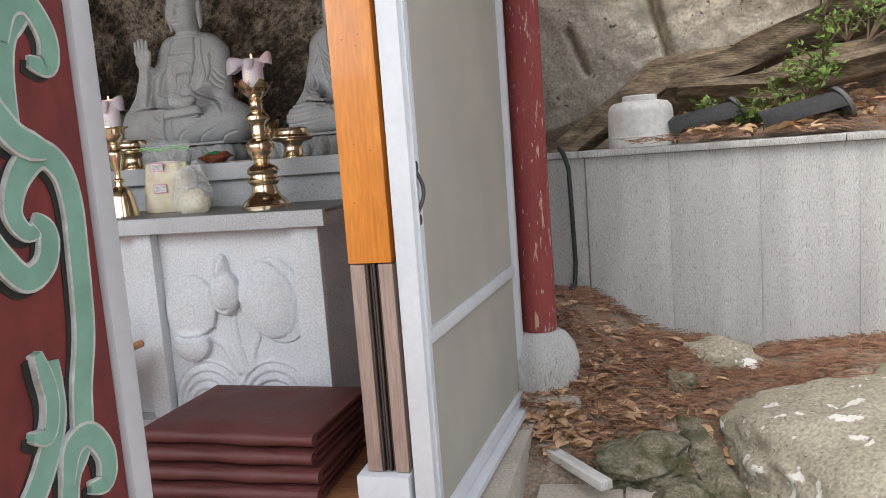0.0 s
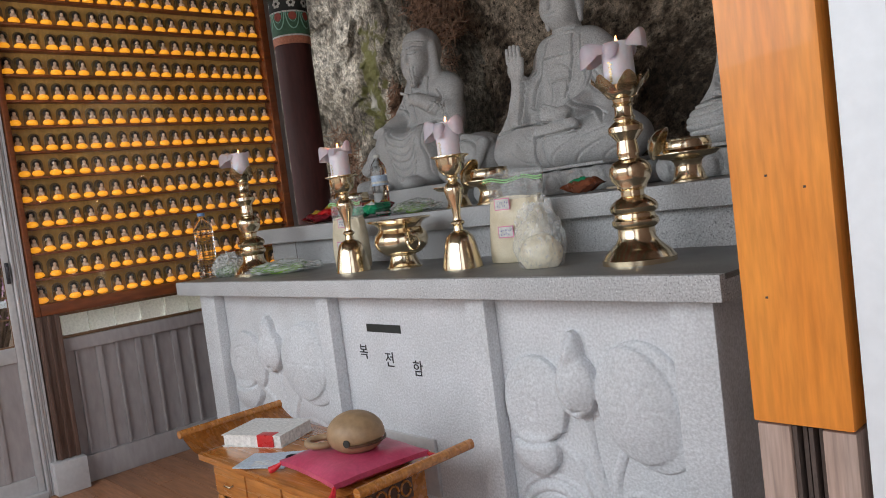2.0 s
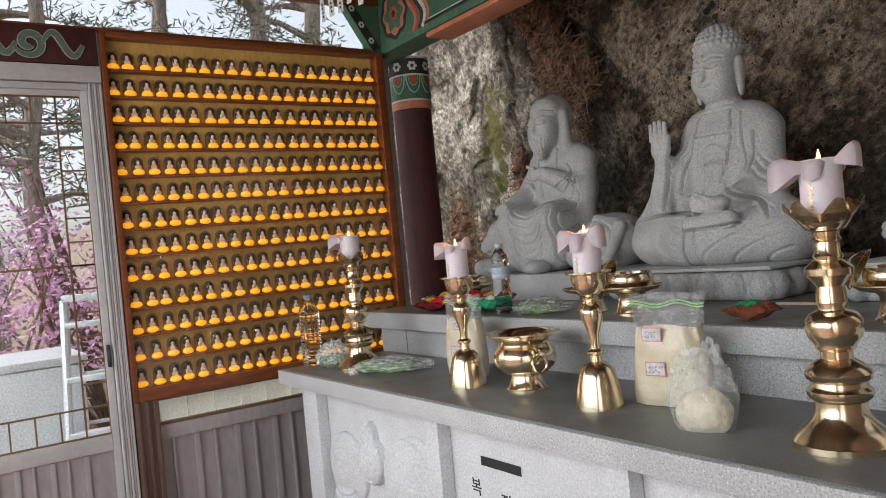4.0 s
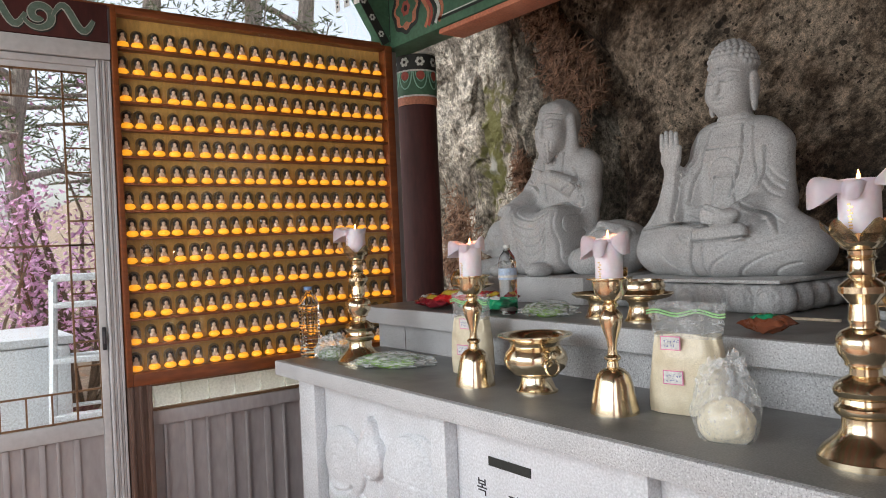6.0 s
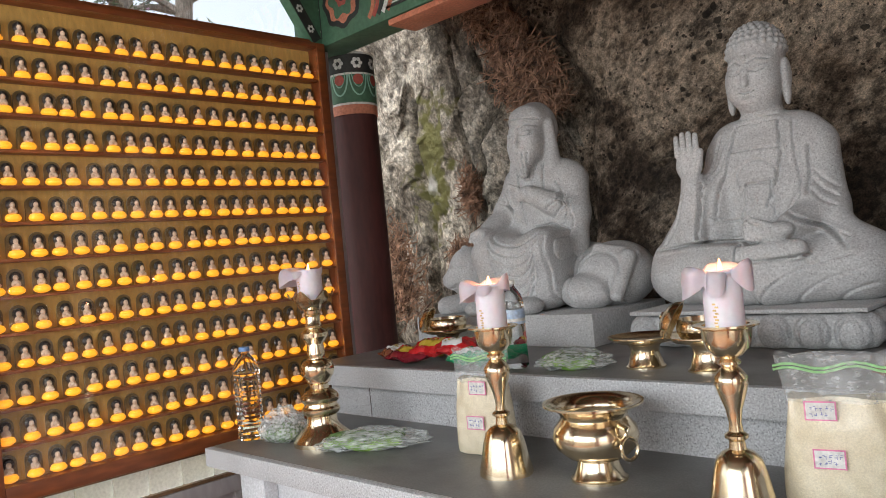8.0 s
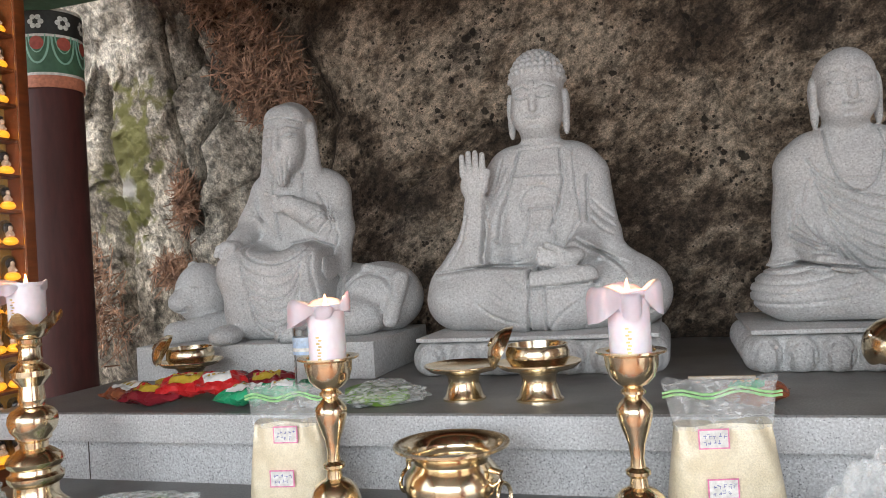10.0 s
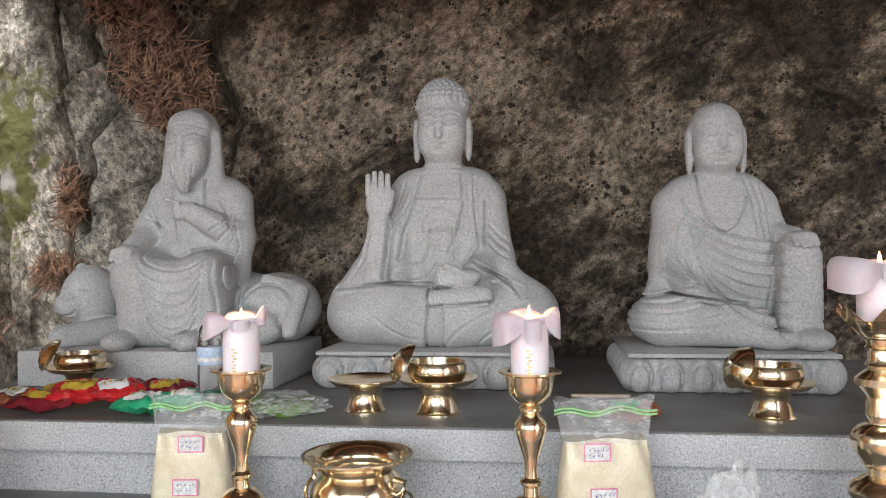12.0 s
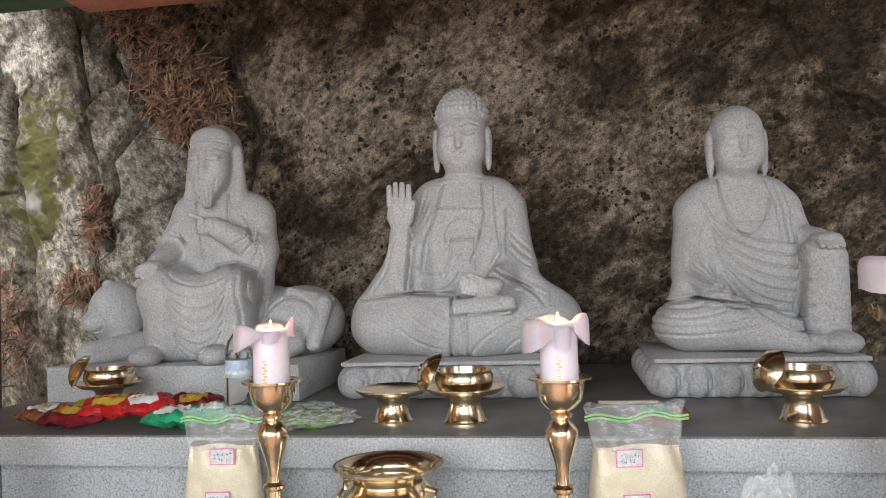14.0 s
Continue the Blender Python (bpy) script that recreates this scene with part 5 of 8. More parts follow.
def monk():
    c = Clay((-0.36, -0.38, -0.02), (0.36, 0.3, 0.9), 0.005)
    c.ball((-0.02, 0.05, 0.05), (0.27, 0.21, 0.1), 0.03)
    # folded leg
    c.ball((-0.205, -0.08, 0.088), (0.122, 0.16, 0.088), 0.03)
    c.limb((-0.2, -0.13, 0.088), (0.06, -0.22, 0.075), 0.086, 0.068, 0.03)
    c.ball((0.12, -0.245, 0.035), (0.07, 0.055, 0.036), 0.015)
    # raised knee
    c.limb((0.13, 0.0, 0.12), (0.225, -0.11, 0.3), 0.08, 0.066, 0.03)
    c.limb((0.236, -0.14, 0.3), (0.212, -0.18, 0.06), 0.067, 0.076, 0.025)
    c.ball((0.235, -0.25, 0.035), (0.062, 0.09, 0.038), 0.012)
    c.ball((-0.005, 0.06, 0.3), (0.17, 0.14, 0.23), 0.04)
    c.ball((0.0, 0.05, 0.45), (0.18, 0.125, 0.15), 0.05)
    for s in (-1, 1):
        c.ball((s * 0.135, 0.06, 0.5), (0.072, 0.085, 0.075), 0.05)
    c.limb((-0.16, 0.06, 0.48), (-0.18, 0.01, 0.29), 0.06, 0.058, 0.035)
    c.limb((-0.18, -0.01, 0.27), (-0.135, -0.17, 0.205), 0.056, 0.036, 0.025)
    c.limb((-0.19, -0.02, 0.25), (-0.225, -0.08, 0.17), 0.05, 0.045, 0.03)
    c.ball((-0.12, -0.2, 0.19), (0.04, 0.045, 0.022), 0.012)
    fingers(c, (-0.125, -0.23, 0.188), (0.02, 0.006, -0.004), (0.45, -0.55, -0.5), 4, 0.055, 0.0105)
    c.limb((0.165, 0.06, 0.48), (0.195, 0.02, 0.39), 0.058, 0.05, 0.035)
    c.limb((0.195, 0.01, 0.385), (0.232, -0.1, 0.375), 0.042, 0.03, 0.02)
    c.ball((0.236, -0.145, 0.372), (0.05, 0.055, 0.018), 0.008)
    fingers(c, (0.205, -0.185, 0.365), (0.021, 0, 0), (0, -0.7, -0.65), 4, 0.045, 0.0105)
    c.ball((-0.15, 0.02, 0.3), (0.08, 0.1, 0.16), 0.03)
    c.ball((0.12, 0.02, 0.28), (0.09, 0.11, 0.17), 0.03)
    for s in (-1, 1):
        c.ball((s * 0.07, 0.05, 0.555), (0.09, 0.085, 0.055), 0.03)
    c.limb((0.0, 0.04, 0.56), (0.0, 0.03, 0.65), 0.072, 0.066, 0.02)
    seated_head(c, 0.002, 0.01, 0.735, w=0.087, h=0.122)
    c.ball((0.002, 0.025, 0.772), (0.092, 0.108, 0.086), 0.015)
    # neckline, robe folds
    c.line(arc(0.01, 0.58, 0.085, 0.19, 175, 340), 0.012, 0.006, 0.06)
    c.line([(-0.062, 0.432), (0.07, 0.434)], 0.008, 0.005, 0.06)
    for i in range(8):
        c.line(arc(0.16, 0.56 - i * 0.026, 0.3 - i * 0.006, 0.2 + i * 0.016, 195 + i * 2, 272), 0.011, 0.0065, 0.08)
    for i in range(3):
        c.line([(0.085 + i * 0.03, 0.585 - i * 0.015), (0.115 + i * 0.025, 0.47), (0.125 + i * 0.022, 0.36)], 0.009, 0.006, 0.08)
        c.line([(-0.13 - i * 0.03, 0.44 - i * 0.05), (-0.165 - i * 0.015, 0.34 - i * 0.04), (-0.12, 0.24 - i * 0.015)], 0.008, 0.007, 0.1)
        c.line([(-0.2, 0.29 - i * 0.022), (-0.15, 0.25 - i * 0.02), (-0.1, 0.225 - i * 0.012)], 0.008, 0.006, 0.0)
    c.line([(-0.29, 0.165), (-0.18, 0.182), (-0.06, 0.165), (0.08, 0.14)], 0.012, 0.007, 0.0)
    for i in range(4):
        c.line(arc(-0.24, 0.24, 0.16 + i * 0.08, 0.09 + i * 0.03, 250, 305), 0.006, 0.007, 0.0)
        c.line([(0.2, 0.27 - i * 0.055), (0.24, 0.235 - i * 0.05), (0.285, 0.225 - i * 0.045)], 0.005, 0.007, 0.0)
    c.line([(0.165, 0.34), (0.15, 0.2), (0.13, 0.05)], 0.012, 0.009, 0.0)
    return c.floor(0).mesh("monk_statue", STATUE)


def hermit():
    c = Clay((-0.3, -0.4, -0.02), (0.32, 0.26, 0.95), 0.005)
    # draped lap and knees
    c.slab((-0.012, -0.15, 0.16), (0.2, 0.13, 0.16), 0.1, 0.05)
    c.limb((-0.125, -0.02, 0.28), (-0.132, -0.21, 0.25), 0.085, 0.09, 0.04)
    c.limb((0.105, -0.02, 0.28), (0.108, -0.21, 0.25), 0.085, 0.09, 0.04)
    c.ball((-0.16, -0.3, 0.03), (0.055, 0.08, 0.038), 0.015)
    c.ball((0.09, -0.31, 0.03), (0.055, 0.08, 0.038), 0.015)
    c.ball((0.01, 0.06, 0.42), (0.185, 0.14, 0.21), 0.04)
    c.ball((0.0, 0.05, 0.55), (0.16, 0.11, 0.11), 0.05)
    for s in (-1, 1):
        c.ball((s * 0.115 + 0.01, 0.05, 0.565), (0.07, 0.08, 0.07), 0.05)
    c.limb((0.155, 0.05, 0.54), (0.175, 0.0, 0.42), 0.066, 0.064, 0.03)
    c.limb((0.175, -0.02, 0.4), (0.06, -0.12, 0.48), 0.058, 0.042, 0.025)
    c.limb((0.165, 0.0, 0.38), (0.16, 0.0, 0.2), 0.062, 0.06, 0.05)
    c.ball((0.035, -0.142, 0.495), (0.042, 0.034, 0.036), 0.012)
    fingers(c, (0.0, -0.158, 0.473), (0.0, -0.003, 0.017), (-0.5, -0.1, 0.05), 4, 0.02, 0.0105)
    c.limb((-0.04, -0.165, 0.54), (0.19, -0.1, 0.43), 0.008, 0.008, 0.004)
    c.limb((-0.13, 0.05, 0.55), (-0.165, -0.02, 0.44), 0.058, 0.055, 0.03)
    c.limb((-0.165, -0.03, 0.42), (-0.172, -0.17, 0.36), 0.048, 0.034, 0.02)
    c.ball((-0.172, -0.205, 0.35), (0.042, 0.045, 0.022), 0.012)
    fingers(c, (-0.204, -0.24, 0.345), (0.021, 0, 0), (0, -0.55, -0.75), 4, 0.045, 0.0105)
    c.limb((0.0, 0.03, 0.6), (0.0, 0.01, 0.68), 0.06, 0.06, 0.03)
    # face under a hood
    seated_head(c, 0.0, -0.035, 0.752, w=0.078, h=0.105, ears=False)
    c.ball((0.0, 0.03, 0.79), (0.1, 0.1, 0.122), 0.006)
    c.ball((0.0, -0.04, 0.83), (0.082, 0.062, 0.06), 0.025)
    for s in (-1, 1):
        c.limb((s * 0.085, 0.0, 0.8), (s * 0.09, 0.0, 0.62), 0.022, 0.036, 0.015)
        c.limb((s * 0.09, 0.0, 0.62), (s * 0.075, -0.05, 0.48), 0.03, 0.02, 0.02)
    c.limb((0.0, -0.1, 0.68), (0.0, -0.105, 0.59), 0.042, 0.024, 0.03)
    c.ball((0.0, -0.105, 0.66), (0.052, 0.035, 0.05), 0.02)
    c.line([(-0.075, 0.815), (-0.03, 0.826), (0.03, 0.826), (0.075, 0.815)], 0.01, 0.005, 0.0)
    for i in range(6):
        c.line([(-0.045 + i * 0.018, 0.675), (-0.036 + i * 0.014, 0.62), (-0.018 + i * 0.007, 0.56)], 0.006, 0.004, -0.03)
    for i in range(8):
        c.line(arc(0.02, 0.36 - i * 0.03, 0.13 - i * 0.006, 0.085 + i * 0.012, 195, 345), 0.009, 0.006, -0.04)
    for i in range(4):
        c.line([(0.12 + i * 0.022, 0.54 - i * 0.03), (0.16 + i * 0.014, 0.46 - i * 0.03), (0.1 + i * 0.03, 0.42 - i * 0.03)], 0.008, 0.006, 0.1)
        c.line([(-0.13 - i * 0.012, 0.54 - i * 0.02), (-0.12, 0.46), (-0.09 + i * 0.012, 0.39)], 0.007, 0.006, 0.1)
    c.line([(-0.06, 0.6), (-0.05, 0.5), (-0.03, 0.37)], 0.011, 0.007, 0.05)
    c.line([(0.06, 0.62), (0.07, 0.52)], 0.01, 0.007, 0.05)
    c.line([(0.02, 0.35), (0.1, 0.36), (0.18, 0.33), (0.19, 0.2), (0.19, 0.03)], 0.012, 0.008, 0.0)
    c.line([(0.16, 0.3), (0.165, 0.15), (0.17, 0.02)], 0.008, 0.007, 0.0)
    c.floor(0)
    v, q = c.points()
    a = radians(6)
    v = np.stack([v[:, 0] * math.cos(a) - v[:, 1] * math.sin(a), v[:, 0] * math.sin(a) + v[:, 1] * math.cos(a), v[:, 2]], 1) + np.array([-0.02, 0.0, 0])
    c = Clay((-0.58, -0.4, -0.02), (0.56, 0.34, 0.45), 0.006)
    # crouching tiger under the figure
    c.ball((0.0, 0.1, 0.13), (0.4, 0.17, 0.15), 0.04)
    c.ball((0.31, 0.05, 0.125), (0.16, 0.17, 0.138), 0.03)
    c.ball((0.26, -0.1, 0.065), (0.12, 0.1, 0.075), 0.02)
    c.limb((0.42, -0.04, 0.19), (0.41, -0.13, 0.05), 0.035, 0.028, 0.012)
    c.limb((0.43, 0.0, 0.2), (0.3, -0.06, 0.235), 0.024, 0.024, 0.012)
    c.ball((-0.42, -0.05, 0.175), (0.105, 0.11, 0.125), 0.03)
    c.ball((-0.45, -0.14, 0.15), (0.055, 0.05, 0.045), 0.02)
    for s in (-1, 1):
        c.ball((-0.42 + s * 0.07, 0.0, 0.285), (0.026, 0.02, 0.024), 0.01)
    c.limb((-0.3, -0.06, 0.05), (-0.42, -0.23, 0.035), 0.055, 0.045, 0.02)
    c.line(arc(0.31, 0.09, 0.115, 0.13, 20, 170), 0.011, 0.008, 0.1)
    c.line([(0.2, 0.2), (0.22, 0.11), (0.24, 0.02)], 0.009, 0.008, 0.1)
    c.line([(0.36, 0.1), (0.38, 0.05), (0.37, 0.0)], 0.009, 0.007, 0.0)
    c.line([(-0.47, 0.2), (-0.44, 0.21)], 0.008, 0.006, 0.0)
    c.line([(-0.4, 0.21), (-0.37, 0.205)], 0.008, 0.006, 0.0)
    c.line(arc(-0.45, 0.14, 0.04, 0.03, 200, 340), 0.008, 0.005, 0.0)
    v2, q2 = c.floor(0).points()
    return stone_mesh("hermit_statue", np.concatenate([v, v2]), np.concatenate([q, q2 + len(v)]), STATUE)


def lotus_plinth(name, x0, x1, y0, y1, z0, z1, label):
    """A rectangular plinth with a row of carved petals."""
    t = thing(name, pose((x0 + x1) / 2, (y0 + y1) / 2, z0), label, "plinth", "lotus plinths")
    hx, hy, h = (x1 - x0) / 2, (y1 - y0) / 2, z1 - z0
    c = Clay((-hx - 0.03, -hy - 0.03, -0.02), (hx + 0.03, hy + 0.03, h), 0.008)
    c.slab((0, 0, h * 0.4), (hx - 0.035, hy - 0.035, h * 0.44), 0.02, 0.01)
    n = 7
    w = 2 * (hx - 0.012) / n
    for i in range(n):
        x = -hx + 0.012 + w * (i + 0.5)
        c.ball((x, -hy + 0.045, h * 0.42), (w * 0.47, 0.05, h * 0.46), 0.004)
        c.line(arc(x, h * 0.36, w * 0.34, h * 0.36, -20, 200), 0.008, 0.005, -hy + 0.1)
    for i in range(5):
        wy = 2 * (hy - 0.02) / 5
        y = -hy + 0.02 + wy * (i + 0.5)
        for sx in (-1, 1):
            c.ball((sx * (hx - 0.045), y, h * 0.42), (0.05, wy * 0.47, h * 0.46), 0.004)
    ob = new("carved_petals", c.floor(0).mesh("carved_petals", STATUE))
    ob.parent = t
    part("top_slab", box(B(), -hx + 0.022, hx - 0.022, -hy + 0.022, hy - 0.022, h * 0.88, h, 0.006), STATUE, t)
    return t


lotus_plinth("lotus_plinth", 1.06, 1.88, 1.09, 1.72, TIER, 1.28, "granite plinth carved with lotus petals under a statue")
lotus_plinth("lotus_plinth", 2.09, 2.78, 1.08, 1.7, TIER, 1.28, "granite plinth carved with lotus petals under a statue")
solid("stone_block", box(B(), -0.47, 0.47, -0.28, 0.28, 0, 0.125, 0.006), STATUE, "plain granite block under the hermit statue", "plinth", m=pose(0.475, 1.36, TIER))
tagged(new("buddha_statue", buddha()), "pale granite seated Buddha with one hand raised", "statue").matrix_world = pose(1.475, 1.46, 1.28)
tagged(new("monk_statue", monk()), "pale granite seated monk resting a hand on his knee", "statue").matrix_world = pose(2.468, 1.45, 1.28)
tagged(new("hermit_statue", hermit()), "pale granite hooded hermit seated on a tiger", "statue").matrix_world = pose(0.52, 1.42, 1.28)


# ---- on the altar ----
WAX = surface("lilac_white_wax", (0.8, 0.73, 0.79), (0.86, 0.8, 0.85), 12, 0.42, bump=0.05, bump_scale=60, fine=0.04)
wp = WAX.node_tree.nodes["Principled BSDF"]
wp.inputs["Subsurface Weight"].default_value = 0.6
wp.inputs["Subsurface Radius"].default_value = (0.03, 0.015, 0.012)
FLAME = glow("candle_flame", (1.0, 0.5, 0.15), 2.4)
GOLD_INK = surface("gold_leaf_mark", (0.6, 0.42, 0.15), (0.75, 0.55, 0.25), 30, 0.35, metal=0.8)
ASH = surface("grey_incense_ash", (0.4, 0.39, 0.37), (0.52, 0.5, 0.48), 20, 0.95, bump=0.4)
CANDLE_LIGHT = 0.13


def candle(parent_m, r, h, lobes, group="altar candles"):
    """A burning candle whose melted rim has spread into wax wings."""
    t = thing("candle", parent_m, "lilac-white burning candle with spread wax wings", "candle", group)
    part("stick", lathe(B(), [(r, 0), (r, h - 0.012), (r * 0.95, h - 0.004), (r * 0.8, h - 0.006), (r * 0.5, h - 0.022), (0, h - 0.026)], 32), WAX, t)

    def rim(u, v):
        a = 2 * math.pi * u
        out, up, down = 0.006, 0.004, 0.006
        for a0, span, reach, droop, curl in lobes:
            d = (math.degrees(a) - a0 + 180) % 360 - 180
            w = math.exp(-(d / (0.5 * span)) ** 4)
            out, up, down = max(out, reach * w), max(up, curl * w), max(down, droop * w)
        bow = v * radians(140)
        q = r * 0.86 + out * math.sin(min(bow, radians(95))) + 0.007 * v * noise.noise(Vector((math.cos(a) * 1.6, math.sin(a) * 1.6, r * 99 + v)))
        z = h - 0.014 + up * math.sin(math.pi * min(1.0, v * 1.25)) - down * (1 - math.cos(bow)) / 1.77 + 0.01 * v * noise.noise(Vector((math.cos(a) * 2, math.sin(a) * 2, h * 50 + lobes[0][2] * 90)))
        return Vector((q * math.cos(a), q * math.sin(a), z))
    part("wax_rim", sheet(B(), rim, 72, 14, 0.006), WAX, t, "thin flared rim of melted wax")
    part("wick", tube(B(), [(0, 0, h - 0.027), (0.001, 0, h - 0.01)], 0.0015, 6), BLACK_PAINT, t)
    part("flame", lathe(B(), [(0, h - 0.016), (0.0042, h - 0.011), (0.0052, h - 0.004), (0.0036, h + 0.006), (0, h + 0.018)], 12), FLAME, t, "small yellow flame")
    lamp = new("candle_light", bpy.data.lights.new("candle_light", "POINT"))
    lamp.data.energy, lamp.data.color, lamp.data.shadow_soft_size = CANDLE_LIGHT, (1.0, 0.42, 0.2), 0.008
    lamp.location = parent_m.translation + Vector((0, 0, h + 0.018))
    bm = B()
    for k in range(9):
        box(bm, 0.003 * math.sin(3 * k) - 0.0035, 0.003 * math.sin(3 * k) + 0.0035, -r - 0.0012, -r + 0.004, 0.012 + k * 0.0065, 0.0155 + k * 0.0065)
    part("gold_mark", bm, GOLD_INK, t, "small gold lettering", smooth=False)
    return t


BELL = [(0.071, 0), (0.07, 0.012), (0.064, 0.04), (0.055, 0.085), (0.047, 0.112), (0.033, 0.126), (0.018, 0.133), (0.016, 0.15), (0.024, 0.157), (0.024, 0.163), (0.015, 0.17), (0.013, 0.188), (0.017, 0.215),
        (0.029, 0.25), (0.035, 0.272), (0.034, 0.285), (0.022, 0.3), (0.016, 0.306), (0.024, 0.312), (0.024, 0.317), (0.017, 0.323), (0.03, 0.33), (0.044, 0.345), (0.05, 0.365), (0.052, 0.385), (0.067, 0.391), (0.067, 0.395), (0.048, 0.394), (0.047, 0.375), (0, 0.372)]


def bell_candlestick(x, y, lobes, h):
    t = thing("candlestick", pose(x, y, TOP), "polished brass candlestick with a flared bell base", "candlestick", "brass candlesticks on the altar")
    part("base", lathe(B(), BELL[:11], 48, wave=lambda a, r, z: r * (1 + 0.012 * math.cos(8 * a)) if z < 0.12 else r), BRASS, t)
    part("stem", lathe(B(), BELL[10:22], 40), BRASS, t)
    part("cup", lathe(B(), BELL[21:], 44), BRASS, t)
    candle(pose(x, y, TOP + 0.374), 0.04, h, lobes)


URN = [(0.104, 0), (0.104, 0.014), (0.1, 0.018), (0.093, 0.03), (0.078, 0.043), (0.062, 0.058), (0.053, 0.072), (0.052, 0.098), (0.061, 0.104), (0.066, 0.112), (0.066, 0.122), (0.058, 0.13), (0.056, 0.14), (0.065, 0.147), (0.068, 0.158),
       (0.062, 0.17), (0.046, 0.182), (0.033, 0.19), (0.033, 0.205), (0.042, 0.212), (0.042, 0.22), (0.054, 0.235), (0.059, 0.255), (0.057, 0.272), (0.048, 0.285), (0.03, 0.294), (0.029, 0.302), (0.032, 0.31), (0.03, 0.33), (0.028, 0.345),
       (0.038, 0.358), (0.049, 0.37), (0.049, 0.384), (0.038, 0.394), (0.027, 0.402), (0.031, 0.41), (0.026, 0.417), (0.025, 0.44), (0.031, 0.446), (0.026, 0.452), (0.028, 0.462)]


def urn_candlestick(x, y, s, lobes, h, turn=0):
    t = thing("tall_candlestick", pose(x, y, TOP, 0, 0, turn) @ Matrix.Diagonal((s, s, s, 1)), "tall turned brass candlestick with a petalled cup", "candlestick", "brass candlesticks on the altar")
    part("base", lathe(B(), URN[:12], 48), BRASS, t)
    part("lower_knop", lathe(B(), URN[11:20], 44), BRASS, t)
    part("middle_knop", lathe(B(), URN[19:28], 44), BRASS, t)
    part("stem", lathe(B(), URN[27:], 40), BRASS, t)
    part("cup", lathe(B(), [(0.02, 0.46), (0.04, 0.468), (0.052, 0.485), (0.056, 0.5), (0.045, 0.5), (0, 0.496)], 40), BRASS, t)
    for i in range(6):
        a0 = i * math.pi / 3

        def fn(u, v, a0=a0):
            a = a0 + (u - 0.5) * 1.0 * (1 - 0.5 * v * v)
            r = 0.05 + 0.03 * v - 0.012 * v * v * (1 - abs(2 * u - 1)) * 0
            return Vector((r * math.cos(a), r * math.sin(a), 0.482 + 0.05 * v * (1 - 0.35 * (2 * u - 1) ** 2)))
        part("petal", sheet(B(), fn, 8, 6, 0.0025), BRASS, t)
    candle(pose(x, y, TOP + 0.497 * s), 0.043, h, lobes)


urn_candlestick(0.375, 0.245, 0.98, [(190, 90, 0.08, 0.05, 0.03), (255, 70, 0.02, 0.02, 0.012), (50, 90, 0.01, 0.01, 0.016)], 0.11)
bell_candlestick(1.185, 0.245, [(205, 100, 0.05, 0.038, 0.032), (290, 60, 0.018, 0.02, 0.012), (25, 70, 0.02, 0.012, 0.038), (115, 100, 0.034, 0.02, 0.024)], 0.138)
bell_candlestick(1.822, 0.252, [(210, 95, 0.048, 0.05, 0.03), (280, 55, 0.026, 0.045, 0.014), (10, 80, 0.03, 0.04, 0.036), (110, 110, 0.034, 0.025, 0.026)], 0.14)
urn_candlestick(2.525, 0.265, 1.0, [(200, 100, 0.068, 0.05, 0.03), (280, 60, 0.02, 0.035, 0.014), (20, 70, 0.045, 0.012, 0.044), (105, 110, 0.036, 0.02, 0.02)], 0.125, 20)

# incense burner
censer = thing("incense_burner", pose(1.43, 0.315, TOP), "polished brass incense burner with ring handles", "incense burner")
part("foot", lathe(B(), [(0.071, 0), (0.071, 0.006), (0.064, 0.01), (0.054, 0.035), (0.05, 0.05)], 44), BRASS, censer)
part("bowl", lathe(B(), [(0.05, 0.0505), (0.075, 0.06), (0.1, 0.083), (0.108, 0.108), (0.103, 0.132), (0.088, 0.15), (0.083, 0.158), (0.086, 0.168), (0.098, 0.18), (0.126, 0.19), (0.126, 0.195), (0.116, 0.195), (0.084, 0.178), (0.078, 0.165), (0.08, 0.15)], 48), BRASS, censer)
part("ash", lathe(B(), [(0.082, 0.148), (0.04, 0.155), (0, 0.157)], 30), ASH, censer, "grey incense ash")
for a in (160, 340):
    c0 = Vector((math.cos(radians(a)), math.sin(radians(a)), 0))
    part("lug", tube(B(), [c0 * 0.1 + Vector((0, 0, 0.11)), c0 * 0.122 + Vector((0, 0, 0.125)), c0 * 0.124 + Vector((0, 0, 0.145)), c0 * 0.098 + Vector((0, 0, 0.148))], 0.007, 10), BRASS, censer)
    sd = Vector((-c0.y, c0.x, 0))
    part("ring", tube(B(), [c0 * (0.125 + 0.006 * math.sin(k / 20 * math.pi)) + (sd * math.sin(k * math.pi / 10) * 0.024) + Vector((0, 0, 0.098 + 0.026 * math.cos(k * math.pi / 10))) for k in range(21)], 0.0045, 8), BRASS, censer)

# offering bowls on stands
STAND = [(0.056, 0), (0.056, 0.005), (0.05, 0.01), (0.04, 0.045), (0.042, 0.06), (0.05, 0.068)]


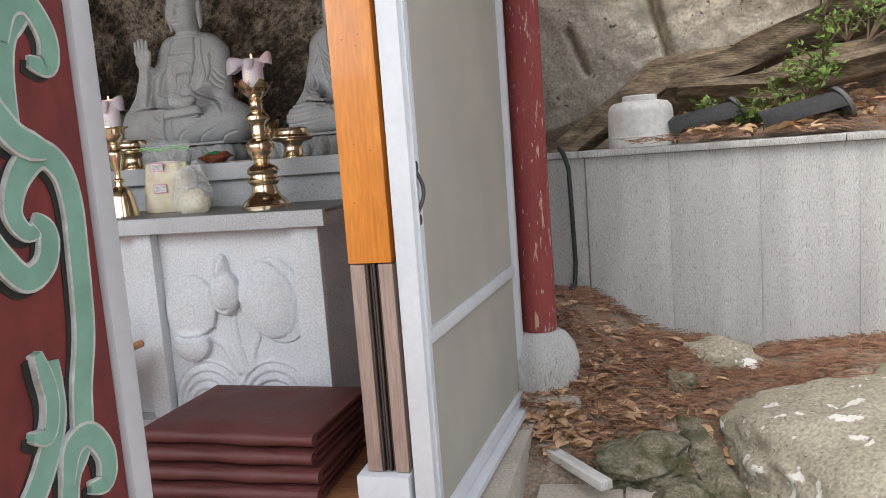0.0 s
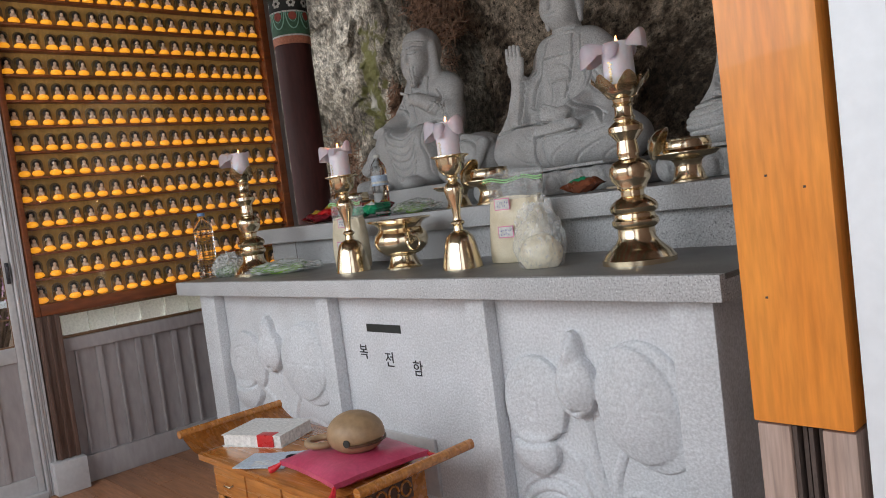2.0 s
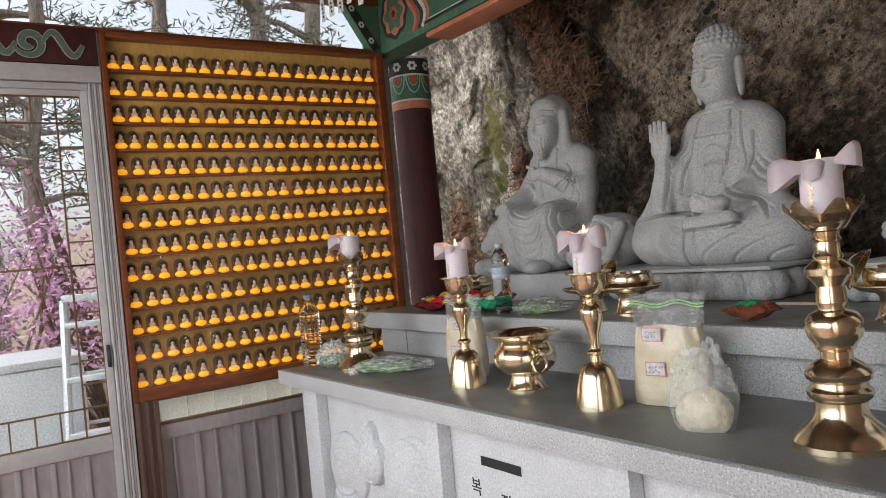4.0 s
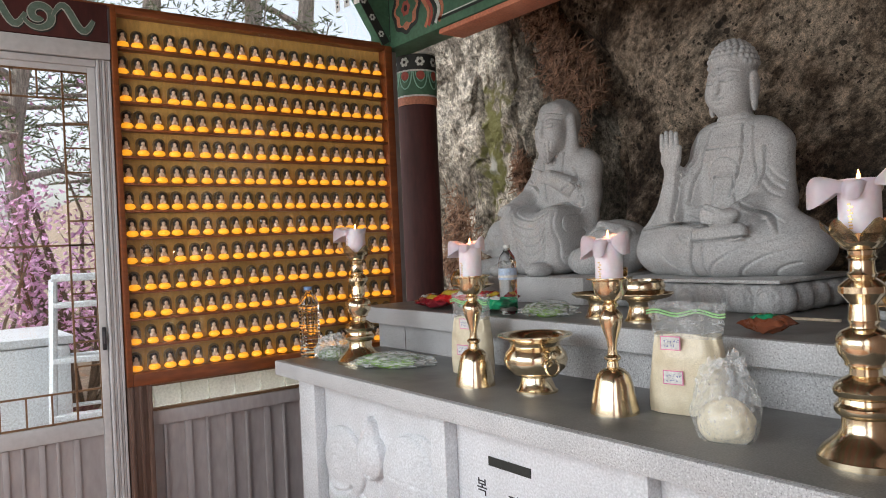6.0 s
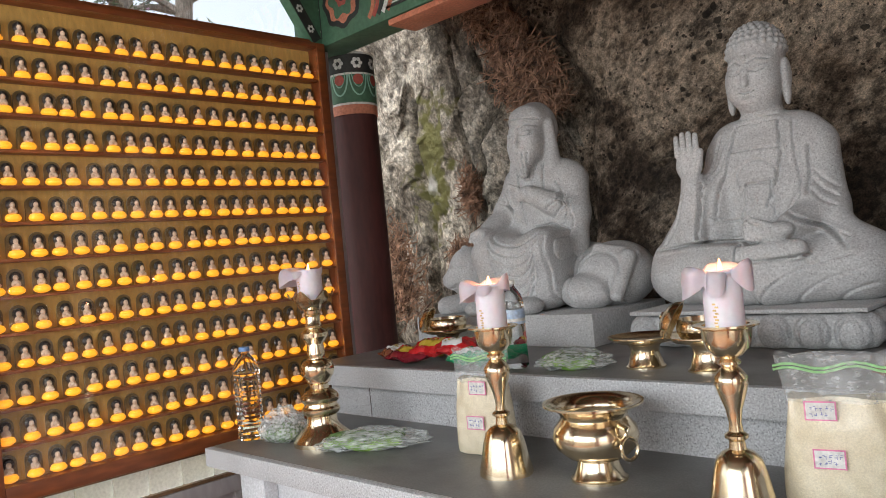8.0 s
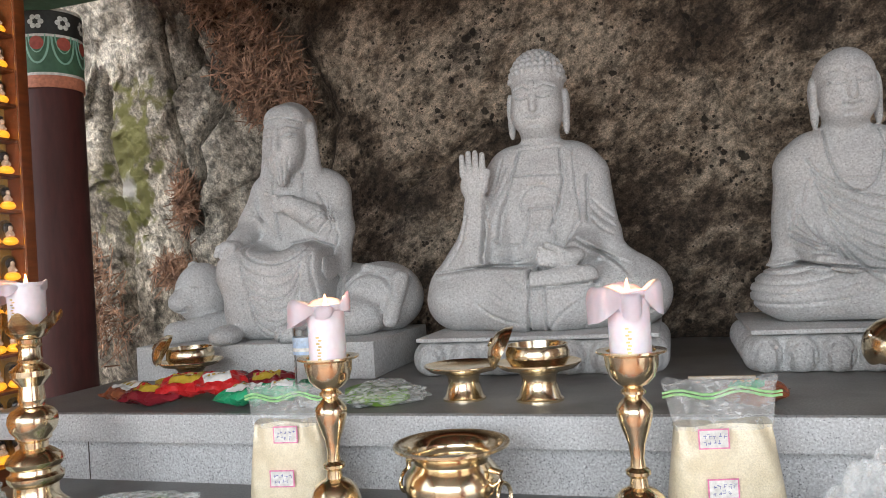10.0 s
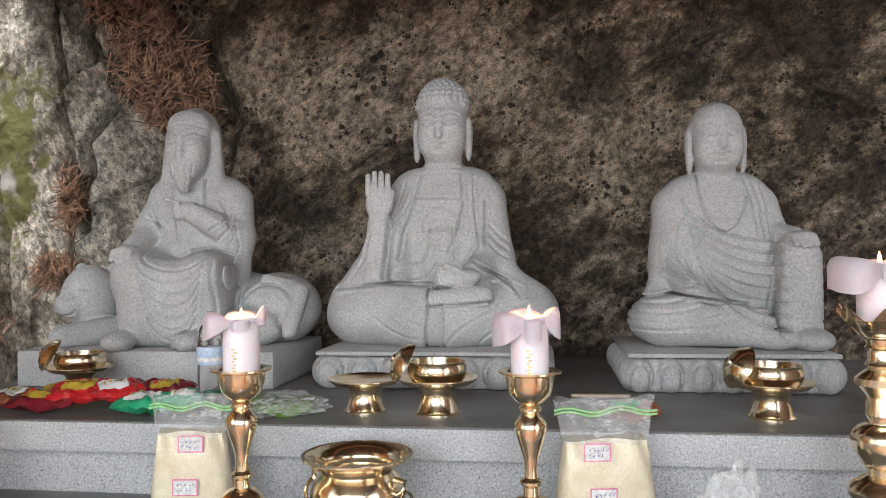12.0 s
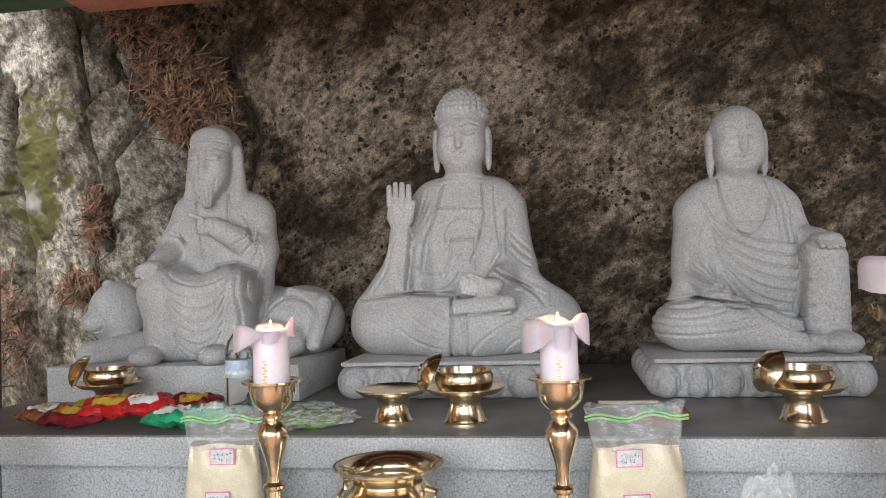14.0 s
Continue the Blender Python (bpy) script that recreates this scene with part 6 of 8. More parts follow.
def offering_stand(x, y, with_bowl, s=1.0, turn=0):
    t = thing("offering_stand", pose(x, y, TIER, 0, 0, turn) @ Matrix.Diagonal((s, s, s, 1)), "brass offering stand with a shallow dish", "offering stand", "brass offering stands")
    part("foot", lathe(B(), STAND, 40), BRASS, t)
    part("dish", lathe(B(), [(0.05, 0.0682), (0.085, 0.076), (0.101, 0.088), (0.101, 0.091), (0.085, 0.081), (0, 0.076)], 48), BRASS, t)
    if with_bowl:
        b = thing("offering_bowl", pose(x, y, TIER + 0.0775 * s, 0, 0, turn) @ Matrix.Diagonal((s, s, s, 1)), "small round brass bowl with its lid leaning against it", "bowl", "brass offering bowls")
        part("bowl", lathe(B(), [(0.045, 0.0), (0.066, 0.006), (0.074, 0.022), (0.075, 0.036), (0.07, 0.048), (0.072, 0.054), (0.068, 0.054), (0.066, 0.046), (0.06, 0.02), (0, 0.01)], 44), BRASS, b)
        m = pose(-0.078, -0.018, 0.048, 0, -62, 15)
        part("lid", lathe(B(), [(0, 0.028), (0.01, 0.027), (0.03, 0.022), (0.046, 0.01), (0.052, 0.0), (0.056, 0.0), (0.048, 0.014), (0.03, 0.027), (0.012, 0.032), (0.01, 0.036), (0, 0.037)][::-1], 36, m), BRASS, b)


offering_stand(1.345, 0.74, False, 1.05)
offering_stand(1.555, 0.725, True, 1.12)
offering_stand(2.445, 0.74, True, 1.08)
offering_stand(0.345, 0.93, True, 1.05, 10)

# bags of rice
RICE = surface("cream_rice", (0.72, 0.63, 0.44), (0.82, 0.74, 0.56), 30, 0.5, bump=0.25, bump_scale=260, fine=0.13, fine_scale=300, coat=0.35)
FILM = film_material("clear_plastic_film", (0.97, 0.98, 0.98), 0.18)
ZIP = surface("green_zip_strip", (0.3, 0.62, 0.25), (0.4, 0.72, 0.34), 10, 0.35)
LABEL_PINK = surface("pink_label_border", (0.75, 0.22, 0.4), (0.8, 0.28, 0.46), 10, 0.5)
BLUE_INK = surface("blue_ink", (0.12, 0.14, 0.38), (0.16, 0.18, 0.45), 10, 0.6)


def rice_bag(x, y, w, h, d, turn, labels, fill=0.72, zipper=True):
    t = thing("rice_bag", pose(x, y, TOP, 0, 0, turn), "clear zip bag filled with cream-coloured rice", "bag of rice", "bags of rice on the altar")

    def skin(grow, z0, z1, pinch):
        def fn(u, v):
            a = 2 * math.pi * u
            z = z0 + (z1 - z0) * v
            f = z / h
            flat = max(0.05, 1 - max(0, (f - 0.5) / 0.5) ** 1.3) if pinch else 1
            ww = w / 2 * (1.1 - 0.35 * min(f, 0.7) + 0.5 * max(0.0, f - 0.7)) * (1 - 0.1 * math.sin(math.pi * min(1, f * 1.2)) * 0 - 0.1 * (1 - f) ** 4) * (1 + 0.03 * math.sin(5 * f + 1)) + grow
            dd = d / 2 * flat * (1 - 0.25 * (1 - min(1, f * 6)) ** 2) + grow
            ca, sa = math.cos(a), math.sin(a)
            wr = 0.006 * math.sin(7 * a + 9 * f) * (1 if f > 0.6 else 0.35)
            return Vector((math.copysign(abs(ca) ** 0.7, ca) * ww, math.copysign(abs(sa) ** 0.75, sa) * dd + wr, z + 0.006 * math.sin(3 * a) * v * f))
        return fn

    bm = sheet(B(), skin(-0.003, 0.001, h * fill, True), 36, 18)
    bmesh.ops.remove_doubles(bm, verts=bm.verts, dist=1e-5)
    bmesh.ops.holes_fill(bm, edges=[e for e in bm.edges if e.is_boundary])
    part("rice", bm, RICE, t, "cream-coloured rice")
    bm = sheet(B(), skin(0.0005, h * fill * 0.96, h, True), 48, 16)
    bmesh.ops.remove_doubles(bm, verts=bm.verts, dist=1e-5)
    film_ob = part("plastic_film", bm, FILM, t, "clear plastic film")
    if zipper:
        for zf in (0.9, 0.925):
            part("zip_strip", tube(B(), [(-w / 2 * 1.0 + w * k / 12, -0.012 - 0.006 * math.sin(7 * k / 12), h * zf + 0.006 * math.sin(k)) for k in range(13)], 0.0028, 6), ZIP, t, "green zip strip")
    for lx, lz in labels:
        dy = -d / 2 * (1 - max(0, (lz / h - 0.5) / 0.5) ** 1.3) - 0.005
        lab = part("label", box(B(), lx - 0.03, lx + 0.03, dy - 0.0006, dy, lz - 0.02, lz + 0.02), LABEL_PINK, t, "pink-bordered handwritten label", smooth=False)
        part("paper", box(B(), lx - 0.027, lx + 0.027, dy - 0.0011, dy - 0.0007, lz - 0.017, lz + 0.017), PAPER, lab, smooth=False)
        bm = B()
        pen = random.Random(int(lz * 1000))
        for row, count in ((0.0055, 5), (-0.0075, 4)):
            for k in range(count):
                cx, cz = lx - 0.021 + k * 0.0098 + pen.uniform(-0.001, 0.001), lz + row + pen.uniform(-0.001, 0.001)
                for q in range(3):
                    a, b = cx + pen.uniform(0, 0.005), cz + pen.uniform(-0.003, 0.003)
                    if q % 2:
                        box(bm, a, a + 0.001, dy - 0.0016, dy - 0.0012, b - 0.003, b + 0.003)
                    else:
                        box(bm, a - 0.002, a + 0.003, dy - 0.0016, dy - 0.0012, b, b + 0.0009)
        part("handwriting", bm, BLUE_INK, lab, smooth=False)


rice_bag(1.0, 0.385, 0.2, 0.31, 0.1, 8, [(0.01, 0.2), (0.0, 0.1)])
rice_bag(1.985, 0.385, 0.235, 0.315, 0.11, 12, [(-0.03, 0.205), (-0.02, 0.11)])


def crumpled_bag(x, y, w, h, d, turn, name, label, category, film, inner, seed):
    """A knotted bag of film, creased all over, with its contents inside."""
    t = thing(name, pose(x, y, TOP, 0, 0, turn), label, category)
    for nm, grow, mt, hh in (("filling", -0.012, inner, 0.62), ("plastic_film", 0.0, film, 1.0)):
        bm = bmesh.new()
        bmesh.ops.create_icosphere(bm, subdivisions=5, radius=1)
        for v in bm.verts:
            p = v.co.copy()
            r = 1 + 0.12 * noise.noise(p * 1.8 + Vector((seed, 0, 0))) + (0.3 * abs(noise.noise(p * 3.4 + Vector((0, seed, 0)))) * (0.35 + max(0.0, p.z)) if nm == "plastic_film" else 0.0)
            top = max(0, p.z)
            if nm == "plastic_film" and p.z > 0.45:
                r += 0.45 * (p.z - 0.45) * (1 + 1.6 * noise.noise(Vector((math.atan2(p.y, p.x) * 2.2, seed, p.z * 3))))
            p = Vector((math.copysign(abs(p.x) ** 0.75, p.x), math.copysign(abs(p.y) ** 0.8, p.y), p.z))
            v.co = Vector((p.x * r * (w / 2 + grow) * (1 - 0.35 * top ** 2), p.y * r * (d / 2 + grow) * (1 - 0.45 * top ** 2), max(0.0, (p.z * r * 0.5 + 0.42) * h * hh)))
        part(nm, bm, mt, t)
    return t


crumpled_bag(2.215, 0.205, 0.165, 0.185, 0.11, 15, "small_rice_bag", "small knotted plastic bag of rice", "bag of rice", FILM, RICE, 3)
GREENS = surface("green_vegetables", (0.045, 0.11, 0.025), (0.2, 0.32, 0.1), 26, 0.5, bump=0.4, fine=0.4, fine_scale=60)
FILM_HAZY = film_material("hazy_plastic_film", (0.95, 0.97, 0.96), 0.34, 0.12)
crumpled_bag(0.2, 0.2, 0.16, 0.11, 0.14, 30, "bag_of_greens", "crumpled plastic bag of green vegetables", "bag", FILM_HAZY, GREENS, 5)
CUKE = surface("cucumber_skin", (0.12, 0.26, 0.03), (0.28, 0.46, 0.08), 14, 0.4, bump=0.2, fine=0.2, fine_scale=60)


def vegetable_pack(x, y, z, length, turn, seed):
    t = thing("vegetable_pack", pose(x, y, z, 0, 0, turn), "green vegetables in a clear plastic wrapper", "vegetables", "packs of vegetables")
    for k in range(4):
        oy = (k - 1.5) * 0.025
        part("vegetable", tube(B(), [(-length / 2 + length * 0.85 * i / 10, oy + 0.008 * math.sin(i + k), 0.02 + 0.012 * (k % 2) + 0.006 * math.sin(i * 0.7)) for i in range(11)], 0.016, 10, [0.006 + 0.012 * math.sin(math.pi * (0.1 + 0.8 * i / 10)) for i in range(11)]), CUKE if k == 0 else GREENS, t)
    bm = bmesh.new()
    bmesh.ops.create_icosphere(bm, subdivisions=5, radius=1)
    for v in bm.verts:
        p = v.co
        r = 1 + 0.2 * noise.noise(p * 3 + Vector((seed, 0, 0))) + 0.28 * abs(noise.noise(p * 2.7 + Vector((0, seed, 0))))
        v.co = Vector((p.x * r * length * 0.58, p.y * r * 0.07 * (1 + 0.4 * abs(p.x)), max(0.0005, (p.z * r * 0.5 + 0.45) * 0.065 * (1 - 0.4 * p.x * p.x))))
    part("wrapper", bm, FILM_HAZY, t, "clear plastic wrapper")


vegetable_pack(0.6, 0.27, TOP, 0.3, 35, 2)
vegetable_pack(1.13, 0.68, TIER, 0.2, 20, 9)

# bottles
WATER = clear("water_bottle_plastic", (0.97, 0.98, 0.98), 0.03, 1.33)
CAP_BLUE = surface("blue_cap_plastic", (0.16, 0.3, 0.6), (0.2, 0.36, 0.68), 10, 0.35)
LABEL_BLUE = surface("blue_bottle_label", (0.4, 0.56, 0.78), (0.62, 0.72, 0.84), 18, 0.4)


def bottle(x, y, z, h, r, ribbed, label):
    t = thing("plastic_bottle", pose(x, y, z), label, "bottle", "plastic bottles")
    prof = [(r * 0.8, 0), (r, 0.01)]
    n = 13
    for i in range(n):
        zz_ = 0.012 + (h * 0.72 - 0.012) * (i + 0.5) / n
        prof += [(r * (0.93 if ribbed else 0.985), zz_ - 0.004), (r, zz_ + 0.003)]
    prof += [(r, h * 0.74), (r * 0.8, h * 0.84), (r * 0.42, h * 0.91), (r * 0.34, h * 0.93), (r * 0.34, h * 0.95)]
    body = part("body", lathe(B(), prof, 32, wave=(lambda a, q, zq: q * (1 + 0.035 * math.cos(4 * a))) if ribbed else None), WATER, t)
    part("cap", lathe(B(), [(r * 0.38, h * 0.951), (r * 0.4, h * 0.953), (r * 0.4, h * 0.995), (r * 0.34, h)], 24), CAP_BLUE if ribbed else WHITE_PAINT, t, "screw cap")
    if not ribbed:
        part("label", lathe(B(), [(r * 1.012, h * 0.5), (r * 1.02, h * 0.505), (r * 1.02, h * 0.66), (r * 1.012, h * 0.665)], 32), LABEL_BLUE, t, "blue and white paper label")
        part("label_mark", lathe(B(), [(r * 1.024, h * 0.53), (r * 1.03, h * 0.535), (r * 1.03, h * 0.56), (r * 1.024, h * 0.565)], 32), PAPER, t)


bottle(0.045, 0.165, TOP, 0.335, 0.049, True, "clear ribbed plastic water bottle with a blue cap")
bottle(0.925, 0.65, TIER, 0.29, 0.038, False, "clear plastic water bottle with a blue label")

# snack packets
FOIL = {}
for nm, a, b in (("red", (0.5, 0.015, 0.02), (0.62, 0.03, 0.03)), ("dark_red", (0.16, 0.012, 0.02), (0.24, 0.02, 0.03)), ("green", (0.02, 0.3, 0.13), (0.03, 0.42, 0.2)), ("gold", (0.42, 0.28, 0.03), (0.55, 0.4, 0.06)),
                 ("white", (0.7, 0.7, 0.68), (0.78, 0.78, 0.76)), ("brown", (0.2, 0.06, 0.03), (0.3, 0.1, 0.05))):
    FOIL[nm] = surface(nm + "_foil", a, b, 8, 0.28, bump=0.12, bump_scale=40, fine=0.1)


def packet(x, y, z, w, d, turn, tilt, color, accent, seed, label):
    """A puffy sealed packet with crimped ends and a printed panel."""
    t = thing("snack_packet", pose(x, y, z, tilt, random.uniform(-4, 4), turn), label, "snack packet", "snack packets")

    def fn(side, grow=0.0):
        def g(u, v):
            puff = (math.sin(math.pi * u) ** 0.6) * (math.sin(math.pi * v) ** 0.5)
            return Vector(((u - 0.5) * w, (v - 0.5) * d + 0.004 * math.sin(9 * u), 0.03 + side * (0.026 * puff + grow) + 0.014 * noise.noise(Vector((u * 4 + seed, v * 4, seed * 2))) + 0.006 * noise.noise(Vector((u * 11 + seed, v * 9, 5)))))
        return g
    bm = sheet(sheet(B(), fn(1), 22, 16), fn(-1), 22, 16)
    bmesh.ops.remove_doubles(bm, verts=bm.verts, dist=1e-4)
    part("pouch", bm, FOIL[color], t)
    part("printed_panel", sheet(B(), lambda u, v: fn(1, 0.0015)(0.18 + 0.5 * u, 0.2 + 0.55 * v), 14, 10), FOIL[accent], t, smooth=True)
    bm = B()
    for k in range(4):
        u0 = 0.24 + 0.1 * k
        sheet(bm, lambda u, v: fn(1, 0.003)(u0 + 0.06 * u, 0.4 + 0.14 * v), 2, 2)
    part("lettering_bar", bm, FOIL["gold" if accent != "gold" else "red"], t)


for x, y, dz, w, d, turn, tilt, color, accent, label in (
        (0.3, 0.7, 0.0, 0.2, 0.12, -20, 4, "brown", "white", "brown and white foil snack packet"), (0.42, 0.64, 0.004, 0.18, 0.11, 18, 5, "dark_red", "gold", "dark red and gold foil snack packet"),
        (0.44, 0.76, 0.012, 0.18, 0.12, 30, 8, "gold", "red", "gold and red foil snack packet"), (0.53, 0.68, 0.03, 0.19, 0.12, 22, 12, "red", "gold", "red and gold foil snack packet"),
        (0.58, 0.79, 0.014, 0.18, 0.12, 35, 8, "dark_red", "red", "dark red foil snack packet"), (0.63, 0.67, 0.034, 0.15, 0.1, 40, 14, "red", "white", "red and white foil snack packet"),
        (0.74, 0.64, 0.004, 0.17, 0.12, 4, 5, "green", "white", "green foil snack packet with a white print"), (0.74, 0.76, 0.02, 0.16, 0.11, 28, 9, "dark_red", "gold", "dark red and gold foil snack packet"),
        (0.85, 0.66, 0.012, 0.13, 0.1, 20, 6, "green", "white", "green and white foil snack packet")):
    packet(x, y, TIER + 0.002 + dz, w, d, turn, tilt, color, accent, int(x * 100), label)
packet(2.07, 0.66, TIER, 0.16, 0.08, -10, 3, "brown", "green", 7, "small brown and green foil packet")
solid("wooden_stick", box(B(), -0.09, 0.09, -0.008, 0.008, 0, 0.009, 0.002), surface("pale_wood", (0.55, 0.46, 0.33), (0.65, 0.56, 0.42), 9, 0.6), "pale wooden stick lying on the stone shelf", "stick", m=pose(2.02, 1.02, TIER, 0, 0, 2))

# letters on the altar front
for ch, x, z in (("복", 1.36, 0.622), ("전", 1.515, 0.6), ("함", 1.67, 0.578)):
    fc = bpy.data.curves.new("letter", "FONT")
    fc.body, fc.size, fc.extrude, fc.align_x = ch, 0.062, 0.0008, "CENTER"
    fc.materials.append(INK)
    ob = new("letter", fc)
    ob.parent = altar
    ob.matrix_basis = pose(x, 0.1138, z - FLOOR + 0.01, 90, 0, 0)

# ---- low table in front of the altar ----
TABLE_WOOD = surface("honey_varnished_wood", (0.42, 0.15, 0.03), (0.58, 0.24, 0.06), 7, 0.25, bump=0.04, fine=0.3, fine_scale=34, stretch=(0.3, 3, 3), coat=0.4)
DARK_CARVE = surface("dark_carved_wood", (0.07, 0.03, 0.015), (0.12, 0.06, 0.03), 14, 0.5)
TX, TY, TH = 1.485, -0.25, 0.37
tbl = thing("low_table", pose(TX, TY, FLOOR), "honey-coloured low prayer table with curled ends and drawers", "table")
part("top", box(B(), -0.43, 0.43, -0.215, 0.215, 0.335, 0.358, 0.004), TABLE_WOOD, tbl)
for s, nm in ((-1, "curled_end"), (1, "curled_end")):
    def fn(u, v, s=s):
        a = v * 1.2
        return Vector((s * (0.43 + 0.13 * v), -0.215 + 0.43 * u, 0.358 + 0.055 * v ** 1.8))
    bm = sheet(B(), fn, 4, 12, 0.022)
    tube(bm, [(s * 0.562, -0.22, 0.41), (s * 0.562, 0.22, 0.41)], 0.016, 12)
    part(nm, bm, TABLE_WOOD, tbl)
part("apron", box(B(), -0.36, 0.36, -0.19, 0.19, 0.215, 0.334, 0.003), TABLE_WOOD, tbl)
for x0 in (-0.35, -0.115, 0.12):
    dr = part("drawer", box(B(), x0, x0 + 0.225, -0.199, -0.1905, 0.228, 0.325, 0.003), TABLE_WOOD, tbl)
    kb = part("handle", tube(B(), [(x0 + 0.09, -0.2, 0.275), (x0 + 0.095, -0.212, 0.27), (x0 + 0.135, -0.212, 0.27), (x0 + 0.14, -0.2, 0.275)], 0.0035, 8), BRASS, dr, "small brass drawer pull")
for s in (-1, 1):
    part("carved_panel", box(B(), s * 0.3605 - 0.002, s * 0.3605 + 0.004, -0.13, 0.13, 0.235, 0.31, 0.002), DARK_CARVE, tbl, "dark openwork end panel")
    bm = B()
    for k in range(5):
        tube(bm, [(s * 0.366, -0.1 + k * 0.05 + 0.02 * math.cos(i * 0.6), 0.272 + 0.024 * math.sin(i * 0.6)) for i in range(11)], 0.004, 6)
    part("fretwork", bm, TABLE_WOOD, tbl)
    for sy in (-1, 1):
        bm = box(B(), s * 0.34 - 0.022, s * 0.34 + 0.022, sy * 0.17 - 0.022, sy * 0.17 + 0.022, 0.12, 0.214, 0.006)
        tube(bm, [(s * 0.34, sy * 0.17, 0.13), (s * 0.35, sy * 0.175, 0.07), (s * 0.345, sy * 0.172, 0.02), (s * 0.355, sy * 0.18, 0.0)], 0.02, 10, [0.026, 0.017, 0.018, 0.024])
        part("leg", bm, TABLE_WOOD, tbl)
    part("end_stretcher", box(B(), s * 0.34 - 0.012, s * 0.34 + 0.012, -0.15, 0.15, 0.16, 0.214, 0.006), TABLE_WOOD, tbl)
part("front_valance", sheet(B(), lambda u, v: Vector((-0.32 + 0.64 * u, -0.185, 0.214 - v * (0.02 + 0.03 * abs(math.cos(3 * math.pi * u)))), ), 36, 3, 0.014), TABLE_WOOD, tbl)
ZT = FLOOR + 0.3585
PINK = surface("pink_red_satin", (0.42, 0.03, 0.08), (0.62, 0.1, 0.19), 5, 0.36, bump=0.1, bump_scale=30, fine=0.1, fine_scale=80)
pillow = thing("satin_cushion", pose(1.735, -0.255, ZT, 0, 0, -6), "pink-red satin cushion with red tassels on the table", "cushion")
bm = bmesh.new()
bmesh.ops.create_cube(bm, size=1)
bmesh.ops.subdivide_edges(bm, edges=bm.edges, cuts=14, use_grid_fill=True)
for v in bm.verts:
    p = v.co * 2
    e = (1 - abs(p.x) ** 4) * (1 - abs(p.y) ** 4)
    pin = 1 - 0.06 * (1 - p.x * p.x) * abs(p.y) - 0.06 * (1 - p.y * p.y) * abs(p.x)
    v.co = Vector((p.x * 0.18 * pin, p.y * 0.17 * pin, 0.03 + p.z * (0.008 + 0.024 * e ** 0.6) + 0.003 * noise.noise(p * 3)))
part("cover", bm, PINK, pillow)
RED_TASSEL = surface("red_tassel_thread", (0.6, 0.01, 0.02), (0.75, 0.03, 0.04), 20, 0.6)
for sx in (-1, 1):
    for sy in (-1, 1):
        part("tassel", tube(B(), [(sx * 0.175, sy * 0.165, 0.03), (sx * 0.19, sy * 0.18, 0.016), (sx * 0.205, sy * 0.195, 0.006)], 0.008, 8, [0.004, 0.009, 0.013]), RED_TASSEL, pillow, "red thread tassel")
MOK = surface("pale_brown_wood", (0.3, 0.19, 0.1), (0.4, 0.27, 0.15), 6, 0.5, bump=0.08, fine=0.2, fine_scale=40)
mok = thing("wooden_fish", pose(1.76, -0.25, ZT + 0.05, 0, 0, 200), "round wooden fish temple block with a looped handle", "wooden fish")
bm = bmesh.new()
bmesh.ops.create_icosphere(bm, subdivisions=4, radius=1)
for v in bm.verts:
    p = v.co.copy()
    v.co = Vector((p.x * 0.095, p.y * 0.085, 0.062 + p.z * (0.072 if p.z > 0 else 0.062)))
    if abs(p.z + 0.25) < 0.07 and p.x < -0.2:
        v.co.x *= 0.86
part("body", bm, MOK, mok)
# slit and hole are dark pieces laid on for the shaded openings
part("slit", tube(B(), [(0.0945 * math.cos(radians(a_)), 0.0845 * math.sin(radians(a_)), 0.045) for a_ in range(105, 260, 8)], 0.0045, 6), DARK_CARVE, mok)
part("hole", lathe(B(), [(0, -0.002), (0.012, -0.002), (0.012, 0.002), (0, 0.002)], 16, pose(-0.02, 0.083, 0.055, 90, 0, 0)), BLACK_PAINT, mok)
part("handle", tube(B(), [(0.085 + 0.05 * (1 - math.cos(k * math.pi / 8)), 0.045 * math.sin(k * math.pi / 8), 0.03) for k in range(17)], 0.011, 10), MOK, mok)
book = thing("thick_book", pose(1.16, -0.23, ZT, 0, 0, 22), "thick white hymn book with a red tab", "book")
part("page_block", box(B(), -0.13, 0.13, -0.095, 0.095, 0.003, 0.042, 0.002), PAPER, book)
part("cover", box(box(B(), -0.134, 0.134, -0.1, 0.1, 0, 0.0028), -0.134, 0.134, -0.1, 0.1, 0.0422, 0.045), PAPER, book)
part("red_tab", box(B(), 0.03, 0.1, -0.1012, -0.06, 0.002, 0.0462, 0.001), FOIL["red"], book, "red paper tab")
BLUE_PAPER = surface("pale_blue_paper", (0.5, 0.6, 0.7), (0.62, 0.7, 0.78), 5, 0.5)
for i in range(3):
    lf = thing("leaflet", pose(1.4 + 0.02 * i, -0.37 + 0.008 * i, ZT + 0.003 * i, 0, 0, 28 + 5 * i), "pale blue printed leaflet on the table", "leaflet", "leaflets on the table")
    part("paper", box(B(), -0.1, 0.1, -0.07, 0.07, 0, 0.0025), BLUE_PAPER, lf, smooth=False)
    bm = B()
    for k in range(4):
        box(bm, -0.08, 0.0 - 0.01 * k, -0.05 + k * 0.012, -0.044 + k * 0.012, 0.0026, 0.0029)
    part("print", bm, PAPER, lf, smooth=False)
    part("seal", lathe(B(), [(0.022, 0.0026), (0.022, 0.003), (0.014, 0.003), (0.014, 0.0026)], 20, pose(0.04, 0.02, 0)), INK, lf, smooth=False)

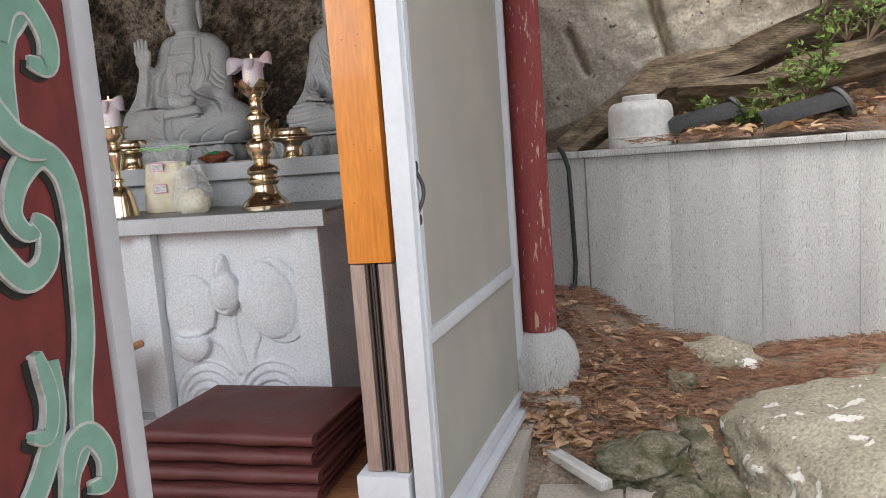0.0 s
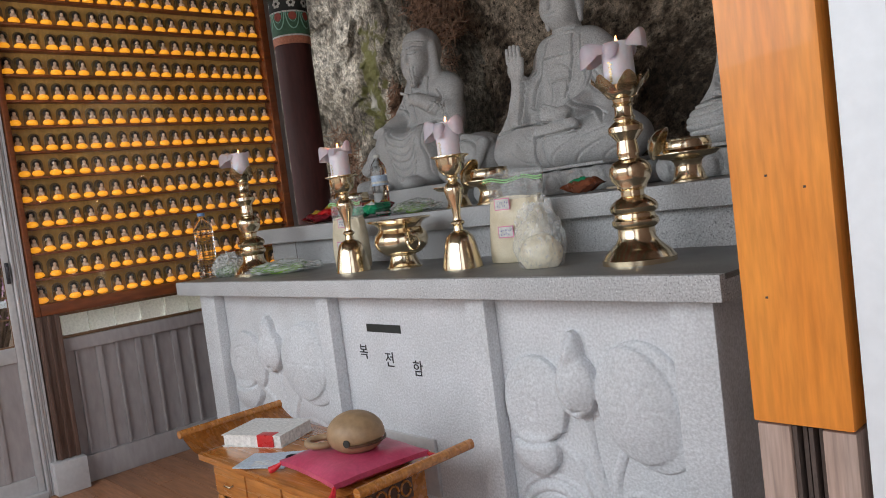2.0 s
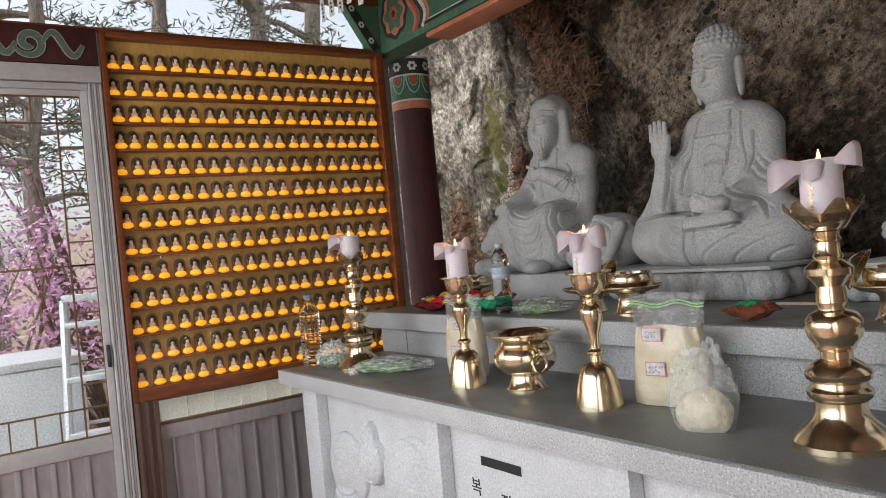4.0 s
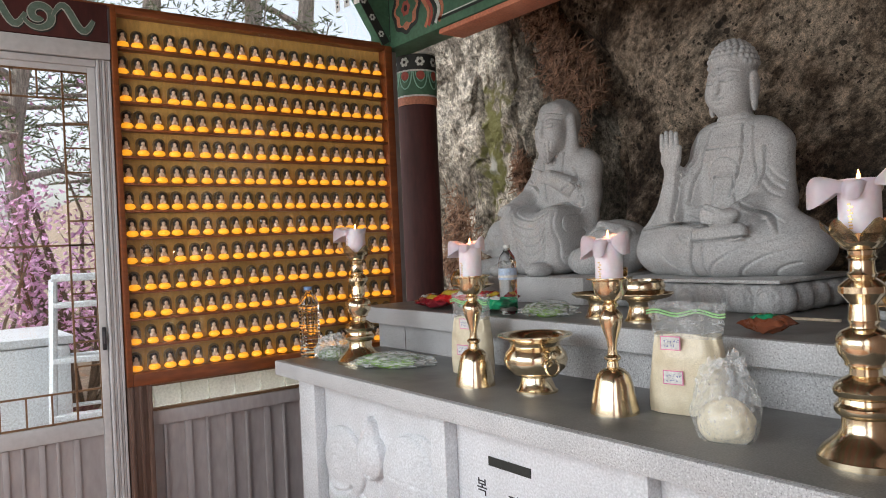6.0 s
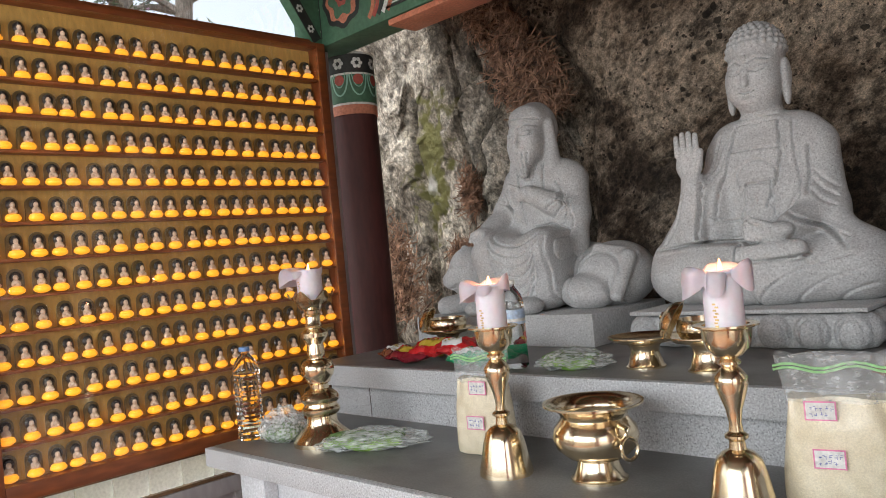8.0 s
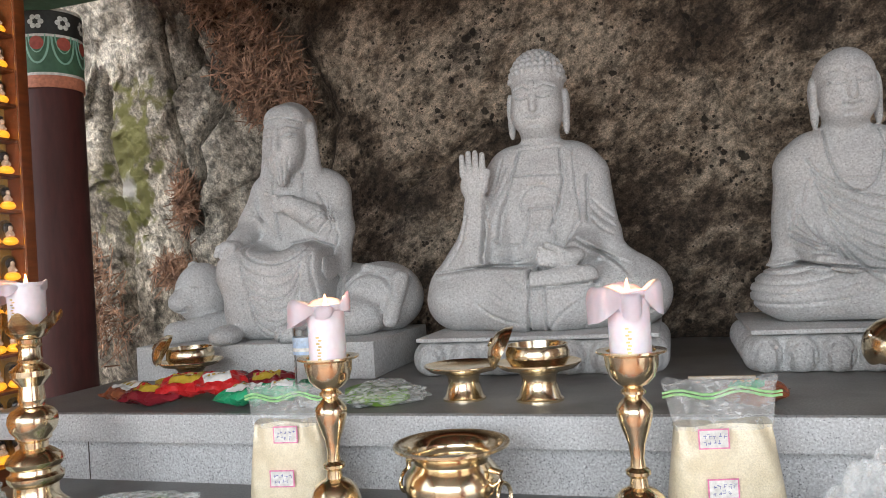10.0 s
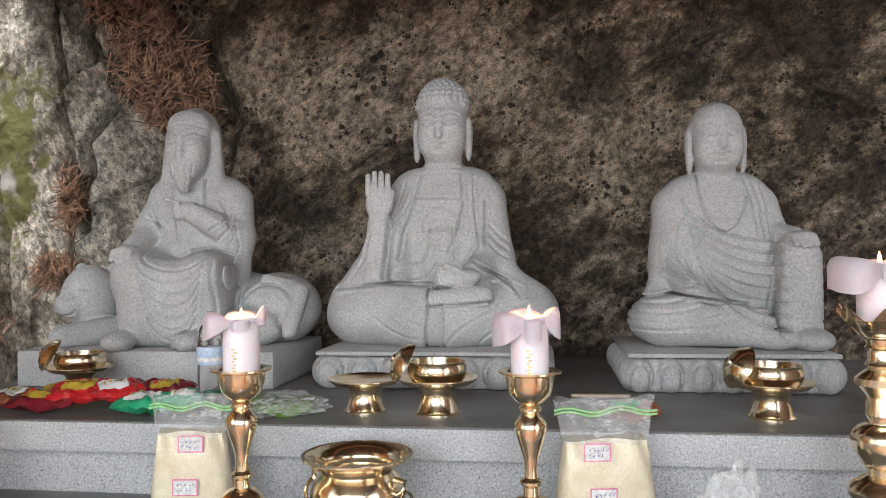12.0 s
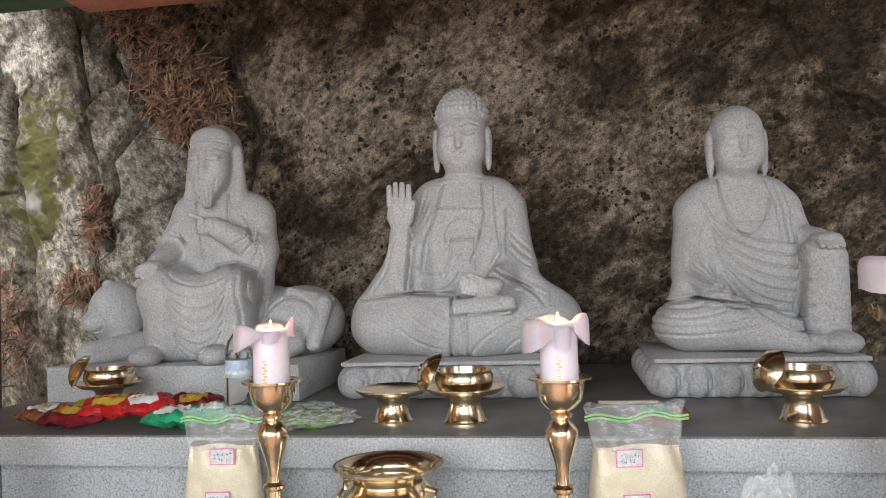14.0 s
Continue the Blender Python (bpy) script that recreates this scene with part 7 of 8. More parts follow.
# folded mats
MAT = surface("maroon_quilted_cloth", (0.085, 0.022, 0.02), (0.125, 0.036, 0.032), 5, 0.62, bump=0.12, bump_scale=24, fine=0.12, fine_scale=160)
for i in range(4):
    z0 = FLOOR + i * 0.062
    w = 0.325 - 0.004 * (3 - i) * 0
    mt = thing("folded_mat", pose(2.69 + 0.012 * (i % 2), -0.295 + 0.006 * i, z0, 0, 0, 2 - i), "maroon padded prayer mat folded in half", "prayer mat", "stack of folded mats")
    for k in range(2):
        bm = bmesh.new()
        bmesh.ops.create_cube(bm, size=1)
        bmesh.ops.subdivide_edges(bm, edges=bm.edges, cuts=13, use_grid_fill=True)
        for v in bm.verts:
            p = v.co * 2
            e = max(0.0, (1 - abs(p.x) ** 10)) * max(0.0, (1 - abs(p.y) ** 8))
            fold = 0.012 * noise.noise(Vector((p.x * 1.7, p.y * 1.7, i * 3 + k))) + 0.007 * abs(noise.noise(Vector((p.x * 2 + p.y * 3.5, p.x - p.y, i * 5 + k)))) + 0.004 * noise.noise(Vector((p.x * 7 - p.y * 6, p.y * 2, i + k)))
            v.co = Vector((p.x * w, p.y * 0.238, 0.0155 + k * 0.03 + p.z * (0.006 + 0.0095 * e ** 0.5) + fold * (p.z > 0) * e))
        part("layer", bm, MAT, mt)
    part("fold", tube(B(), [(-w + 2 * w * q / 12, -0.236, 0.031) for q in range(13)], 0.028, 12, [0.022 + 0.004 * math.sin(q) for q in range(13)]), MAT, mt)


# ---- outside ----
SOIL = surface("needle_strewn_soil", (0.19, 0.145, 0.105), (0.36, 0.285, 0.215), 5, 0.95, bump=0.6, bump_scale=40, fine=0.5, fine_scale=60,
               spots=[((0.28, 0.165, 0.1), 9, (0.54, 0.68)), ((0.42, 0.37, 0.3), 4, (0.62, 0.7))])
PAVE = surface("grey_paving_stone", (0.42, 0.375, 0.315), (0.55, 0.495, 0.42), 4, 0.85, bump=0.3, bump_scale=60, fine=0.25, fine_scale=90)
WALL_STONE = surface("grey_granite_cladding", (0.5, 0.495, 0.475), (0.63, 0.625, 0.6), 2.5, 0.8, bump=0.3, bump_scale=170, fine=0.3, fine_scale=160, stretch=(3, 3, 0.35),
                     spots=[((0.3, 0.285, 0.255), 45, (0.58, 0.7)), ((0.26, 0.25, 0.23), 150, (0.58, 0.66)), ((0.8, 0.78, 0.73), 120, (0.62, 0.68))])


def ground_z(x, y):
    z = -0.27
    if x > 3.3:
        foot = float(np.interp(x, (3.4, 3.73, 3.92, 4.17, 4.6, 5.2, 6.0), (0.28, 0.24, 0.1, 0.0, -0.06, 0.0, 0.05)))
        z += (foot + 0.27) * min(1.0, max(0.0, (y - 0.22) / 1.05))
    if x < -3.4:
        z += 0.12 * min(9.0, -x - 3.4) + 0.05 * noise.noise(Vector((x, y, 0)) * 0.8) * min(4.0, -x - 3.4)
    if y > 2.6:
        z += 0.55 * min(12.0, y - 2.6)
    near = max(0.0, 1 - math.hypot(x - 4.2, y - 0.8) / 3)
    return z + near * 0.05 * noise.fractal(Vector((x * 2.2, y * 2.2, 3)), 1, 2, 4)


def spread(lo, hi, a, b, step, far):
    near = list(np.arange(a, b, step))
    out, d, q = [], step, b
    while q < hi:
        out.append(q)
        d = min(d * 1.35, far)
        q += d
    back, d, q = [], step, a - step
    while q > lo:
        back.append(q)
        d = min(d * 1.35, far)
        q -= d
    return [lo] + back[::-1] + near + out + [hi]


xs, ys = spread(-400, 400, 3.3, 6.0, 0.045, 60), spread(-400, 400, -0.6, 2.0, 0.045, 60)
verts = [(x, y, ground_z(x, y)) for x in xs for y in ys]
nyy = len(ys)
faces = [(i * nyy + j, (i + 1) * nyy + j, (i + 1) * nyy + j + 1, i * nyy + j + 1) for i in range(len(xs) - 1) for j in range(nyy - 1)]
gm = bpy.data.meshes.new("ground")
gm.from_pydata(verts, [], faces)
gm.materials.append(SOIL)
gm.shade_smooth()
tagged(new("ground", gm), "brown hillside soil strewn with pine needles", "ground", kind="structure")

# paving and step beside the doorway
paving = new("pavement")
tagged(paving, "pale grey paving slabs outside the side doorway", "pavement", kind="structure")
for i in range(6):
    for j in range(3):
        part("slab", box(B(), 3.62 + j * 0.34, 3.95 + j * 0.34, -2.9 + i * 0.58, -2.33 + i * 0.58, -0.3, -0.235 - 0.004 * ((i + j) % 2), 0.006), PAVE, paving)
block("door_step", (3.34, 3.56, -0.615, 0.72, -0.4, -0.1), PAVE, "grey stone edge under the sliding door", 0.008, category="step")
solid("timber_offcut", box(B(), -0.38, 0.38, -0.028, 0.028, 0, 0.035, 0.003), surface("whitewashed_timber", (0.55, 0.53, 0.5), (0.66, 0.64, 0.6), 6, 0.7, fine=0.2, fine_scale=40, stretch=(0.3, 3, 1)),
      "whitewashed timber offcut lying on the paving", "plank", m=pose(3.655, 0.42, -0.185, 0, 0, -51))

# outer red column on its stone
outer = thing("outer_column", pose(3.562, 0.9, 0.25), "weathered red round column on a carved stone base", "column")
CHIPPED = surface("flaking_red_paint", (0.24, 0.04, 0.04), (0.33, 0.065, 0.06), 4, 0.7, bump=0.3, bump_scale=40, fine=0.2, fine_scale=60, stretch=(2.5, 2.5, 0.5),
                  spots=[((0.52, 0.37, 0.27), 16, (0.63, 0.67)), ((0.6, 0.5, 0.42), 34, (0.66, 0.69))])
part("shaft", lathe(B(), [(0.082, 0), (0.085, 0.02), (0.083, 0.6), (0.08, 2.75)], 36), CHIPPED, outer)
part("base_stone", lathe(B(), [(0.15, -0.4), (0.17, -0.3), (0.182, -0.22), (0.18, -0.14), (0.162, -0.07), (0.13, -0.024), (0.1, -0.003), (0.09, -0.001)], 32, wave=lambda a, r, z: r * (1 + 0.02 * math.cos(3 * a))), WALL_STONE, outer, "rounded granite base stone")
part("base_slab", box(B(), -0.2, 0.2, -0.22, 0.2, -0.5, -0.27, 0.02), PAVE, outer, "rough grey footing slab")
solid("white_trim", sheet(B(), lambda u, v: Vector((3.475 + 0.006 * math.sin(40 * v), 0.815 + 0.018 * u, -0.02 + 2.4 * v)), 2, 80, 0.004), WHITE_PAINT, "ragged white sealant strip beside the column", "trim", "structure")

# retaining wall of granite panels
retain = new("retaining_wall")
retain.matrix_world = pose(3.75, 1.86, -0.03, 0, 0, -9)
tagged(retain, "grey granite retaining wall with a projecting cap", "wall", kind="structure")
for i in range(9):
    part("panel", box(B(), i * 0.47 + 0.0004, i * 0.47 + 0.4692, 0.0, 0.03, -0.4, 1.06, 0.001), WALL_STONE, retain)
part("backing", box(B(), 0.0, 4.3, 0.032, 0.3, -0.4, 1.058), WALL_STONE, retain)
for i in range(3):
    part("capstone", box(B(), -0.03 + i * 1.38, 1.345 + i * 1.38, -0.03, 0.32, 1.062, 1.1, 0.004), WALL_STONE, retain)
side = new("retaining_wall_return")
side.matrix_world = pose(3.745, 1.868, -0.03, 0, 0, 158)
tagged(side, "grey granite return of the retaining wall", "wall", kind="structure")
part("panel", box(B(), 0.004, 0.5, -0.03, 0.0, -0.4, 1.06, 0.002), WALL_STONE, side)
part("capstone", box(B(), 0.035, 0.5, -0.2, 0.03, 1.062, 1.098, 0.004), WALL_STONE, side)

# boulders
def boulder(name, c, s, seed, material, label, sub=6, rough=0.16, turn=0):
    bm = bmesh.new()
    bmesh.ops.create_icosphere(bm, subdivisions=sub, radius=1)
    for v in bm.verts:
        p = v.co.copy()
        r = 1 + rough * noise.fractal(p * 1.3 + Vector((seed, 0, 0)), 1, 2, 3) + 0.06 * noise.fractal(p * 5 + Vector((0, seed, 0)), 1, 2, 4)
        v.co = Vector((p.x * s[0], p.y * s[1], p.z * s[2])) * r
    return solid(name, bm, material, label, "rock", m=pose(*c, 0, 0, turn), angle=80)


LICHEN = surface("lichen_spotted_rock", (0.33, 0.29, 0.215), (0.46, 0.415, 0.325), 2.5, 0.92, bump=0.8, bump_scale=34, bump_dist=0.014, fine=0.4, fine_scale=75,
                 spots=[((0.25, 0.235, 0.15), 2.2, (0.52, 0.66)), ((0.72, 0.7, 0.64), 9, (0.62, 0.635)), ((0.17, 0.14, 0.1), 40, (0.64, 0.68))])
MOSSY = surface("mossy_rock", (0.1, 0.095, 0.05), (0.34, 0.3, 0.22), 6, 0.95, bump=0.9, bump_scale=30, bump_dist=0.02, fine=0.5, fine_scale=70,
                spots=[((0.09, 0.085, 0.04), 8, (0.5, 0.62)), ((0.55, 0.53, 0.48), 14, (0.68, 0.7))])
boulder("boulder", (5.22, 0.42, -0.27), (0.86, 0.9, 0.43), 3, LICHEN, "large grey boulder with white lichen spots", turn=10)
boulder("boulder", (4.04, 0.5, -0.22), (0.24, 0.3, 0.1), 7, MOSSY, "low flat mossy stone beside the paving", rough=0.35, turn=-15)
boulder("boulder", (4.2, 0.0, -0.27), (0.17, 0.28, 0.12), 21, MOSSY, "low flat mossy stone beside the paving", rough=0.35, turn=-15)
boulder("boulder", (3.98, 0.98, -0.16), (0.16, 0.14, 0.1), 12, MOSSY, "rough rock lump among fallen leaves", 5, rough=0.5)
boulder("boulder", (4.2, 1.12, -0.12), (0.13, 0.14, 0.1), 17, MOSSY, "rough rock lump among fallen leaves", 5, rough=0.45)
boulder("boulder", (4.4, 1.36, -0.07), (0.21, 0.17, 0.14), 15, LICHEN, "mossy rock lump with a white lichen spot", 5, rough=0.25)

# rock and bank above the wall
def out_depth(x, z):
    y = 2.92 - 0.22 * max(0.0, z - 1.25) - 0.12 * (x - 4)
    y += 0.25 * crack(x, z, [(3.9, 2.7), (4.15, 2.1), (4.25, 1.75), (4.35, 1.4)], 0.022) + 0.12 * crack(x, z, [(4.75, 2.6), (4.95, 2.0)], 0.015) + 0.12 * crack(x, z, [(3.6, 1.9), (3.72, 1.6)], 0.018)
    low = max(0.0, 1.4 + 0.27 * (x - 4.1) - z)
    y += 1.3 * low ** 0.9
    return y


rock_field("rock_wall_outer", ROCK_OUT, 3.2, 8.5, 0.9, 3.7, 260, 160, out_depth, "large weathered grey-brown boulder above the wall", 4, rough=0.1)
bm = sheet(B(), lambda u, v: Vector((3.7 + 4.5 * u, 1.95 + 1.5 * v - 0.16 * 4.5 * u, 0.97 + 0.6 * v * (0.4 + u) + 0.04 * noise.noise(Vector((u * 14, v * 7, 1))))), 70, 30)
solid("bank", bm, SOIL, "soil bank with fallen leaves above the wall", "bank", "structure")
# bark kept pale, with the haze over the far pines put into it
BARK = surface("grey_brown_bark", (0.24, 0.205, 0.175), (0.43, 0.375, 0.325), 6, 0.95, bump=0.9, bump_scale=26, fine=0.5, fine_scale=30, stretch=(3, 3, 0.5))
ROOT_WOOD = surface("weathered_root", (0.1, 0.072, 0.045), (0.3, 0.225, 0.15), 5, 0.9, bump=0.9, bump_scale=30, fine=0.5, fine_scale=24, stretch=(1, 1, 4))


def root(pts, r0, r1, seed, label, fl=0.45):
    n, k = len(pts) * 6, 22
    bm = B()
    P = [Vector(p) for p in pts]

    def at(t):
        q = t * (len(P) - 1)
        i = min(int(q), len(P) - 2)
        f = q - i
        f = f * f * (3 - 2 * f)
        return P[i].lerp(P[i + 1], f)
    rows = []
    for i in range(n + 1):
        t = i / n
        c = at(t)
        d = (at(min(1, t + 0.02)) - at(max(0, t - 0.02))).normalized()
        u = Vector((0, 1, 0)).cross(d).normalized()
        w = d.cross(u)
        r = r0 + (r1 - r0) * t
        rows.append([bm.verts.new(c + (u * math.cos(2 * math.pi * j / k) + w * math.sin(2 * math.pi * j / k)) * r * (1 + fl * noise.noise(Vector((math.cos(2 * math.pi * j / k) * 2, math.sin(2 * math.pi * j / k) * 2, t * 3 + seed))))) for j in range(k)])
    for a, b in zip(rows, rows[1:]):
        for j in range(k):
            bm.faces.new((a[j], a[(j + 1) % k], b[(j + 1) % k], b[j]))
    bm.faces.new(rows[0][::-1])
    bm.faces.new(rows[-1])
    return solid("tree_root", bm, ROOT_WOOD, label, "root", angle=80, group="exposed roots")


root([(3.5, 2.22, 1.0), (3.82, 2.3, 1.24), (4.2, 2.5, 1.5), (4.65, 2.55, 1.55), (5.3, 2.6, 1.76), (6.2, 2.7, 2.1)], 0.09, 0.13, 3, "thick weathered tree root along the boulder", 0.9)
root([(4.3, 2.5, 1.4), (4.8, 2.45, 1.38), (5.5, 2.4, 1.5), (6.4, 2.4, 1.7)], 0.06, 0.11, 8, "weathered tree root above the bank", 1.0)

root([(4.1, 1.2, -0.12), (4.18, 0.9, -0.15), (4.28, 0.45, -0.2), (4.38, 0.0, -0.24), (4.46, -0.4, -0.27)], 0.045, 0.06, 5, "dark mossy tree root lying across the ground", 0.6).data.materials[0] = MOSSY

pot = thing("white_tank", pose(4.07, 2.02, 1.072), "white insulated round tank on the wall cap", "tank")
POT_WHITE = surface("stained_white_plastic", (0.62, 0.61, 0.57), (0.72, 0.71, 0.67), 4, 0.5, bump=0.05, fine=0.15, fine_scale=30, spots=[((0.45, 0.43, 0.38), 6, (0.66, 0.8))])
part("body", lathe(B(), [(0.185, 0), (0.187, 0.05), (0.187, 0.2), (0.178, 0.232), (0.155, 0.256), (0.1, 0.265)], 48), POT_WHITE, pot)
part("lid", lathe(B(), [(0.1, 0.2655), (0.1, 0.29), (0.092, 0.297), (0, 0.299)], 40), POT_WHITE, pot)
part("seam", lathe(B(), [(0.1875, 0.052), (0.1895, 0.055), (0.1895, 0.06), (0.1875, 0.063)], 48), POT_WHITE, pot)

TILE = surface("black_clay_tile", (0.07, 0.07, 0.072), (0.12, 0.12, 0.122), 6, 0.75, bump=0.15, bump_scale=60, fine=0.25, fine_scale=70)
for (x, y, turn, L) in ((4.42, 2.02, 14, 0.42), (4.92, 1.93, 12, 0.46)):
    t = thing("roof_tile", pose(x, y, 1.165, 0, -11, turn), "black half-round clay roof tile lying on the wall", "roof tile", "loose roof tiles")

    def fn(u, v):
        a = math.pi * (0.02 + 0.96 * v)
        return Vector((-L / 2 + L * u, 0.1 * math.cos(a), 0.095 * math.sin(a)))
    part("shell", sheet(B(), fn, 10, 20, 0.016), TILE, t)
    part("end_disc", lathe(B(), [(0, -0.012), (0.102, -0.012), (0.102, 0.012), (0.084, 0.014), (0.08, 0.008), (0, 0.009)], 32, pose(L / 2, 0, 0.02, 0, 72, 0)), TILE, t, "round moulded end disc")
hose = tube(B(), [(3.6, 1.87, 1.1), (3.63, 1.83, 1.06), (3.655, 1.82, 0.97), (3.662, 1.82, 0.7), (3.668, 1.82, 0.42), (3.66, 1.79, 0.3), (3.62, 1.7, 0.24), (3.55, 1.58, 0.2)], 0.014, 10)
solid("black_hose", hose, BLACK_PAINT, "black plastic hose hanging down the wall", "hose")

# needles and leaves on the ground
def strewn(name, n, x0, x1, y0, y1, zf, size, material, label, seed, needle, accept=None):
    rng = random.Random(seed)
    vs, fs = [], []
    while n > 0:
        x, y = rng.uniform(x0, x1), rng.uniform(y0, y1)
        if accept and not accept(x, y, rng):
            n -= 0.2
            continue
        n -= 1
        a, l = rng.uniform(0, 6.28), size * rng.uniform(0.6, 1.3)
        z = zf(x, y) + rng.uniform(0.002, 0.02)
        d, s = Vector((math.cos(a), math.sin(a), rng.uniform(-0.3, 0.3))), Vector((-math.sin(a), math.cos(a), rng.uniform(-0.4, 0.4)))
        b = len(vs)
        c = Vector((x, y, z))
        if needle:
            w = 0.0022
            vs += [c - d * l - s * w, c - d * l + s * w, c + d * l + s * w + Vector((0, 0, 0.004)), c + d * l - s * w + Vector((0, 0, 0.004)), c - d * l + Vector((0, 0, 0.003)), c + d * l + Vector((0, 0, 0.007))]
            fs += [(b, b + 1, b + 2, b + 3), (b, b + 4, b + 5, b + 3), (b + 1, b + 4, b + 5, b + 2)]
        else:
            up = Vector((0, 0, l * rng.uniform(0.1, 0.45)))
            w = l * rng.uniform(0.35, 0.55)
            vs += [c - d * l, c - d * l * 0.3 + s * w + up, c + d * l * 0.5 + s * w * 0.7 + up, c + d * l, c + d * l * 0.5 - s * w * 0.7 + up * 0.8, c - d * l * 0.3 - s * w + up * 0.6, c + Vector((0, 0, 0.002)), c + d * l * 0.4]
            fs += [(b, b + 1, b + 6), (b + 1, b + 2, b + 7, b + 6), (b + 2, b + 3, b + 7), (b + 3, b + 4, b + 7), (b + 4, b + 5, b + 6, b + 7), (b + 5, b, b + 6)]
    me = bpy.data.meshes.new(name)
    me.from_pydata([tuple(v) for v in vs], [], fs)
    me.materials.append(material)
    return tagged(new(name, me), label, "ground litter", kind="stuff")


NEEDLE = surface("rust_pine_needle", (0.2, 0.095, 0.055), (0.36, 0.2, 0.12), 20, 0.8, bump=0)
DRY_LEAF = surface("dry_oak_leaf", (0.42, 0.25, 0.13), (0.66, 0.46, 0.28), 7, 0.75, bump=0.1, fine=0.2, fine_scale=40)
strewn("pine_needles", 7500, 3.5, 5.6, 0.35, 1.85, ground_z, 0.06, NEEDLE, "rust-brown fallen pine needles", 4, True, lambda x, y, r: r.random() < 0.2 + 0.8 * (noise.noise(Vector((x * 3.2, y * 3.2, 0))) > -0.06))
strewn("fallen_leaves", 620, 3.45, 4.4, 0.4, 1.7, ground_z, 0.044, DRY_LEAF, "dry brown fallen leaves", 5, False, lambda x, y, r: r.random() < math.exp(-((x - 3.72) / 0.22) ** 2 - ((y - 0.72) / 0.28) ** 2) + 0.1)
strewn("bank_leaves", 420, 4.3, 6.6, 1.7, 2.6, lambda x, y: 1.1 + 0.35 * max(0, y - 1.75) * (0.4 + (x - 3.7) / 4.5), 0.05, DRY_LEAF, "dry brown leaves on the bank", 6, False)
strewn("bank_needles", 1500, 4.0, 6.4, 1.7, 2.5, lambda x, y: 1.09 + 0.35 * max(0, y - 1.75) * (0.4 + (x - 3.7) / 4.5), 0.05, NEEDLE, "rust-brown needles on the bank", 7, True)
# needles caught in the rock cleft behind the hermit
NEST = surface("dark_rust_needle", (0.06, 0.03, 0.018), (0.52, 0.31, 0.2), 22, 0.85, bump=0)


def nest(name, spots, n, seed):
    rng = random.Random(seed)
    vs, fs = [], []
    for i in range(n):
        cx, cy, cz, sx, sz = rng.choice(spots)
        c = Vector((cx + rng.gauss(0, sx), cy + rng.uniform(-0.05, 0.05), cz + rng.gauss(0, sz)))
        d = Vector((rng.gauss(0, 0.6), rng.gauss(0, 0.4), rng.gauss(-0.5, 0.7))).normalized() * rng.uniform(0.03, 0.08)
        s = d.cross(Vector((rng.random(), 1, rng.random()))).normalized() * 0.0034
        b = len(vs)
        m = d.normalized().cross(s).normalized() * 0.002
        vs += [c - d - s, c - d + s, c + s, c - s, c + d + s + m, c + d - s + m, c - d + m, c + m * 2]
        fs += [(b, b + 1, b + 2, b + 3), (b + 3, b + 2, b + 4, b + 5), (b, b + 6, b + 7, b + 3), (b + 1, b + 6, b + 7, b + 2)]
    me = bpy.data.meshes.new(name)
    me.from_pydata([tuple(v) for v in vs], [], fs)
    me.materials.append(NEST)
    return tagged(new(name, me), "rust-brown dry needles caught in the rock cleft", "needles", kind="stuff")


def cleft_spots():
    rng = random.Random(17)
    got = []
    for k in range(150):
        z = rng.uniform(2.26, 2.98)
        a, b = bend(z, CLEFT_L) - 0.03, bend(z, CLEFT_R) - 0.01
        x = a + (b - a) * rng.random()
        got.append((x, 1.95 - 0.22 * max(0.0, z - 1.9) ** 1.6 * (x > 0) + 0.1 * rng.random(), z, 0.02, 0.025))
    return got


nest("needle_clump", cleft_spots() + [(0.14, 2.0, 2.14, 0.02, 0.05)] * 3, 2300, 8)
nest("needle_tuft", [(-0.37, 1.95, 1.9, 0.02, 0.06), (-0.42, 1.9, 1.55, 0.05, 0.03), (-0.85, 1.8, 1.42, 0.1, 0.12), (-0.95, 1.85, 1.6, 0.06, 0.1), (-0.9, 1.8, 1.3, 0.1, 0.06)], 1500, 9)

# plants on the bank
LEAF = surface("young_green_leaf", (0.1, 0.17, 0.03), (0.22, 0.32, 0.07), 16, 0.55, bump=0.05, random=0.2)
STEM = surface("brown_twig", (0.12, 0.08, 0.05), (0.2, 0.14, 0.09), 12, 0.8)


def leaves_into(vs, fs, rng, c, l, wide=0.4):
    d = Vector((rng.gauss(0, 1), rng.gauss(0, 1), rng.gauss(0.2, 0.6))).normalized()
    s = d.cross(Vector((rng.gauss(0, 1), rng.gauss(0, 1), 1))).normalized()
    up = d.cross(s) * l * 0.15
    b = len(vs)
    vs += [c, c + d * l * 0.5 + s * l * wide * 0.5 + up, c + d * l, c + d * l * 0.5 - s * l * wide * 0.5 + up, c + d * l * 0.5]
    fs += [(b, b + 1, b + 4), (b + 1, b + 2, b + 4), (b + 2, b + 3, b + 4), (b + 3, b, b + 4)]


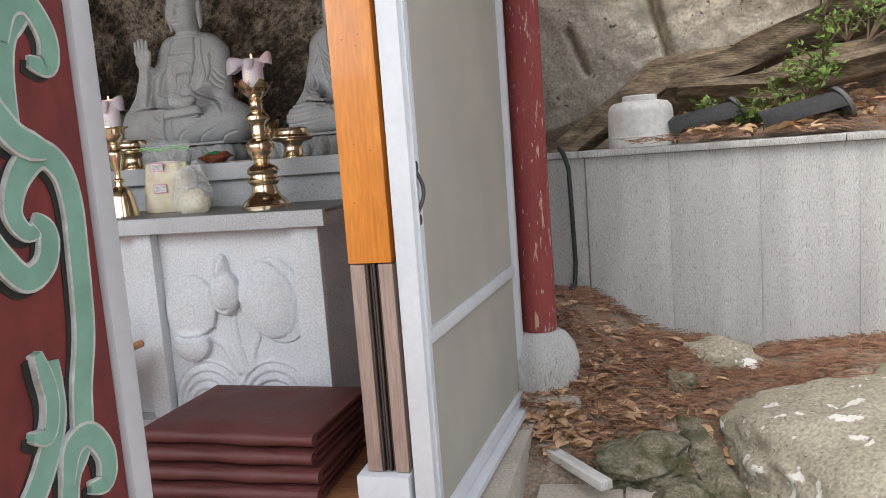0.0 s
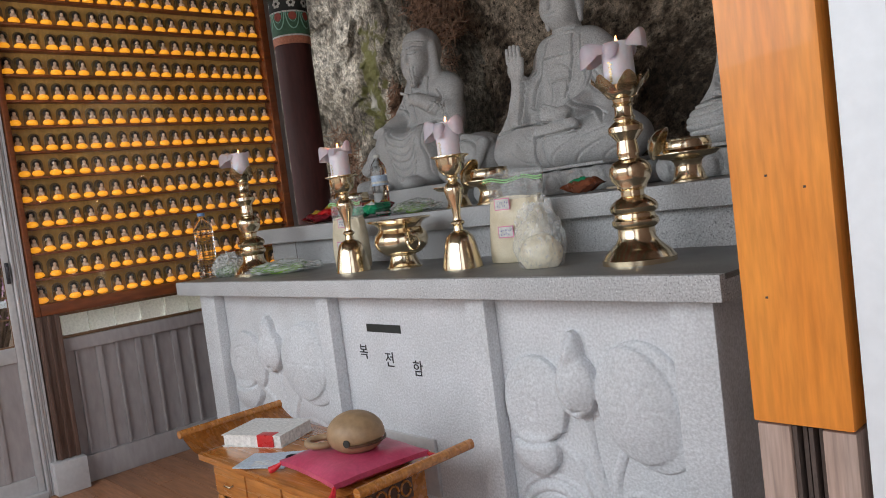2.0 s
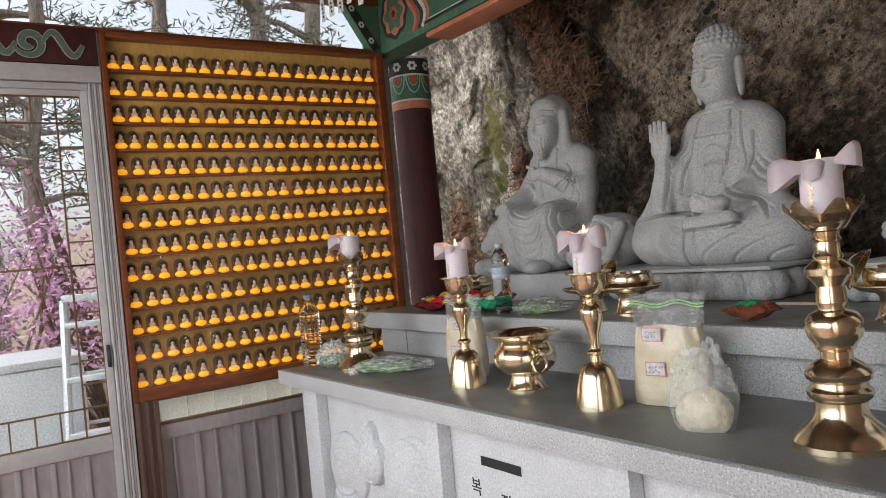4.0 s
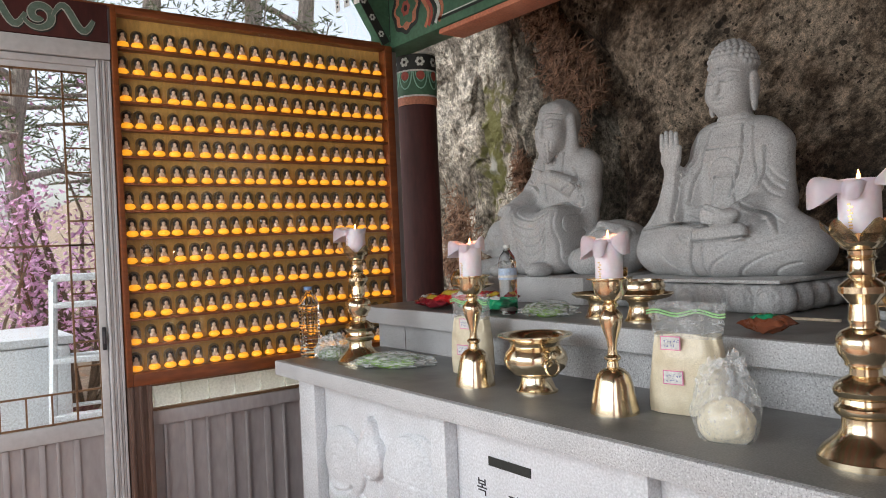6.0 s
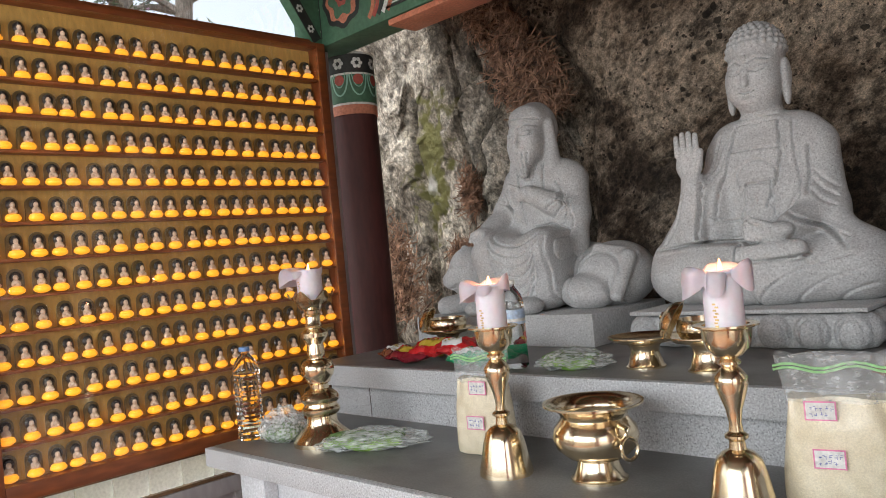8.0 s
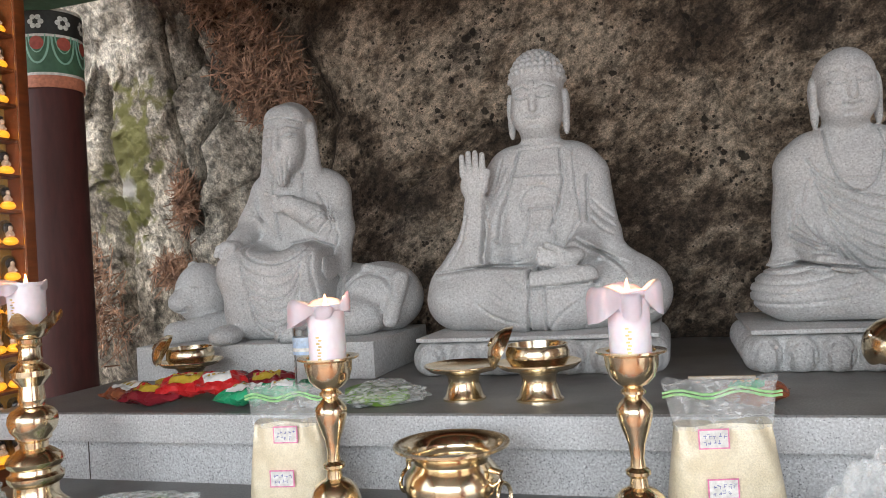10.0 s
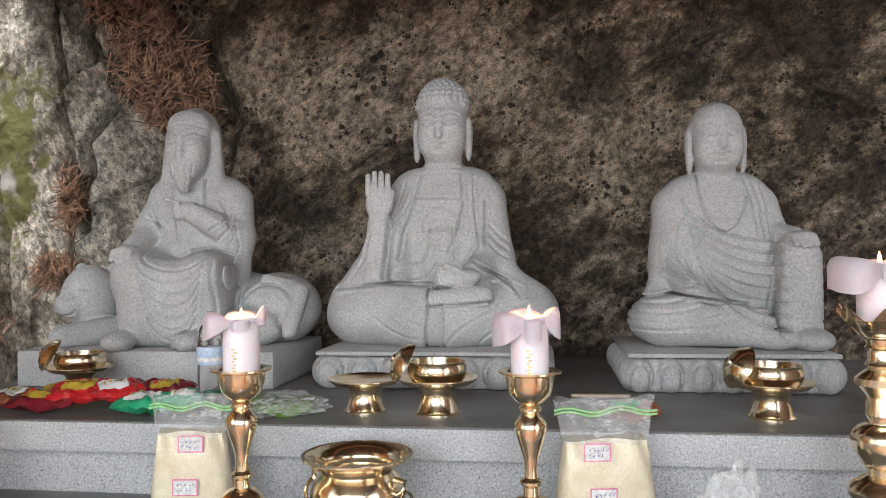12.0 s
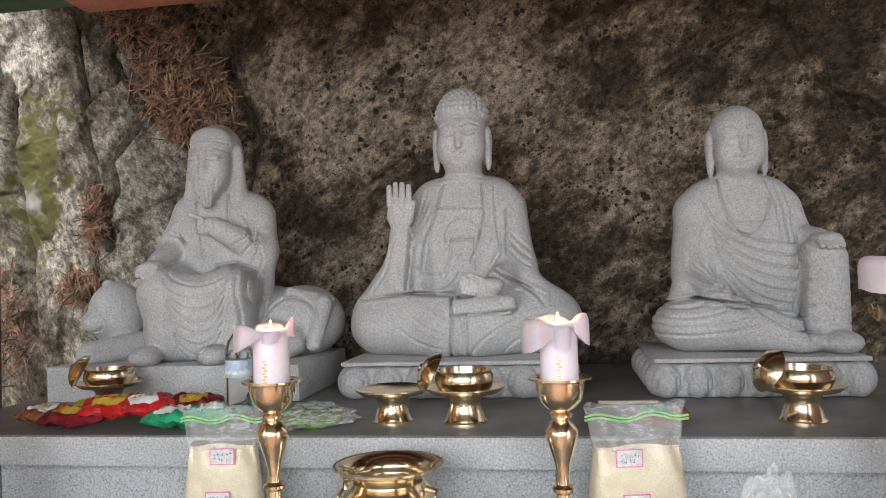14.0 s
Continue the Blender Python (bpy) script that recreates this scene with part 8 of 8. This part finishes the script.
def shrub(name, x, y, z, r, n, leaf, leaf_len, label, category, group, seed, twigs=9, height=1.0):
    rng = random.Random(seed)
    t = thing(name, pose(x, y, z), label, category, group)
    bm = B()
    vs, fs = [], []
    for i in range(twigs):
        a, e = rng.uniform(0, 6.28), rng.uniform(0.3, 1.1)
        tip = Vector((math.cos(a) * r * math.cos(e), math.sin(a) * r * math.cos(e), r * math.sin(e) * height * 1.3))
        mid = tip * 0.5 + Vector((rng.gauss(0, 0.1), rng.gauss(0, 0.1), 0.08)) * r
        tube(bm, [Vector((0, 0, -0.03)), mid, tip], 0.004, 5, [r * 0.022 + 0.002, r * 0.013 + 0.0015, 0.0012])
        for k in range(n // twigs):
            f = rng.uniform(0.35, 1.05)
            p = (mid.lerp(tip, (f - 0.5) * 2) if f > 0.5 else mid * (2 * f)) + Vector((rng.gauss(0, 0.12), rng.gauss(0, 0.12), rng.gauss(0, 0.1))) * r
            leaves_into(vs, fs, rng, p, leaf_len * rng.uniform(0.6, 1.3), 0.55)
    part("stem", bm, STEM, t)
    me = bpy.data.meshes.new("leaves")
    me.from_pydata([tuple(v) for v in vs], [], fs)
    me.materials.append(leaf)
    ob = new("leaves", me)
    ob.parent = t
    tagged(ob, kind="stuff")
    return t


for i, (x, y, z, r, n) in enumerate([(4.68, 2.0, 1.12, 0.13, 110), (5.0, 2.12, 1.3, 0.2, 160), (5.35, 2.3, 1.6, 0.3, 230), (5.15, 2.45, 1.8, 0.24, 180), (5.6, 2.35, 1.95, 0.3, 230), (4.27, 1.99, 1.1, 0.05, 26), (4.75, 2.62, 1.98, 0.1, 60), (4.45, 2.25, 1.22, 0.09, 50), (5.9, 2.2, 1.5, 0.3, 200), (4.86, 2.12, 1.2, 0.2, 70), (5.08, 2.1, 1.42, 0.22, 80), (5.2, 2.12, 1.6, 0.22, 90)]):
    shrub("leafy_plant", x, y, z, r, n, LEAF, 0.05, "small leafy green plant on the bank", "plant", "plants on the bank", 20 + i, 7)

# ---- seen through the left windows ----
PINK_BLOOM = surface("pink_azalea_bloom", (0.68, 0.34, 0.6), (0.82, 0.54, 0.74), 14, 0.6, bump=0, random=0.1)
DRY_BRUSH = surface("dry_brush", (0.26, 0.2, 0.1), (0.42, 0.34, 0.18), 14, 0.8, bump=0)
for i, (x, y, r, n) in enumerate([(-4.2, -0.9, 0.9, 520), (-4.8, 0.1, 1.0, 560), (-5.4, 1.0, 1.1, 560), (-6.0, -1.6, 1.2, 500), (-6.6, 2.2, 1.3, 560), (-5.0, -2.2, 1.0, 400), (-7.4, 0.6, 1.5, 600), (-8.0, 3.2, 1.6, 560)]):
    shrub("azalea_bush", x, y, ground_z(x, y) - 0.02, r * 1.15, n * 3, PINK_BLOOM, 0.075, "flowering pink azalea bush on the slope", "bush", "azalea bushes", 40 + i, 20, 2.1)
for i in range(12):
    x, y = -3.6 - 0.35 * i, -2.4 + (i * 1.7) % 5
    shrub("dry_shrub", x, y, ground_z(x, y), 0.6, 240, DRY_BRUSH, 0.09, "dry straw-coloured undergrowth on the slope", "bush", "dry undergrowth", 60 + i, 10, 0.6)
NEEDLE_GREEN = surface("grey_green_pine", (0.1, 0.13, 0.06), (0.2, 0.23, 0.12), 10, 0.7, bump=0)


def pine(x, y, h, r, lean, seed):
    rng = random.Random(seed)
    t = thing("pine_tree", pose(x, y, ground_z(x, y) - 0.1), "tall pine tree with grey-brown bark and open crown", "tree", "pine trees")
    pts = [Vector((lean * (k / 10) ** 1.4 * h * 0.2 + 0.1 * math.sin(k * 0.9 + seed), lean * 0.1 * k / 10 + 0.08 * math.sin(k * 1.3), h * k / 10)) for k in range(11)]
    part("trunk", tube(B(), pts, r, 14, [0.62 * r * (1.15 - 0.8 * k / 10) for k in range(11)]), BARK, t)
    bm = B()
    vs, fs = [], []
    for i in range(26):
        k = rng.uniform(2.5, 9.8)
        b = pts[int(k)].lerp(pts[min(10, int(k) + 1)], k - int(k))
        a = rng.uniform(0, 6.28)
        ln = rng.uniform(0.9, 2.0) * (1.25 - k / 12)
        d = Vector((math.cos(a), math.sin(a), rng.uniform(-0.15, 0.4))) * ln
        q = [b, b + d * 0.4 + Vector((0, 0, 0.1)), b + d * 0.75 + Vector((rng.gauss(0, 0.1), rng.gauss(0, 0.1), 0.05)), b + d]
        tube(bm, q, 0.02, 6, [r * 0.28, r * 0.18, r * 0.1, 0.006])
        for m_ in range(3):
            c0 = q[1].lerp(q[3], rng.random())
            e = c0 + Vector((rng.gauss(0, 0.35), rng.gauss(0, 0.35), rng.gauss(0.1, 0.25)))
            tube(bm, [c0, c0.lerp(e, 0.5) + Vector((0, 0, 0.03)), e], 0.01, 5, [0.012, 0.008, 0.003])
            for _ in range(26):
                leaves_into(vs, fs, rng, c0.lerp(e, rng.uniform(0.3, 1.1)) + Vector((rng.gauss(0, 0.09), rng.gauss(0, 0.09), rng.gauss(0, 0.07))), 0.12, 0.12)
    part("limbs", bm, BARK, t)
    me = bpy.data.meshes.new("crown")
    me.from_pydata([tuple(v) for v in vs], [], fs)
    me.materials.append(NEEDLE_GREEN)
    ob = new("crown", me)
    ob.parent = t
    tagged(ob, kind="stuff")


for i, (x, y, h, r, lean) in enumerate([(-6.3, 1.2, 7.5, 0.17, 0.5), (-5.2, 2.3, 8, 0.24, -0.3), (-5.6, -0.3, 7, 0.17, 0.8), (-7.5, 1.6, 9, 0.22, 0.2), (-6.4, -1.9, 8, 0.2, -0.6), (-8.6, -0.6, 9, 0.24, 0.4), (-7.2, 3.8, 9, 0.25, 0.3)]):
    pine(x, y, h, r, lean, 80 + i)

ALU = surface("pale_aluminium", (0.62, 0.66, 0.7), (0.7, 0.74, 0.78), 6, 0.4, metal=0.3, bump=0.03)
ladder = thing("step_ladder", pose(-1.35, -0.5, -0.27, 0, 0, 80), "pale aluminium step ladder standing outside the doors", "ladder")
for s in (-1, 1):
    for f in (-1, 1):
        part("rail", tube(B(), [(s * 0.25, f * 0.34, 0), (s * 0.19, f * 0.03, 1.62)], 0.022, 8), ALU, ladder)
for k in range(5):
    z = 0.28 + k * 0.3
    part("step", box(B(), -0.24 + 0.03 * z, 0.24 - 0.03 * z, -0.34 + 0.19 * z - 0.04, -0.34 + 0.19 * z + 0.04, z - 0.015, z + 0.015, 0.004), ALU, ladder)
    part("strut", tube(B(), [(-0.24 + 0.03 * z, 0.34 - 0.19 * z, z), (0.24 - 0.03 * z, 0.34 - 0.19 * z, z)], 0.012, 8), ALU, ladder)
part("cap", box(B(), -0.2, 0.2, -0.06, 0.06, 1.61, 1.65, 0.008), ALU, ladder)
part("blue_clip", box(B(), 0.17, 0.24, -0.16, -0.08, 1.18, 1.22, 0.006), CAP_BLUE, ladder, "blue plastic clip")
bin_ = thing("white_box", pose(-1.85, -0.95, -0.27), "pale bluish white plastic chest beside the ladder", "chest")
part("body", box(B(), -0.4, 0.4, -0.45, 0.35, 0, 1.25, 0.03), surface("pale_blue_white_plastic", (0.66, 0.71, 0.75), (0.74, 0.79, 0.83), 3, 0.4), bin_)
part("lid", box(B(), -0.42, 0.42, -0.47, 0.37, 1.252, 1.3, 0.012), ALU, bin_)
block("yard_terrace", (-3.2, -0.35, -3.2, 1.2, -0.4, -0.262), PAVE, "pale concrete terrace outside the windows", 0.01, category="terrace")

# ---- floor boards ----
bw_, bl_ = 0.118, 1.18
mesh = mesh_from(box(B(), 0.001, bl_ - 0.001, 0.001, bw_ - 0.001, -0.012, 0, 0.0015, seg=1), "floor_board", FLOOR_WOOD, smooth=False)
for j in range(int(2.95 / bw_)):
    for i in range(-1, 5):
        x = -0.29 + (i + 0.37 * (j % 3)) * bl_
        x0, x1 = max(x, -0.298), min(x + bl_, 3.338)
        if x1 - x0 < 0.04:
            continue
        ob = new("floor_board", mesh)
        ob.parent = floor
        ob.scale = ((x1 - x0) / bl_, 1, 1)
        ob.location = (x0, -2.88 + j * bw_, FLOOR)
